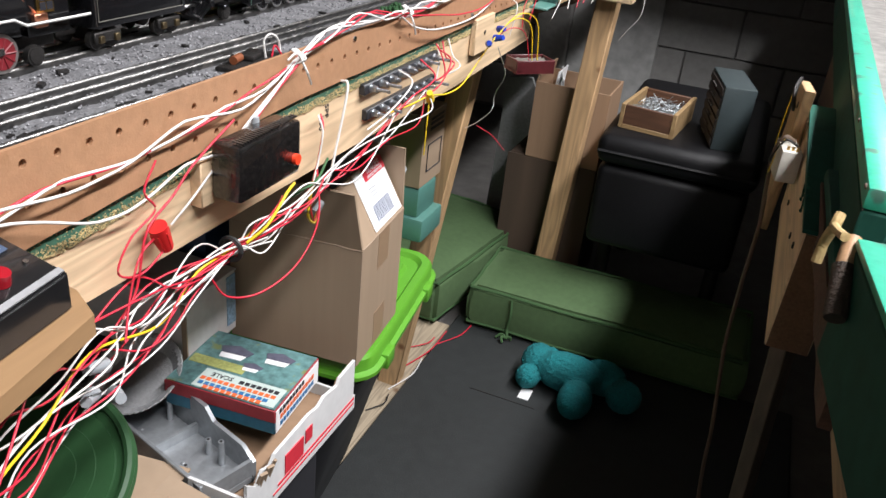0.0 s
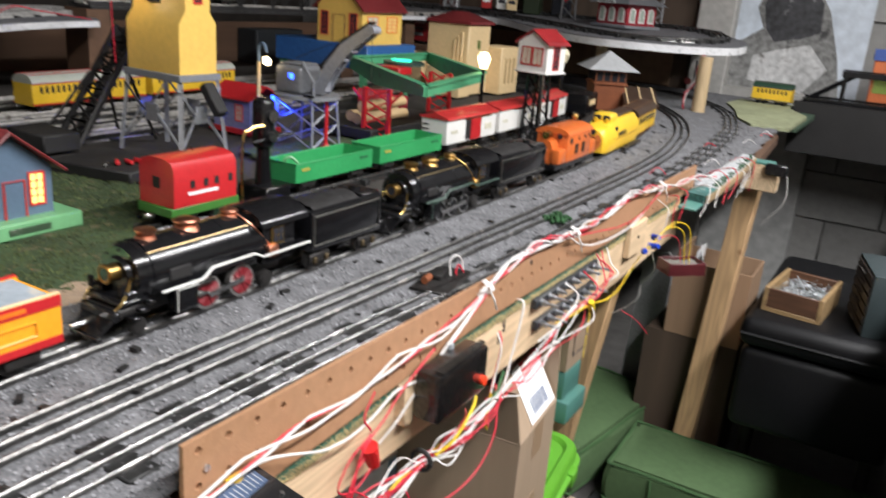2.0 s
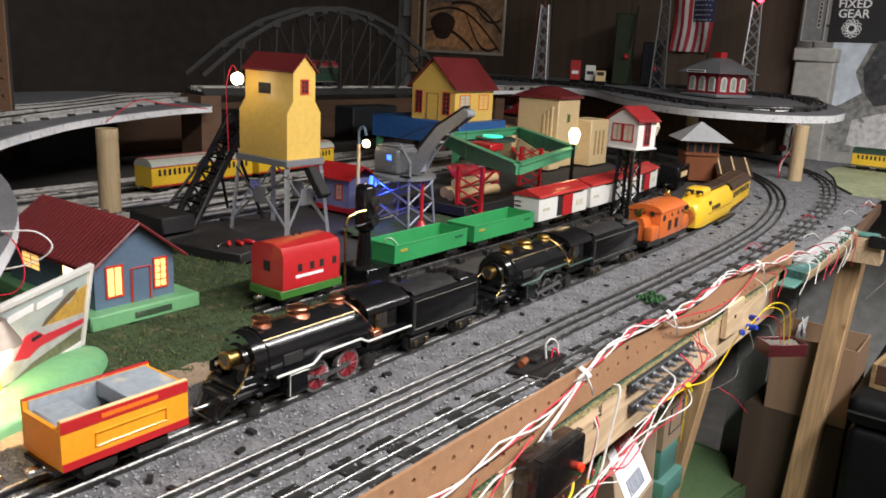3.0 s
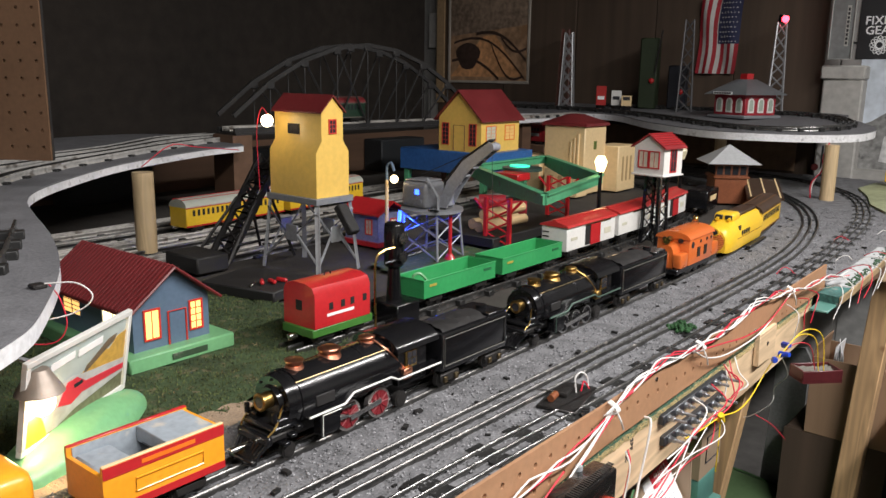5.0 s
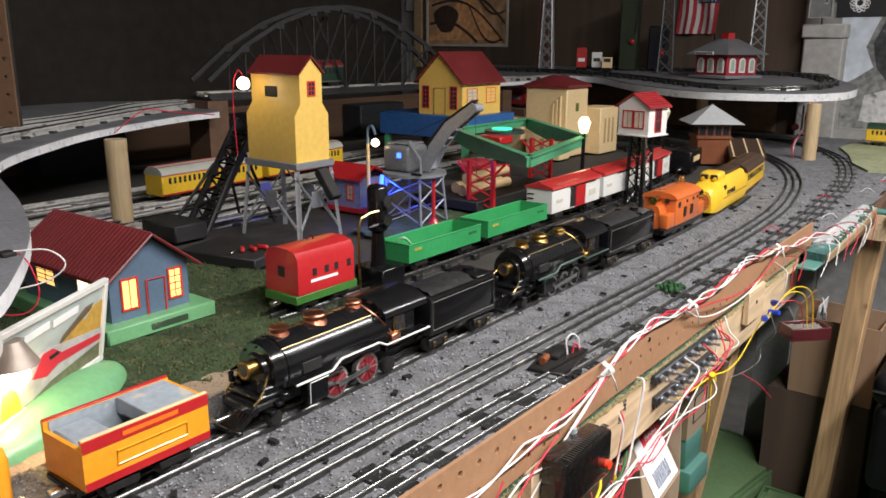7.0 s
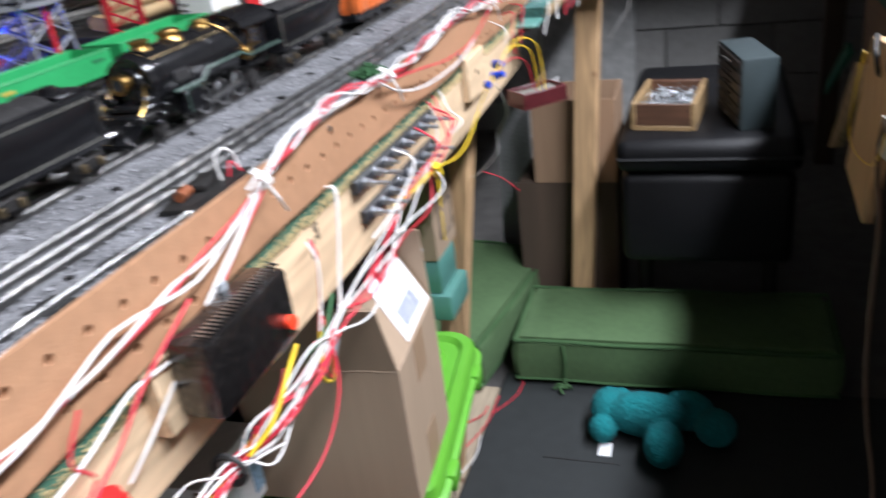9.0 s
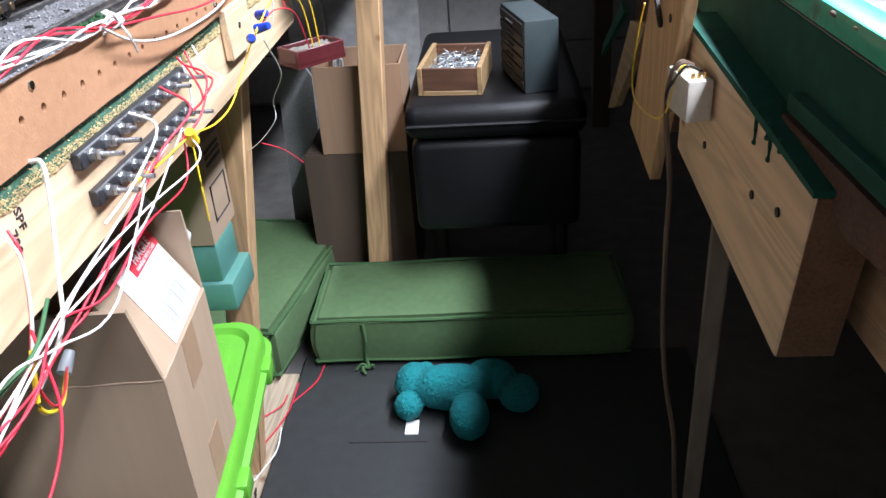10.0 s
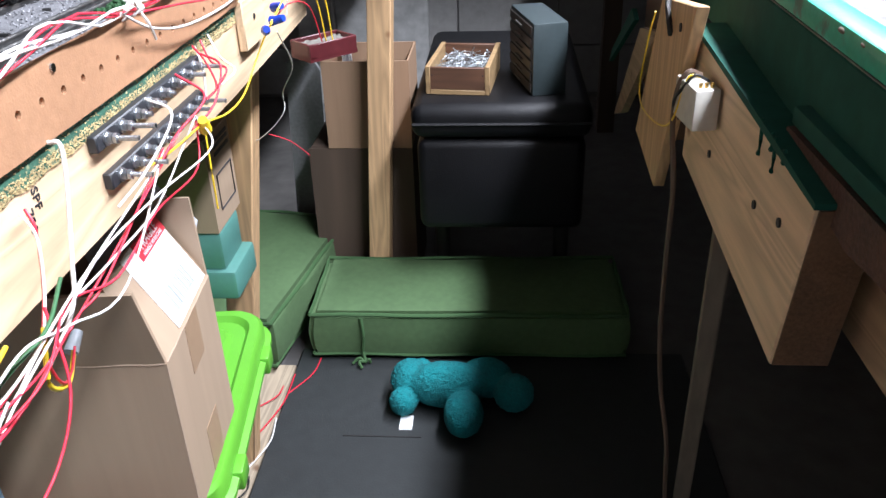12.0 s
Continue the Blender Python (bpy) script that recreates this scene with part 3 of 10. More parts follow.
lettering("FRAGILE", 0.0125, PAPER, big_flaps["r"], Matrix.Translation((0.113, -0.0021, 0.0790)) @ UPRIGHT, "fragile_lettering", 0.0002)
lettering("HANDLE WITH CARE", 0.0055, PAPER, big_flaps["r"], Matrix.Translation((0.113, -0.0021, 0.0715)) @ UPRIGHT, "care_lettering", 0.0002)
TAPE = mat("brown_parcel_tape", (0.31, 0.205, 0.13), 0.4, var=0.06)
part("tape", bx(B(), -0.0003, 0.058, 0.0, 0.0004, 0.098, 0.055), TAPE, big_box, "strip of brown parcel tape")
part("tape", bx(B(), -0.0003, 0.058, 0.125, 0.0004, 0.098, 0.180), TAPE, big_box)
WORN = mat("worn_card_edge", (0.36, 0.265, 0.19), 0.8, var=0.2, scale=120)
for a, b in (((-0.190, 0.0, 0.1800), (-0.002, 0.0, 0.1800)), ((-0.0005, 0.0005, 0.004), (-0.0005, 0.0005, 0.178)), ((-0.0005, 0.002, 0.1802), (-0.0005, 0.153, 0.1802))):
    part("worn_fold", sweep(B(), [Vector(a) + (Vector(b) - Vector(a)) * (k / 12) + Vector((0, 0, 0.0006 * math.sin(k * 2.1))) for k in range(13)], 0.0010, 5), WORN, big_box)

gbox, _ = carton("cardboard_box", (-0.200, 0.378, 0.462), 1, 0.17, 0.105, 0.090, CARD_GREY, 0.0, "grey cardboard box with a taped-down lid", flaps=())
part("lid_panel", bx(B(), -0.172, -0.002, 0.0905, 0.0015, 0.107, 0.094, 0.001), CARD_GREY, gbox)
part("corner_tape", bx(B(), -0.006, -0.0025, 0.002, 0.0012, -0.0004, 0.090), CARD, gbox, "torn brown corner")
part("blue_print", bx(B(), 0.0003, 0.085, 0.012, 0.0016, 0.104, 0.088), mat("print_pale_blue", (0.30, 0.45, 0.60), 0.6, var=0.5, scale=60), gbox)
prop = thing("foam_block", (-0.29, 0.43, 0.393), label="dark packing block under the grey cardboard box", category="packing")
part("block", bx(B(), -0.08, -0.045, 0, 0.085, 0.045, 0.0685), TOTE, prop)
# white tray of parts
tray = thing("parts_tray", (-0.010, 0.232, 0.395), 0, label="torn white cardboard tray filled with model parts", category="cardboard box")
w = B()
bx(w, -0.075, -0.004, 0, 0.002, 0.0, 0.050), bx(w, -0.30, 0.246, 0, 0.0, 0.250, 0.022)
prism(w, [(0, 0), (0.245, 0), (0.245, 0.082), (0.205, 0.079), (0.198, 0.071), (0.165, 0.076), (0.15, 0.070), (0.13, 0.074), (0.055, 0.070), (0.045, 0.060), (0.03, 0.066), (0.018, 0.052), (0, 0.068)], "x", -0.004, 0.0)
part("tray_body", w, CARD_WHITE, tray)
part("tray_floor", bx(B(), -0.30, 0, 0, -0.0045, 0.2455, 0.004), CARD_DARK, tray, "bare brown card inside")
inside = B()
prism(inside, [(0.002, 0.004), (0.243, 0.004), (0.243, 0.079), (0.205, 0.076), (0.198, 0.068), (0.165, 0.073), (0.15, 0.067), (0.13, 0.071), (0.055, 0.067), (0.045, 0.057), (0.03, 0.063), (0.018, 0.049), (0.002, 0.064)], "x", -0.0062, -0.0043)
part("inner_face", inside, CARD_DARK, tray)
torn = B()
for k in range(7):
    cyl(torn, (-0.004 + 0.002 * (k % 2), 0.022 + 0.0045 * k, 0.045), (0.004, 0.022 + 0.0045 * k, 0.068 - 0.002 * (k % 3)), 0.0022, n=6)
part("torn_edge", torn, CARD, tray, "torn brown corrugated edge")
part("red_stripe", bx(B(), 0.0004, 0.06, 0.018, 0.0014, 0.245, 0.021), RED_PRINT, tray)
part("red_stripe", bx(B(), 0.0004, 0.05, 0.011, 0.0014, 0.245, 0.013), RED_PRINT, tray)
part("red_emblem", bx(B(), 0.0004, 0.075, 0.024, 0.0016, 0.115, 0.052), RED_PRINT, tray, "plain red printed emblem")
part("red_emblem", bx(B(), 0.0004, 0.12, 0.036, 0.0016, 0.135, 0.056), RED_PRINT, tray)
part("brown_flap", bx(B(), -0.10, -0.075, 0.035, -0.03, -0.004, 0.039, m=pose(0, 0, 0, 12, 10, 0)), CARD, tray)
part("brown_flap", bx(B(), -0.19, -0.055, 0.036, -0.085, 0.030, 0.039, m=pose(0, 0, 0, -8, 4, 12)), CARD, tray)
stand = thing("tray_stand", (0, 0, 0), label="dark plastic tote under the parts tray", category="storage box")
part("tub", bx(B(), -0.40, -0.10, -0.014, -0.045, 0.46, 0.393, 0.02, 2), TOTE, stand)
# model kit box
kit = thing("model_kit_box", (-0.044, 0.338, 0.440), 5, label="blue and red printed model kit box lying in the tray", category="box")
KX, KY = -0.150, 0.120
PRINT_BLUE, PRINT_ORANGE = mat("print_blue", (0.03, 0.15, 0.35), 0.5), mat("print_orange", (0.72, 0.14, 0.04), 0.5, var=0.1)
part("box_base", bx(B(), KX, 0, 0, 0, KY, 0.036, 0.001), mat("kit_blue", (0.03, 0.13, 0.20), 0.5, var=0.2), kit)
part("red_band", bx(B(), KX - 0.0005, -0.0008, 0.018, 0.0006, KY + 0.0005, 0.036, 0.0006), mat("kit_red", (0.30, 0.03, 0.04), 0.5, var=0.15), kit)
part("printed_top", bx(B(), KX + 0.001, 0.001, 0.036, -0.001, KY - 0.001, 0.0375), mat("kit_picture", (0.10, 0.20, 0.20), 0.35, var=0.7, scale=30, wear=(0.20, 0.24, 0.10)), kit, "printed picture of small houses")
part("white_panel", bx(B(), KX + 0.035, 0.003, 0.0368, -0.004, 0.040, 0.0382), mat("kit_pale", (0.50, 0.58, 0.55), 0.4, var=0.1), kit)
for (hx, hy, sc) in ((-0.098, 0.078, 1.0), (-0.040, 0.088, 0.9), (-0.064, 0.060, 0.6)):
    for nm, pts, m_ in (("house_picture", [(-0.020, 0.0), (0.016, 0.002), (0.020, 0.012), (-0.004, 0.020), (-0.026, 0.012)], mat("kit_house", (0.10, 0.10, 0.14), 0.4, var=0.3)), ("house_wall_picture", [(-0.018, -0.010), (0.012, -0.008), (0.015, 0.003), (-0.020, 0.001)], PAPER)):
        hb = B()
        prism(hb, [(hx + u * sc, hy + v * sc) for u, v in pts], "z", 0.0372, 0.0384 if m_ is PAPER else 0.0387)
        part(nm, hb, m_, kit)
part("lawn_picture", bx(B(), KX + 0.004, 0.045, 0.0370, -0.070, 0.062, 0.0380), mat("kit_lawn", (0.34, 0.36, 0.12), 0.5, var=0.4, scale=60), kit)
part("side_panel", bx(B(), -0.002, 0.002, 0.002, 0.0012, KY - 0.002, 0.034), PAPER, kit, "white printed side panel")
for yb, zb, c, wd in ((0.010, 0.0255, INK, 0.075), (0.012, 0.0165, PRINT_ORANGE, 0.100), (0.012, 0.0065, PRINT_BLUE, 0.098)):
    nq = int(wd / 0.0085)
    for k in range(nq):
        part("print_bar", bx(B(), 0.0004, yb + k * 0.0085, zb, 0.0018, yb + k * 0.0085 + 0.0062, zb + 0.0065), c, kit)
for yb, c, x0_, nq in ((0.030, INK, -0.064, 7), (0.0205, PRINT_ORANGE, -0.112, 13), (0.0115, PRINT_BLUE, -0.110, 12), (0.0055, PRINT_ORANGE, -0.100, 10)):
    for k in range(nq):
        part("print_bar", bx(B(), x0_ + k * 0.0080, yb - 0.003, 0.0376, x0_ + k * 0.0080 + 0.0060, yb + 0.0028, 0.0388), c, kit)
lettering("SCALE", 0.0105, INK, kit, Matrix.Translation((-0.088, 0.031, 0.0386)) @ pose(0, 0, 0, 0, 0, 180), "lettering")
# die-cast shell in the tray
shell = thing("metal_shell", (-0.052, 0.268, 0.402), -17, label="grey die-cast locomotive shell lying open in the tray", category="model part")
CASTING = mat("grey_casting", (0.36, 0.38, 0.40), 0.38, 0.5, var=0.2)
sh = B()
bx(sh, -0.29, -0.046, 0, 0, -0.041, 0.040, 0.001), bx(sh, -0.29, -0.041, 0, 0, 0.026, 0.012, 0.002), bx(sh, -0.005, -0.041, 0.012, 0, 0.026, 0.034)
part("shell_floor", sh, CASTING, shell)
wall_ = B()
prism(wall_, [(-0.29, 0), (0, 0), (0, 0.030), (-0.020, 0.044), (-0.075, 0.046), (-0.090, 0.060), (-0.135, 0.062), (-0.150, 0.054), (-0.215, 0.056), (-0.225, 0.046), (-0.29, 0.046)], "y", 0.026, 0.031)
part("side_wall", wall_, CASTING, shell)
part("cross_rib", bx(B(), -0.11, -0.041, 0.012, -0.105, 0.026, 0.026), CASTING, shell)
part("cross_rib", bx(B(), -0.205, -0.041, 0.012, -0.200, 0.026, 0.022), CASTING, shell)
for px_, py_, hz in ((-0.04, 0.012, 0.046), (-0.065, 0.012, 0.034), (-0.15, 0.016, 0.040), (-0.05, -0.03, 0.030), (-0.235, 0.016, 0.036)):
    boss = part("screw_boss", cyl(B(), (px_, py_, 0.005), (px_, py_, hz), 0.0042, 0.0034, 12), CASTING, shell)
    part("bore", cyl(B(), (px_, py_, hz - 0.001), (px_, py_, hz + 0.0004), 0.0018, n=10), BLACK_MATT, boss)
for k in range(6):
    part("rivet", ball(B(), (-0.030 - 0.042 * k, -0.020, 0.0122), 0.0028, 1, 1, 0.5, 8), CASTING, shell)
pan = thing("foil_pan", (-0.238, 0.330, 0.458), 0, label="round crimped aluminium foil pan", category="pan", rx=25)
FOIL = mat("crumpled_foil", (0.70, 0.71, 0.73), 0.36, 0.55, var=0.15, scale=60, bump=0.5, bscale=300)
fluted = B()
loops = []
for r0, z, wave in ((0.030, 0.001, 0), (0.042, 0.0, 0), (0.046, 0.004, 0.0004), (0.053, 0.013, 0.0014), (0.058, 0.0145, 0.0010), (0.059, 0.013, 0.0006)):
    loops.append([fluted.verts.new(((r0 + wave * (-1) ** k) * math.cos(math.pi * k / 48), (r0 + wave * (-1) ** k) * math.sin(math.pi * k / 48), z + wave * 0.5 * (-1) ** k)) for k in range(96)])
for lo_, hi_ in zip(loops, loops[1:]):
    for k in range(96):
        fluted.faces.new((lo_[k], lo_[(k + 1) % 96], hi_[(k + 1) % 96], hi_[k]))
fluted.faces.new(loops[0])
part("pan_wall", fluted, FOIL, pan, angle=20)
part("pan_base", cyl(B(), (0, 0, -0.002), (0, 0, 0.0004), 0.041, n=40), FOIL, pan)
lid = thing("bucket_lid", (-0.205, 0.150, 0.455), 6, label="round dark green ribbed plastic bucket lid", category="lid", rx=34)
for r0, z in ((0.095, 0.004), (0.080, 0.007), (0.060, 0.009), (0.040, 0.011)):
    part("lid_ring", cyl(B(), (0, 0, -0.008), (0, 0, z), r0, r0 - 0.004, 48), DGREEN, lid)
ring_pts = [(0.092 * math.cos(2 * math.pi * k / 48), 0.092 * math.sin(2 * math.pi * k / 48), 0.006) for k in range(49)]
part("rim", sweep(B(), ring_pts, 0.006, 8), DGREEN, lid)
bin_ = thing("storage_bin", (-0.345, 0.50, 0.442), label="dark blue plastic bin in the shade under the table", category="storage box")
NAVY = mat("navy_plastic", (0.030, 0.060, 0.130), 0.4, var=0.15)
part("tub", bx(B(), -0.085, 0.0, 0, 0.085, 0.14, 0.150, 0.012, 2), NAVY, bin_)
part("rim", bx(B(), -0.092, -0.006, 0.150, 0.092, 0.146, 0.162, 0.004, 2), NAVY, bin_)
# teal tote and printed box behind
t2 = thing("storage_tote", (-0.100, 0.90, 0), label="teal plastic tote with a deep rim, beside the table leg", category="storage box")
part("tub", bx(B(), -0.36, 0.010, -0.014, -0.135, 0.085, 0.445, 0.015, 2), TEAL, t2)
rim = B()
bx(rim, -0.37, 0.000, 0.440, 0.0, 0.096, 0.486, 0.006, 2), bx(rim, -0.36, 0.006, 0.484, -0.014, 0.088, 0.5435, 0.006, 2)
part("rim", rim, TEAL, t2)
pbox, _ = carton("cardboard_box", (-0.115, 0.905, 0.544), 0, 0.22, 0.098, 0.130, CARD, 0.0, "printed brown cardboard box standing on a tote", flaps=())
part("lid_panel", bx(B(), -0.221, -0.001, 0.1303, 0.001, 0.099, 0.134, 0.001), CARD, pbox)
part("print_frame", sweep(B(), [(0.001, 0.025, 0.025), (0.001, 0.085, 0.025), (0.001, 0.085, 0.075), (0.001, 0.025, 0.075), (0.001, 0.025, 0.025)], 0.0012, 4), INK, pbox)
for zp in (0.100, 0.110, 0.118):
    part("print_bar", bx(B(), 0.0003, 0.030, zp, 0.0012, 0.088, zp + 0.005), INK, pbox)
pbx = thing("plastic_bag", (-0.13, 0.70, 0.45), label="crumpled grey plastic bag stuffed behind the boxes", category="bag")
bg = B()
ball(bg, (0, 0, 0.17), 0.075, 0.9, 0.8, 1.25, 18)
rnd = random.Random(3)
for v in bg.verts:
    v.co += Vector((rnd.uniform(-1, 1), rnd.uniform(-1, 1), rnd.uniform(-1, 1))) * 0.008
part("bag_body", bg, mat("grey_plastic_bag", (0.42, 0.43, 0.46), 0.35, var=0.2, coat=0.2), pbx, angle=25)

# ---- the aisle floor ----
matt = part("rubber_mat", bx(B(), -0.170, -0.9, -0.014, 0.66, 1.40, 0.0, 0.004), RUBBER)
tagged(matt, "dark grey rubber floor mat with fine creases", "mat")
tagged(part("mat_seam", bx(B(), -0.03, 1.115, -0.002, 0.12, 1.118, 0.0012), BLACK_MATT), "thin black seam in the rubber mat", "seam")
plank = part("floor_plank", bx(B(), -0.290, -0.6, -0.015, -0.172, 1.34, -0.002, 0.002), PLYWOOD)
tagged(plank, "rough pale floor board scattered with wire scraps", "plank")
for k, (a, b, m_) in enumerate((((-0.20, 1.10), (-0.165, 1.30), W_RED), ((-0.19, 1.02), (-0.17, 1.16), W_WHITE), ((-0.22, 1.19), (-0.18, 1.26), W_RED), ((-0.20, 0.93), (-0.18, 1.00), W_BLACK), ((-0.165, 1.24), (-0.12, 1.36), W_RED))):
    sc = B()
    mid = ((a[0] + b[0]) / 2 + 0.015, (a[1] + b[1]) / 2, 0.004)
    sweep(sc, smooth_path([(*a, 0.0), mid, (*b, 0.003)]), 0.0015, 5)
    tagged(part("wire_scrap", sc, m_), "short scrap of insulated wire on the floor board", "wire", "wire scraps")


def cushion(name, x0, y0, x1, y1, h, label, rz=0.0):
    """A box cushion: soft bulging sides, piped seams, and a tie."""
    t = thing(name, ((x0 + x1) / 2, (y0 + y1) / 2, 0.0), rz, label=label, category="cushion", group="green cushions")
    w, d = (x1 - x0) / 2, (y1 - y0) / 2
    bm = B()
    bmesh.ops.create_cube(bm, size=2.0)
    bmesh.ops.subdivide_edges(bm, edges=bm.edges[:], cuts=9, use_grid_fill=True)
    for v in bm.verts:
        x, y, z = v.co
        px_, py_, pz_ = max(-1, min(1, x)), max(-1, min(1, y)), max(-1, min(1, z))
        bulge = 1 + 0.06 * (1 - px_ ** 2) * (1 - py_ ** 2)
        side = 1 + 0.03 * (1 - pz_ ** 2)
        nz = noise.noise(Vector((x * 2.3, y * 2.3, z + rz))) * 0.05
        v.co = Vector((x * w * side, y * d * side, h / 2 + z * h / 2 * bulge * (1 + nz)))
        if z < -0.99:
            v.co.z = 0.001
    bmesh.ops.bevel(bm, geom=[e for e in bm.edges if e.calc_face_angle(0) > 1.2], offset=0.012, segments=2, affect="EDGES")
    part("filling", bm, CANVAS, t, angle=70)
    for z in (h * 0.965, h * 0.12):
        loop = []
        for k in range(41):
            a = k / 40 * 4
            s, f = int(a) % 4, a - int(a)
            c = [(-1, -1), (1, -1), (1, 1), (-1, 1)]
            p, q = c[s], c[(s + 1) % 4]
            loop.append(((p[0] + (q[0] - p[0]) * f) * w * 1.004, (p[1] + (q[1] - p[1]) * f) * d * 1.004, z + 0.002 * math.sin(k * 1.3)))
        part("piping", sweep(B(), loop, 0.0042, 6), PIPING, t)
    return t, w, d


cushion("seat_cushion", -0.50, 1.335, -0.165, 1.84, 0.125, "olive green canvas box cushion lying on the floor", -9)
cB, wB, dB = cushion("seat_cushion", -0.135, 1.365, 0.53, 1.61, 0.118, "olive green canvas box cushion with ties, on the floor", 1)
for sx in (-0.225,):
    tie = B()
    sweep(tie, smooth_path([(sx, -dB - 0.006, 0.11), (sx + 0.004, -dB - 0.012, 0.07), (sx, -dB - 0.010, 0.03), (sx + 0.006, -dB - 0.020, 0.008)]), 0.0038, 6)
    for k in range(3):
        a = 0.4 + k * 1.9
        sweep(tie, smooth_path([(sx + 0.006, -dB - 0.020, 0.008), (sx + 0.014 * math.cos(a), -dB - 0.022 + 0.008 * math.sin(a), 0.014), (sx + 0.024 * math.cos(a + 0.5), -dB - 0.026 + 0.012 * math.sin(a + 0.5), 0.004)]), 0.0032, 5)
    part("tie", tie, PIPING, cB, "knotted canvas tie")

toy = B()
for c, r, s in (((0.0, 0.0, 0.05), 0.055, (1.5, 0.8, 0.85)), ((-0.075, 0.02, 0.045), 0.045, (0.9, 1.0, 0.9)), ((0.035, -0.075, 0.04), 0.042, (0.9, 1.25, 0.9)), ((0.075, 0.03, 0.045), 0.045, (1.2, 0.9, 0.9)), ((0.13, -0.01, 0.04), 0.04, (1.0, 1.0, 0.9)), ((-0.06, 0.065, 0.03), 0.028, (1, 1, 1)), ((-0.085, -0.03, 0.03), 0.028, (1, 1, 1))):
    ball(toy, c, r, *s, n=22)
rnd = random.Random(5)
toy_mesh = bpy.data.meshes.new("plush_shape")
toy.to_mesh(toy_mesh)
toy_shape = new("plush_shape", toy_mesh)
fuse = toy_shape.modifiers.new("fuse", "REMESH")
fuse.mode, fuse.voxel_size = "VOXEL", 0.004
bpy.context.view_layer.update()
toy = B()
toy.from_mesh(toy_shape.evaluated_get(bpy.context.evaluated_depsgraph_get()).to_mesh())
bpy.data.objects.remove(toy_shape)
for v in toy.verts:
    v.co += Vector((rnd.uniform(-1, 1), rnd.uniform(-1, 1), rnd.uniform(-1, 1))) * 0.0014
    v.co.z = max(v.co.z, 0.001)
toy_ob = part("plush_toy", toy, PLUSH)
toy_ob.location = (0.165, 1.215, 0.0)
tagged(toy_ob, "teal furry plush toy lying on the rubber mat", "toy")
tag_ = part("toy_tag", bx(B(), 0.075, 1.135, 0.0005, 0.100, 1.175, 0.003, m=None), PAPER)
tagged(tag_, "small white sewn tag beside the plush toy", "tag")

# ---- the ottoman and what stands on it ----
ott = thing("ottoman", (0.26, 1.80, 0), label="black leather ottoman with a seamed top cushion", category="ottoman")
part("base", bx(B(), -0.165, -0.31, 0.25, 0.18, 0.31, 0.455, 0.02, 3), LEATHER, ott)
for sx in (-0.13, 0.15):
    for sy in (-0.14, 0.27):
        part("leg", cyl(B(), (sx, sy, -0.014), (sx, sy, 0.26), 0.018), BLACK_MATT, ott)
part("top_cushion", bx(B(), -0.175, -0.32, 0.458, 0.19, 0.32, 0.530, 0.025, 3), LEATHER, ott)
part("piping", sweep(B(), [(-0.17, -0.322, 0.492), (0.185, -0.322, 0.492)], 0.004, 6), LEATHER, ott)

sbox = thing("screw_box", (0.178, 1.552, 0.530), -6, label="small open wooden box filled with zinc screws", category="box")
DARK_BOX = wood("dark_stained_box_wood", (0.13, 0.060, 0.032), "x", 0.5)


def board(a, b, name="side_board", wood_m=BOX_WOOD):
    return part(name, bx(B(), *a, *b, 0.001), wood_m, sbox)


board((-0.060, 0.002, 0.010), (0.060, 0.010, 0.0555), "front_board", DARK_BOX), board((-0.056, 0.190, 0.0), (0.056, 0.200, 0.056), "back_board", DARK_BOX)
board((-0.066, 0.0, 0.0), (-0.0562, 0.200, 0.058)), board((0.0562, 0.0, 0.0), (0.066, 0.200, 0.058)), board((-0.056, 0.0102, 0.0), (0.056, 0.1898, 0.006), "bottom_board")
part("base_strip", bx(B(), -0.0560, -0.001, 0.0, 0.0560, 0.0018, 0.0095, 0.001), BOX_WOOD, sbox, "pale worn bottom edge")
for xk in (-0.052, 0.052):
    part("nail", cyl(B(), (xk, 0.0005, 0.040), (xk, 0.0022, 0.040), 0.0014, n=8), IRON, sbox)
sc = B()
rnd = random.Random(11)
for k in range(460):
    x, y, z = rnd.uniform(-0.05, 0.05), rnd.uniform(0.018, 0.182), rnd.uniform(0.022, 0.046)
    d = Vector((rnd.uniform(-1, 1), rnd.uniform(-1, 1), rnd.uniform(-0.3, 0.4))).normalized() * 0.009
    x, y = max(-0.045, min(0.045, x)), max(0.022, min(0.178, y))
    cyl(sc, Vector((x, y, z)) - d, Vector((x, y, z)) + d, 0.0009, 0.0005, 5)
    cyl(sc, Vector((x, y, z)) - d * 1.08, Vector((x, y, z)) - d * 0.95, 0.0020, 0.0012, 6)
tagged(part("screws", sc, SCREWS, sbox, "heap of small zinc screws"), kind="stuff")

cab = thing("drawer_cabinet", (0.398, 1.552, 0.530), 13, label="blue-grey steel cabinet of small drawers", category="cabinet")
part("case", bx(B(), -0.070, 0, 0, 0, 0.19, 0.145, 0.003, 2), CAB_GREY, cab)
for k in range(6):
    dr = part("drawer", bx(B(), -0.0735, 0.008, 0.007 + k * 0.0226, -0.066, 0.182, 0.0245 + k * 0.0226, 0.0012), mat("dark_drawer", (0.035, 0.028, 0.025), 0.45, var=0.3), cab)
    part("drawer_pull", bx(B(), -0.0785, 0.070, 0.013 + k * 0.0226, -0.0735, 0.120, 0.0155 + k * 0.0226, 0.0008), mat("dull_drawer_pull", (0.16, 0.15, 0.14), 0.45, 0.6), dr)

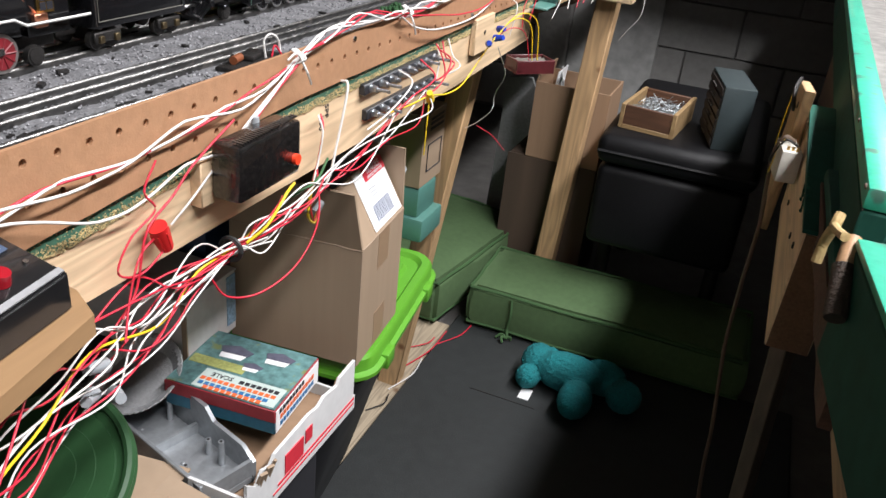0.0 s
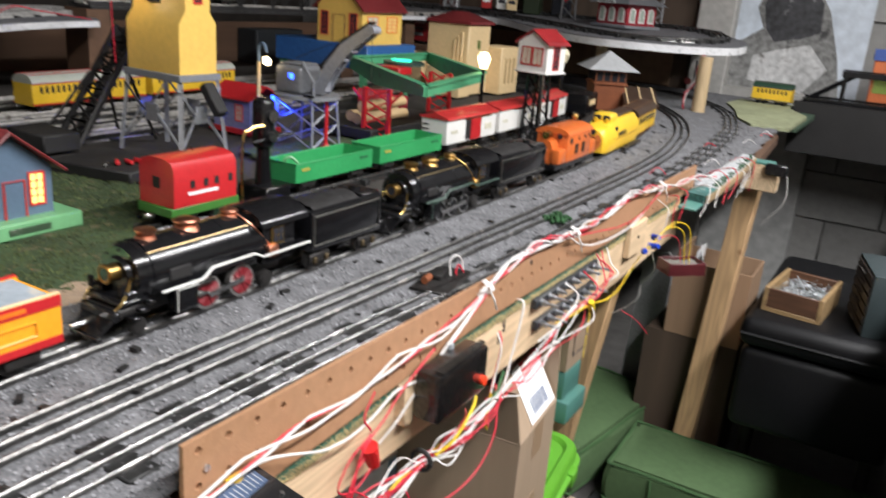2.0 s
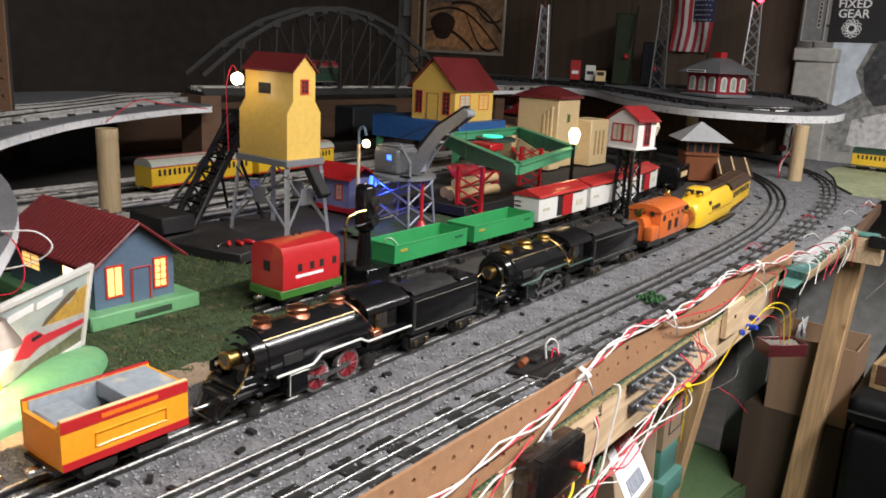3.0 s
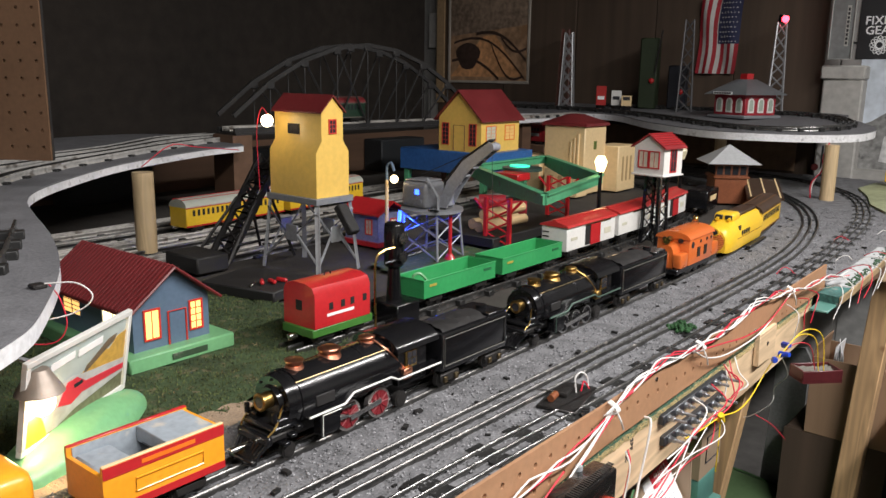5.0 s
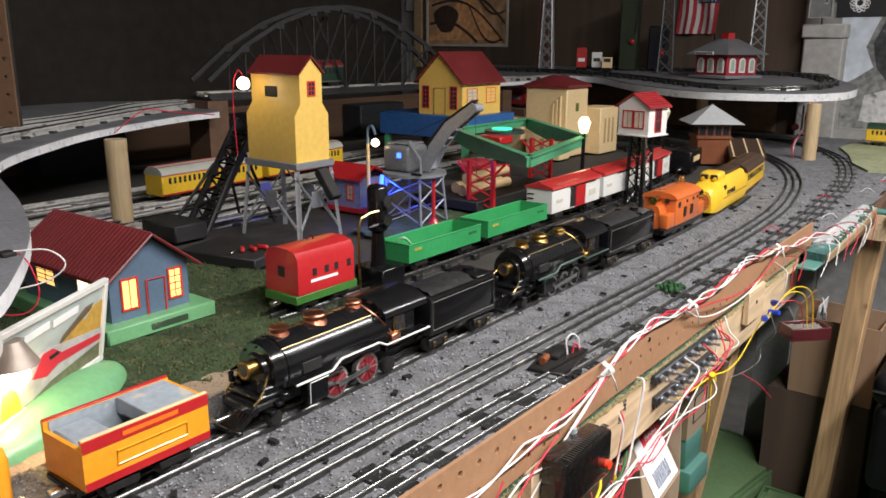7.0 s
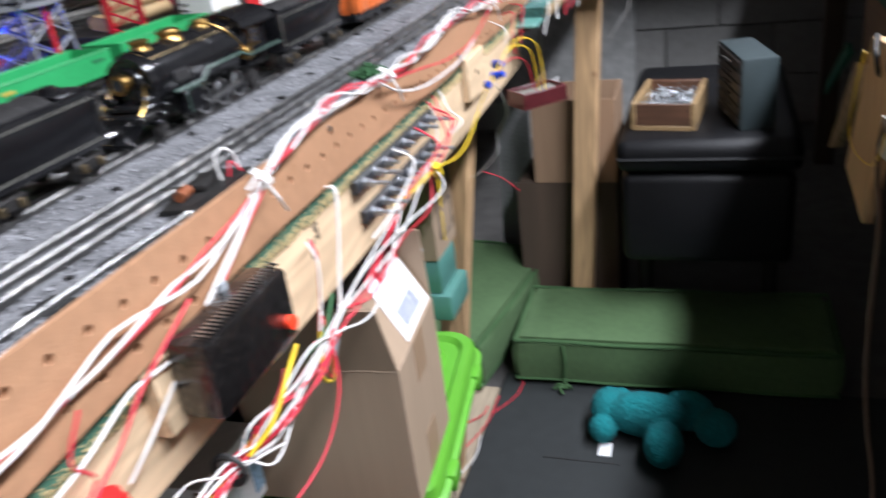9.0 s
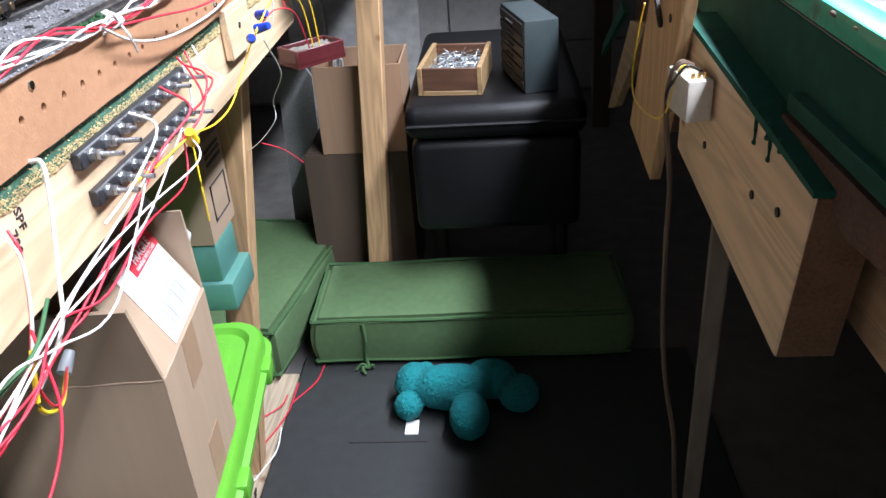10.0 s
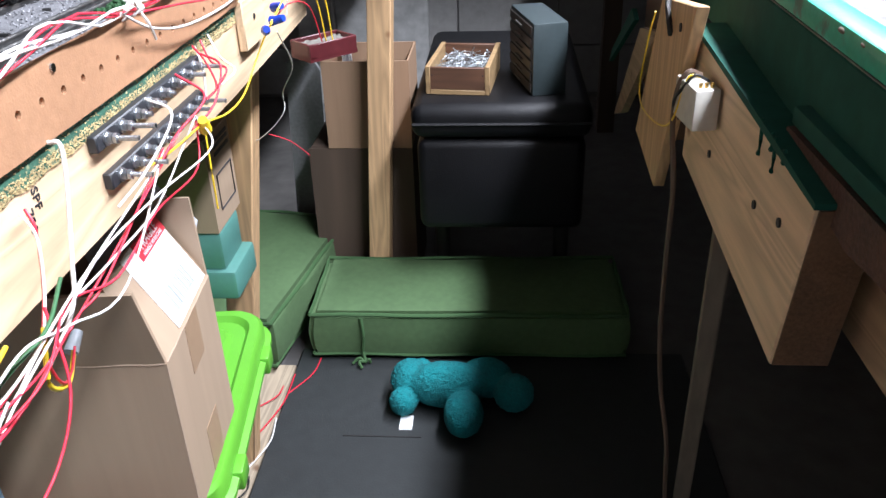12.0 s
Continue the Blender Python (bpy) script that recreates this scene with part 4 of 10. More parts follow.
# ---- boxes beside the post ----
carton("cardboard_box", (0.064, 1.685, 0.362), 0, 0.195, 0.17, 0.203, CARD_DARK, 0.03, "tall open brown cardboard box of papers", flaps=("l",), tilt=10)
pap = thing("paper_stack", (-0.055, 1.735, 0.367), label="loose papers standing in the cardboard box", category="paper")
for k in range(5):
    part("sheet", bx(B(), -0.05 + 0.012 * k, 0, 0, -0.048 + 0.012 * k, 0.10, 0.215 - 0.012 * (k % 3), m=pose(0, 0, 0, 0, 4 - 2 * k, 5 * k)), PAPER, pap)
stool = thing("box_stand", (-0.02, 1.805, 0), label="dark wooden stand under the cardboard box", category="stand")
part("stand_body", bx(B(), -0.16, -0.11, -0.014, 0.083, 0.12, 0.361, 0.006), DARK_PANEL, stool)
part("card_panel", bx(B(), -0.16, -0.118, 0.0, 0.083, -0.112, 0.360), DARK_PANEL, stool)
board2 = thing("leaning_panel", (-0.165, 1.90, -0.016), 0, label="dark grey panel leaning beside the cardboard box", category="panel")
pnl = B()
prism(pnl, [(-0.125, 0.0), (-0.03, 0.0), (-0.018, 0.50), (-0.035, 0.53), (-0.105, 0.52)], "y", 0.0, 0.012)
part("panel", pnl, mat("dark_grey_panel", (0.26, 0.262, 0.262), 0.7, var=0.25), board2)
bucket = thing("plaster_tray", (0.074, 0.822, 0.812), 46, label="dark red plastic tray set with plaster and wire ends", category="tray")
bk = B()
for (a, b) in (((-0.036, -0.022), (0.036, -0.019)), ((-0.036, 0.019), (0.036, 0.022)), ((-0.036, -0.019), (-0.033, 0.019)), ((0.033, -0.019), (0.036, 0.019))):
    bx(bk, a[0], a[1], 0, b[0], b[1], 0.017, 0.001)
bx(bk, -0.036, -0.022, -0.002, 0.036, 0.022, 0.003)
part("tray_body", bk, BRICK_RED, bucket)
pl = B()
bmesh.ops.create_grid(pl, x_segments=14, y_segments=12, size=0.5)
for v in pl.verts:
    v.co = Vector((v.co.x * 0.065, v.co.y * 0.037, 0.012 + 0.005 * noise.noise(v.co * 9)))
part("plaster_fill", pl, PLASTER, bucket)
bucket.scale = (0.86, 0.86, 1.0)

# ---- the layout on the other side of the aisle ----
rt = thing("green_layout_table", (0, 0, 0), label="green-painted railway table across the aisle", category="table")
edge = B()
prism(edge, [(0.468, 0.264), (0.498, 1.46), (0.540, 2.72), (2.2, 2.72), (2.2, -1.2), (0.584, -1.2), (0.457, 0.163), (0.570, 0.163), (0.575, 0.264)], "z", 0.893, 0.905)
part("tabletop", edge, mat("dusty_table_top", (0.17, 0.16, 0.15), 0.8, var=0.5, scale=14, bump=0.4, bscale=60), rt)
for (a, b) in (((0.4665, 0.262), (0.4965, 1.46)), ((0.4965, 1.461), (0.5385, 2.72)), ((0.582, -1.2), (0.4545, 0.165))):
    d = Vector((b[0] - a[0], b[1] - a[1], 0))
    m = Matrix.Translation((a[0], a[1], 0)) @ Matrix.Rotation(math.atan2(d.y, d.x), 4, "Z")
    lip = B()
    low = 0.9055 if a[1] > 0 else 0.9165
    bx(lip, 0, -0.024, low, d.length, 0.0, 0.922, 0.003 if a[1] > 0 else 0.0015, 2, m=m)
    part("edge_strip", lip, JADE, rt, "bright jade green painted edge")
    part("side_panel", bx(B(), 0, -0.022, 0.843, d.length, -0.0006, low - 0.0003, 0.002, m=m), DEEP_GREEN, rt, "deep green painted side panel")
for yc, rc_ in ((0.275, 0.006), (0.42, 0.004), (0.455, 0.006), (0.70, 0.003), (1.02, 0.003)):
    part("paint_chip", ball(B(), (0.4670 + (yc - 0.262) * 0.025, yc, 0.918), rc_ * 0.8, 0.35, 1.3, 0.4, 8), mat("bare_chip", (0.12, 0.10, 0.075), 0.8, var=0.4, scale=90), rt, "chipped spot of bare board")
# End grain, made darker still because this face turns from the lamp.
SHADED_END = mat("shaded_end_grain", (0.150, 0.085, 0.045), 0.8, var=0.35, scale=90, bump=0.4, bscale=500)
beam = B()
prism(beam, [(0.391, 0.830), (0.414, 0.700), (0.735, 0.725), (0.735, 0.853)], "x", 0.452, 0.4915)
bmesh.ops.bevel(beam, geom=beam.edges[:], offset=0.0015, segments=1, affect="EDGES")
beam = part("support_beam", beam, PINE, rt, "sawn pine beam with screw holes")
end_cut = B()
prism(end_cut, [(0.3895, 0.829), (0.4125, 0.7015), (0.4140, 0.7015), (0.3910, 0.829)], "x", 0.4535, 0.4905)
part("end_cut", end_cut, SHADED_END, beam, "end grain, coloured darker as it faces away from light")
for yh, zh in ((0.443, 0.795), (0.496, 0.783), (0.632, 0.768)):
    part("screw_hole", cyl(B(), (0.4505, yh, zh), (0.453, yh, zh), 0.0034, n=10), BLACK_MATT, beam)
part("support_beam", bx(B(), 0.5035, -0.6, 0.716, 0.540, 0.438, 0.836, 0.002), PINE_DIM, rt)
part("lower_board", bx(B(), 0.485, -0.05, 0.842, 1.0, 0.36, 0.852, 0.002), mat("dusty_brown_board", (0.10, 0.075, 0.055), 0.8, var=0.5, scale=18, bump=0.5, bscale=90), rt, "dusty brown board under the green edge")
cap = B()
prism(cap, [(0.388, 0.8305), (0.388, 0.8345), (0.480, 0.8425), (0.736, 0.8585), (0.736, 0.8535)], "x", 0.4495, 0.478)
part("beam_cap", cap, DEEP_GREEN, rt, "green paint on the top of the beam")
rough = B()
edge_low = [(0.12, 0.820), (0.16, 0.817), (0.20, 0.822), (0.245, 0.815), (0.29, 0.821), (0.33, 0.819), (0.365, 0.815), (0.40, 0.820), (0.44, 0.823), (0.474, 0.820)]
prism(rough, edge_low + [(0.492, 0.840), (0.488, 0.846), (0.12, 0.848)], "x", 0.462, 0.470)
part("broken_edge", rough, mat("rusty_brown_hardboard", (0.085, 0.045, 0.030), 0.85, var=0.45, scale=70, bump=0.8, bscale=300), rt, "rough broken hardboard edge")
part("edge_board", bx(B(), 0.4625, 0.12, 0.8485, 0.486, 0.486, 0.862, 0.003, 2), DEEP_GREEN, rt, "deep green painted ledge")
for yd, ld in ((0.506, 0.026), (0.482, 0.012), (0.474, 0.024), (0.455, 0.009)):
    ztop = 0.838 + (yd - 0.39) * 0.065
    drip = B()
    sweep(drip, [(0.4515, yd, ztop), (0.4512, yd - 0.002, ztop - ld * 0.6), (0.4515, yd - 0.001, ztop - ld)], 0.0016, 6)
    ball(drip, (0.4515, yd - 0.001, ztop - ld), 0.0021, n=8)
    part("paint_drip", drip, DEEP_GREEN, rt, "run of green paint")
pk = thing("hanging_plank", (0.452, 0.80, 0.66), 0, label="short pine plank hanging against the beam", category="plank")
pkb = B()
prism(pkb, [(-0.122, 0.226), (0.034, 0.204), (0.126, 0.023), (-0.017, 0.009)], "x", -0.016, -0.004)
bmesh.ops.bevel(pkb, geom=pkb.edges[:], offset=0.001, segments=1, affect="EDGES")
part("board", pkb, PINE_UP, pk)
part("bolt_hole", cyl(B(), (-0.0172, -0.070, 0.196), (-0.0155, -0.070, 0.196), 0.0042), BLACK_MATT, pk)
clampb = B()
sweep(clampb, smooth_path([(-0.018, -0.010, 0.215), (-0.022, -0.030, 0.206), (-0.020, -0.036, 0.190), (-0.017, -0.030, 0.180)]), 0.0030, 6)
part("clamp", clampb, IRON, pk, "small dark cable clamp")
pk2 = thing("hanging_plank", (0.492, 1.10, 0.56), 0, label="dim broken plank end hanging under the green table", category="plank")
pkb = B()
prism(pkb, [(-0.01, 0.205), (0.045, 0.158), (0.240, 0.004), (0.330, -0.030), (0.12, 0.18)], "x", -0.012, 0.0)
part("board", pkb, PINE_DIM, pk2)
gedge = B()
prism(gedge, [(0.16, 0.175), (0.385, 0.055), (0.36, 0.085), (0.165, 0.20), (0.13, 0.19)], "x", -0.020, -0.0125)
part("green_edge", gedge, DEEP_GREEN, pk2, "green painted strip")
jb = thing("junction_box", (0.4395, 0.612, 0.796), 8, label="small white switch box screwed to the beam", category="switch box")
part("case", bx(B(), -0.0115, 0, 0, 0.0105, 0.050, 0.036, 0.002, 2), mat("ivory_switch_plastic", (0.50, 0.48, 0.43), 0.45, var=0.15), jb)
for k in range(3):
    part("terminal", cyl(B(), (-0.005 + 0.005 * k, 0.008, 0.036), (-0.005 + 0.005 * k, 0.008, 0.040), 0.0017, n=8), BRASS, jb)
cordt = thing("extension_lead", (0, 0, 0), label="thin brown cord hanging from the switch box", category="cord")
part("cord", sweep(B(), smooth_path([(0.440, 0.650, 0.834), (0.428, 0.645, 0.838), (0.422, 0.652, 0.820), (0.424, 0.664, 0.780), (0.430, 0.660, 0.720), (0.430, 0.655, 0.64), (0.432, 0.650, 0.56), (0.440, 0.652, 0.49), (0.446, 0.625, 0.44), (0.452, 0.62, 0.36), (0.470, 0.61, 0.24), (0.50, 0.60, 0.12), (0.52, 0.59, 0.005)], 8), 0.0026, 6), W_BROWN, cordt)
part("cord", sweep(B(), smooth_path([(0.444, 0.635, 0.833), (0.430, 0.628, 0.840), (0.424, 0.640, 0.826), (0.420, 0.655, 0.808), (0.428, 0.662, 0.790)], 8), 0.0014, 5), W_BLACK, cordt)
part("cord", sweep(B(), smooth_path([(0.440, 0.640, 0.834), (0.427, 0.640, 0.834), (0.422, 0.66, 0.79), (0.426, 0.74, 0.757), (0.430, 0.86, 0.735), (0.432, 0.90, 0.750), (0.432, 0.872, 0.81), (0.433, 0.85, 0.845)], 8), 0.0010, 5), W_YELLOW, cordt)
# Grey of this leg is darkened to hold the shade under the table.
post("green_table_leg", (0.552, 0.90, -0.016), (0.500, 0.715, 0.72), 0.022, 0.075, mat("shaded_grey_timber", (0.20, 0.165, 0.125), 0.85, var=0.35, scale=14, bump=0.4, grain="z"), "grey leg leaning under the green table, darkened for the shade")
# Dark colour of this leg stands in for the table's shade.
post("shade_leg", (0.72, 0.30, -0.016), (0.72, 0.30, 0.88), 0.085, 0.04, DARK_PANEL, "leg under the green table, coloured dark for the shade")
rag = thing("rasp_handle", (0.450, 0.160, 0.900), label="forked stick and worn knurled wooden handle on the table edge", category="tool")
STICK = mat("peeled_stick", (0.42, 0.30, 0.13), 0.75, var=0.3, scale=60, bump=0.4)
part("stick", sweep(B(), smooth_path([(0.002, 0.074, 0.009), (0.0, 0.068, 0.002), (-0.002, 0.072, -0.012), (-0.003, 0.070, -0.026)], 5), 0.0036, 9), STICK, rag)
part("stick_fork", sweep(B(), smooth_path([(0.0, 0.070, 0.002), (-0.001, 0.040, 0.010), (-0.001, 0.006, 0.020)], 5), 0.0029, 9), STICK, rag)
part("handle", sweep(B(), [(0.004, 0.012, 0.018), (0.002, -0.006, 0.004)], 0.0052, 12), mat("bare_worn_wood", (0.40, 0.24, 0.13), 0.5, var=0.35, scale=60), rag)
for k in range(9):
    part("grip_ring", cyl(B(), (0.002, -0.004 - 0.0032 * k, 0.006 - 0.0022 * k), (0.002, -0.0066 - 0.0032 * k, 0.0042 - 0.0022 * k), 0.0066, 0.0058, 14), mat("knurled_grip", (0.045, 0.032, 0.024), 0.6, 0.3, var=0.3, bump=0.8, bscale=900), rag)
lower = thing("side_board", (0.50, 1.0, 0.70), label="brown board fixed under the green table", category="board")
part("board", bx(B(), 0.0, 0.0, -0.06, 0.016, 0.30, 0.14, 0.002), BACK_BOARD, lower)
# added dark panel, standing for shade, that closes the space under the green table
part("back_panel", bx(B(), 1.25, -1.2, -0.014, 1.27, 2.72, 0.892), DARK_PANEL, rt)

# ---- ballast, grass and gravel ----
BED = GROUND + 0.0060


def ground_sheet(name, outline, z, material, label, amp=0.0025, step=0.012, seed=0.0):
    """An uneven sheet of scenery laid on the table inside an outline."""
    bm = B()
    xs, ys = [p[0] for p in outline], [p[1] for p in outline]
    nx, ny = int((max(xs) - min(xs)) / step), int((max(ys) - min(ys)) / step)

    def inside(x, y):
        c = False
        for (x0, y0), (x1, y1) in zip(outline, outline[1:] + outline[:1]):
            if (y0 > y) != (y1 > y) and x < (x1 - x0) * (y - y0) / (y1 - y0) + x0:
                c = not c
        return c
    grid = {}
    for i in range(nx + 1):
        for j in range(ny + 1):
            x, y = min(xs) + i * step, min(ys) + j * step
            if inside(x, y):
                h = amp * (noise.noise(Vector((x * 40, y * 40, seed))) + 0.7 * noise.noise(Vector((x * 110, y * 110, seed))))
                grid[i, j] = bm.verts.new((x, y, z + h))
    for (i, j), v in grid.items():
        q = [grid.get((i + 1, j)), grid.get((i + 1, j + 1)), grid.get((i, j + 1))]
        if all(q):
            bm.faces.new((v, *q))
    ob = part(name, bm, material, angle=180)
    return tagged(ob, label, "scenery", kind="stuff")


ground_sheet("ballast", [(-0.002, -0.5), (-0.002, 1.05), (0.028, 1.25), (0.03, 1.55), (0.0, 2.1), (-0.1, 2.48), (-0.25, 2.98), (-1.2, 2.98), (-0.36, 1.9), (-0.33, 0.4), (-0.30, -0.5)], BED - 0.001, BALLAST, "grey crushed stone ballast between the tracks", 0.0022, 0.010)
ground_sheet("yard_ballast", [(-0.30, -0.5), (-0.33, 0.4), (-0.36, 1.9), (-1.2, 2.98), (-2.28, 2.98), (-2.28, -0.5)], GROUND - 0.006, mat("dark_yard_ground", (0.042, 0.036, 0.031), 0.95, var=0.4, scale=60, bump=0.8, bscale=230), "dark grey ground under the yard tracks", 0.002, 0.022, 4.0)
ground_sheet("grass", [(-0.345, 0.10), (-0.375, 0.24), (-0.41, 0.34), (-0.50, 0.40), (-0.72, 0.42), (-0.90, 0.24), (-0.84, -0.10), (-0.50, -0.16), (-0.36, -0.10)], GROUND + 0.0005, GRASS, "dark green grass matting round the house", 0.004, 0.010, 9.0)
ground_sheet("gravel_path", [(-0.25, -0.5), (-0.262, 0.05), (-0.31, 0.16), (-0.36, 0.12), (-0.385, -0.05), (-0.42, -0.20), (-0.45, -0.5)], GROUND + 0.002, GRAVEL, "brown gravel beside the track", 0.003, 0.010, 14.0)
ground_sheet("grass", [(-0.50, 0.62), (-0.50, 0.95), (-0.70, 0.98), (-0.74, 0.70)], GROUND + 0.002, GRASS, "patch of dark green matting in the yard", 0.004, 0.012, 19.0)

# turf flock: short tufts over the grass matting
rnd = random.Random(77)
tuft_v, tuft_f = [], []
for k in range(15000):
    x, y = rnd.uniform(-0.86, -0.33), rnd.uniform(-0.14, 0.42)
    edge_x = -0.345 - 0.19 * max(0.0, y - 0.16) ** 0.8 - 0.010 * noise.noise(Vector((y * 30, 3.0, 0)))
    if x > edge_x or (-0.79 < x < -0.518 and 0.072 < y < 0.236):
        continue
    a, h, base_ = rnd.uniform(0, 6.28), rnd.uniform(0.0015, 0.0042), len(tuft_v)
    ca, sa = math.cos(a) * 0.0010, math.sin(a) * 0.0010
    z = GROUND + 0.001 + 0.003 * noise.noise(Vector((x * 40, y * 40, 9.0)))
    lx, ly = rnd.uniform(-0.002, 0.002), rnd.uniform(-0.002, 0.002)
    tuft_v += [(x + ca, y + sa, z), (x - ca, y - sa, z), (x - sa, y + ca, z), (x + lx, y + ly, z + h)]
    tuft_f += [(base_, base_ + 1, base_ + 3), (base_ + 1, base_ + 2, base_ + 3), (base_ + 2, base_, base_ + 3)]
tuft_mesh = bpy.data.meshes.new("grass_tufts")
tuft_mesh.from_pydata(tuft_v, [], tuft_f)
tuft_mesh.materials.append(island_shades(mat("turf_flock", (0.070, 0.090, 0.030), 0.95, var=0.5, scale=22, wear=(0.15, 0.12, 0.06)), 0.4, 1.5))
tagged(new("grass_tufts", tuft_mesh), "short olive and brown turf tufts round the house", "grass", kind="stuff")

# loose stones, as small uneven octahedra
rnd = random.Random(21)
stone_v, stone_f = [], []
for k in range(21000):
    x, y = rnd.uniform(-0.31, -0.003), -0.30 + 2.4 * rnd.random() ** 1.5
    r = rnd.uniform(0.0008, 0.0019)
    a, base_ = rnd.uniform(0, 3.14), len(stone_v)
    ca, sa, h = math.cos(a) * r, math.sin(a) * r, r * rnd.uniform(0.5, 1.0)
    z = BED - 0.0008 + rnd.uniform(0, 0.0012)
    stone_v += [(x + ca, y + sa, z), (x - sa * 0.8, y + ca * 0.8, z + 0.2 * h), (x - ca * 0.9, y - sa * 0.9, z), (x + sa, y - ca, z - 0.1 * h), (x + 0.2 * ca, y + 0.2 * sa, z + h), (x, y, z - h)]
    for q in range(4):
        stone_f += [(base_ + q, base_ + (q + 1) % 4, base_ + 4), (base_ + (q + 1) % 4, base_ + q, base_ + 5)]
stone_mesh = bpy.data.meshes.new("ballast_stones")
stone_mesh.from_pydata(stone_v, [], stone_f)
stone_mesh.materials.append(STONE)
tagged(new("ballast_stones", stone_mesh), "loose grey ballast stones", "stones", kind="stuff")
dark = B()
for k in range(120):
    x, y = rnd.uniform(-0.30, -0.01), -0.1 + 2.0 * rnd.random() ** 1.3
    bx(dark, -0.004, -0.002, 0, 0.004, 0.002, 0.0025, m=pose(x, y, BED, 0, 0, rnd.uniform(0, 180)) @ Matrix.Scale(rnd.uniform(0.5, 1.3), 4))
tagged(part("cinders", dark, BLACK_MATT), "scattered black cinders on the ballast", "cinders", kind="stuff")


# ---- track ----
# Pale, half-metal rail: the lamp's glints are put into the base colour.
YARD_RAIL = mat("glinting_rail", (0.46, 0.44, 0.41), 0.40, 0.45, var=0.4, scale=24, bump=0.4, bscale=60, wear=(0.16, 0.14, 0.12))
RAIL_SHAPE = [(-0.0026, -0.0125), (0.0026, -0.0125), (0.0007, -0.0090), (0.0008, -0.0062), (0.0021, -0.0046), (0.0023, -0.0024), (0.0016, -0.0008), (0.0006, 0.0), (-0.0006, 0.0), (-0.0016, -0.0008), (-0.0023, -0.0024), (-0.0021, -0.0046), (-0.0008, -0.0062), (-0.0007, -0.0090)]


def track(name, line, z, label, tie_step=0.075, rails=RAIL, group="tracks", gauge=0.0345, middle=RAIL_DARK, tie_half=0.0072):
    """Three-rail tinplate track along a plan line: tubular rails on black pressed ties."""
    t = thing(name, (0, 0, 0), label=label, category="track", group=group)
    pts = smooth_path([(x, y, z) for x, y in line], 10)
    offs = {}
    for side in (-gauge / 2, 0.0, gauge / 2):
        out = []
        for i, p in enumerate(pts):
            d = (pts[min(i + 1, len(pts) - 1)] - pts[max(i - 1, 0)]).normalized()
            out.append(p + Vector((d.y, -d.x, 0)) * side)
        part("rail", sweep(B(), out, 0, square=RAIL_SHAPE), middle if side == 0 else rails, t)
    run, tie_me = 0.0, None
    for a, b in zip(pts, pts[1:]):
        run += (b - a).length
        if run >= tie_step:
            run = 0.0
            d = (b - a).normalized()
            if tie_me is None:
                tie = part("tie", bx(B(), -0.029, -tie_half, -0.0155, 0.029, tie_half, -0.0085 if tie_step > 0.08 else -0.0035, 0.001), TIE, t)
                tie_me = tie.data
            else:
                tie = new("tie", tie_me)
                tie.parent = t
            tie.matrix_basis = Matrix.Translation(b) @ Matrix.Rotation(math.atan2(d.y, d.x) - math.pi / 2, 4, "Z")
    return t


T1 = [(-0.222, -0.60), (-0.222, 0.0), (-0.222, 0.6), (-0.223, 1.0), (-0.234, 1.3), (-0.262, 1.58), (-0.315, 1.84), (-0.41, 2.08), (-0.58, 2.30), (-0.85, 2.44), (-1.2, 2.48)]
T2 = [(-0.130, -0.60), (-0.128, 0.0), (-0.120, 0.4), (-0.113, 0.8), (-0.115, 1.2), (-0.140, 1.5), (-0.205, 1.82), (-0.325, 2.12), (-0.52, 2.40), (-0.80, 2.58), (-1.2, 2.66)]
T3 = [(-0.070, -0.60), (-0.062, 0.1), (-0.048, 0.4), (-0.045, 0.8), (-0.052, 1.2), (-0.072, 1.6), (-0.115, 2.0), (-0.23, 2.40), (-0.44, 2.70), (-0.80, 2.88), (-1.2, 2.92)]
T0 = [(-0.452, 0.26), (-0.452, 0.5), (-0.454, 0.9), (-0.462, 1.3), (-0.50, 1.7), (-0.62, 2.0), (-0.85, 2.2), (-1.2, 2.3)]
track("track", T1, RAIL_Z, "worn three-rail tinplate track on grey ballast", 0.105)
track("track", T2, RAIL_Z, "worn three-rail tinplate track on grey ballast", 0.12, middle=RAIL)
track("track", T3, RAIL_Z - 0.002, "dark three-rail track with black ties beside the fascia", 0.050, RAIL_DARK, gauge=0.032, tie_half=0.0125)
track("track", T0, RAIL_Z - 0.004, "dark three-rail siding track in the yard", 0.06, RAIL_DARK)
for k in range(6):
    off = 0.088 * k
    track("track", [(-0.97 - off, -0.3), (-0.97 - off, 0.3), (-0.985 - off, 0.8), (-1.03 - off, 1.3), (-1.06 - off, 2.2)], RAIL_Z - 0.004, "dull three-rail track at the back of the table", 0.085, YARD_RAIL if k % 2 else RAIL, middle=YARD_RAIL)

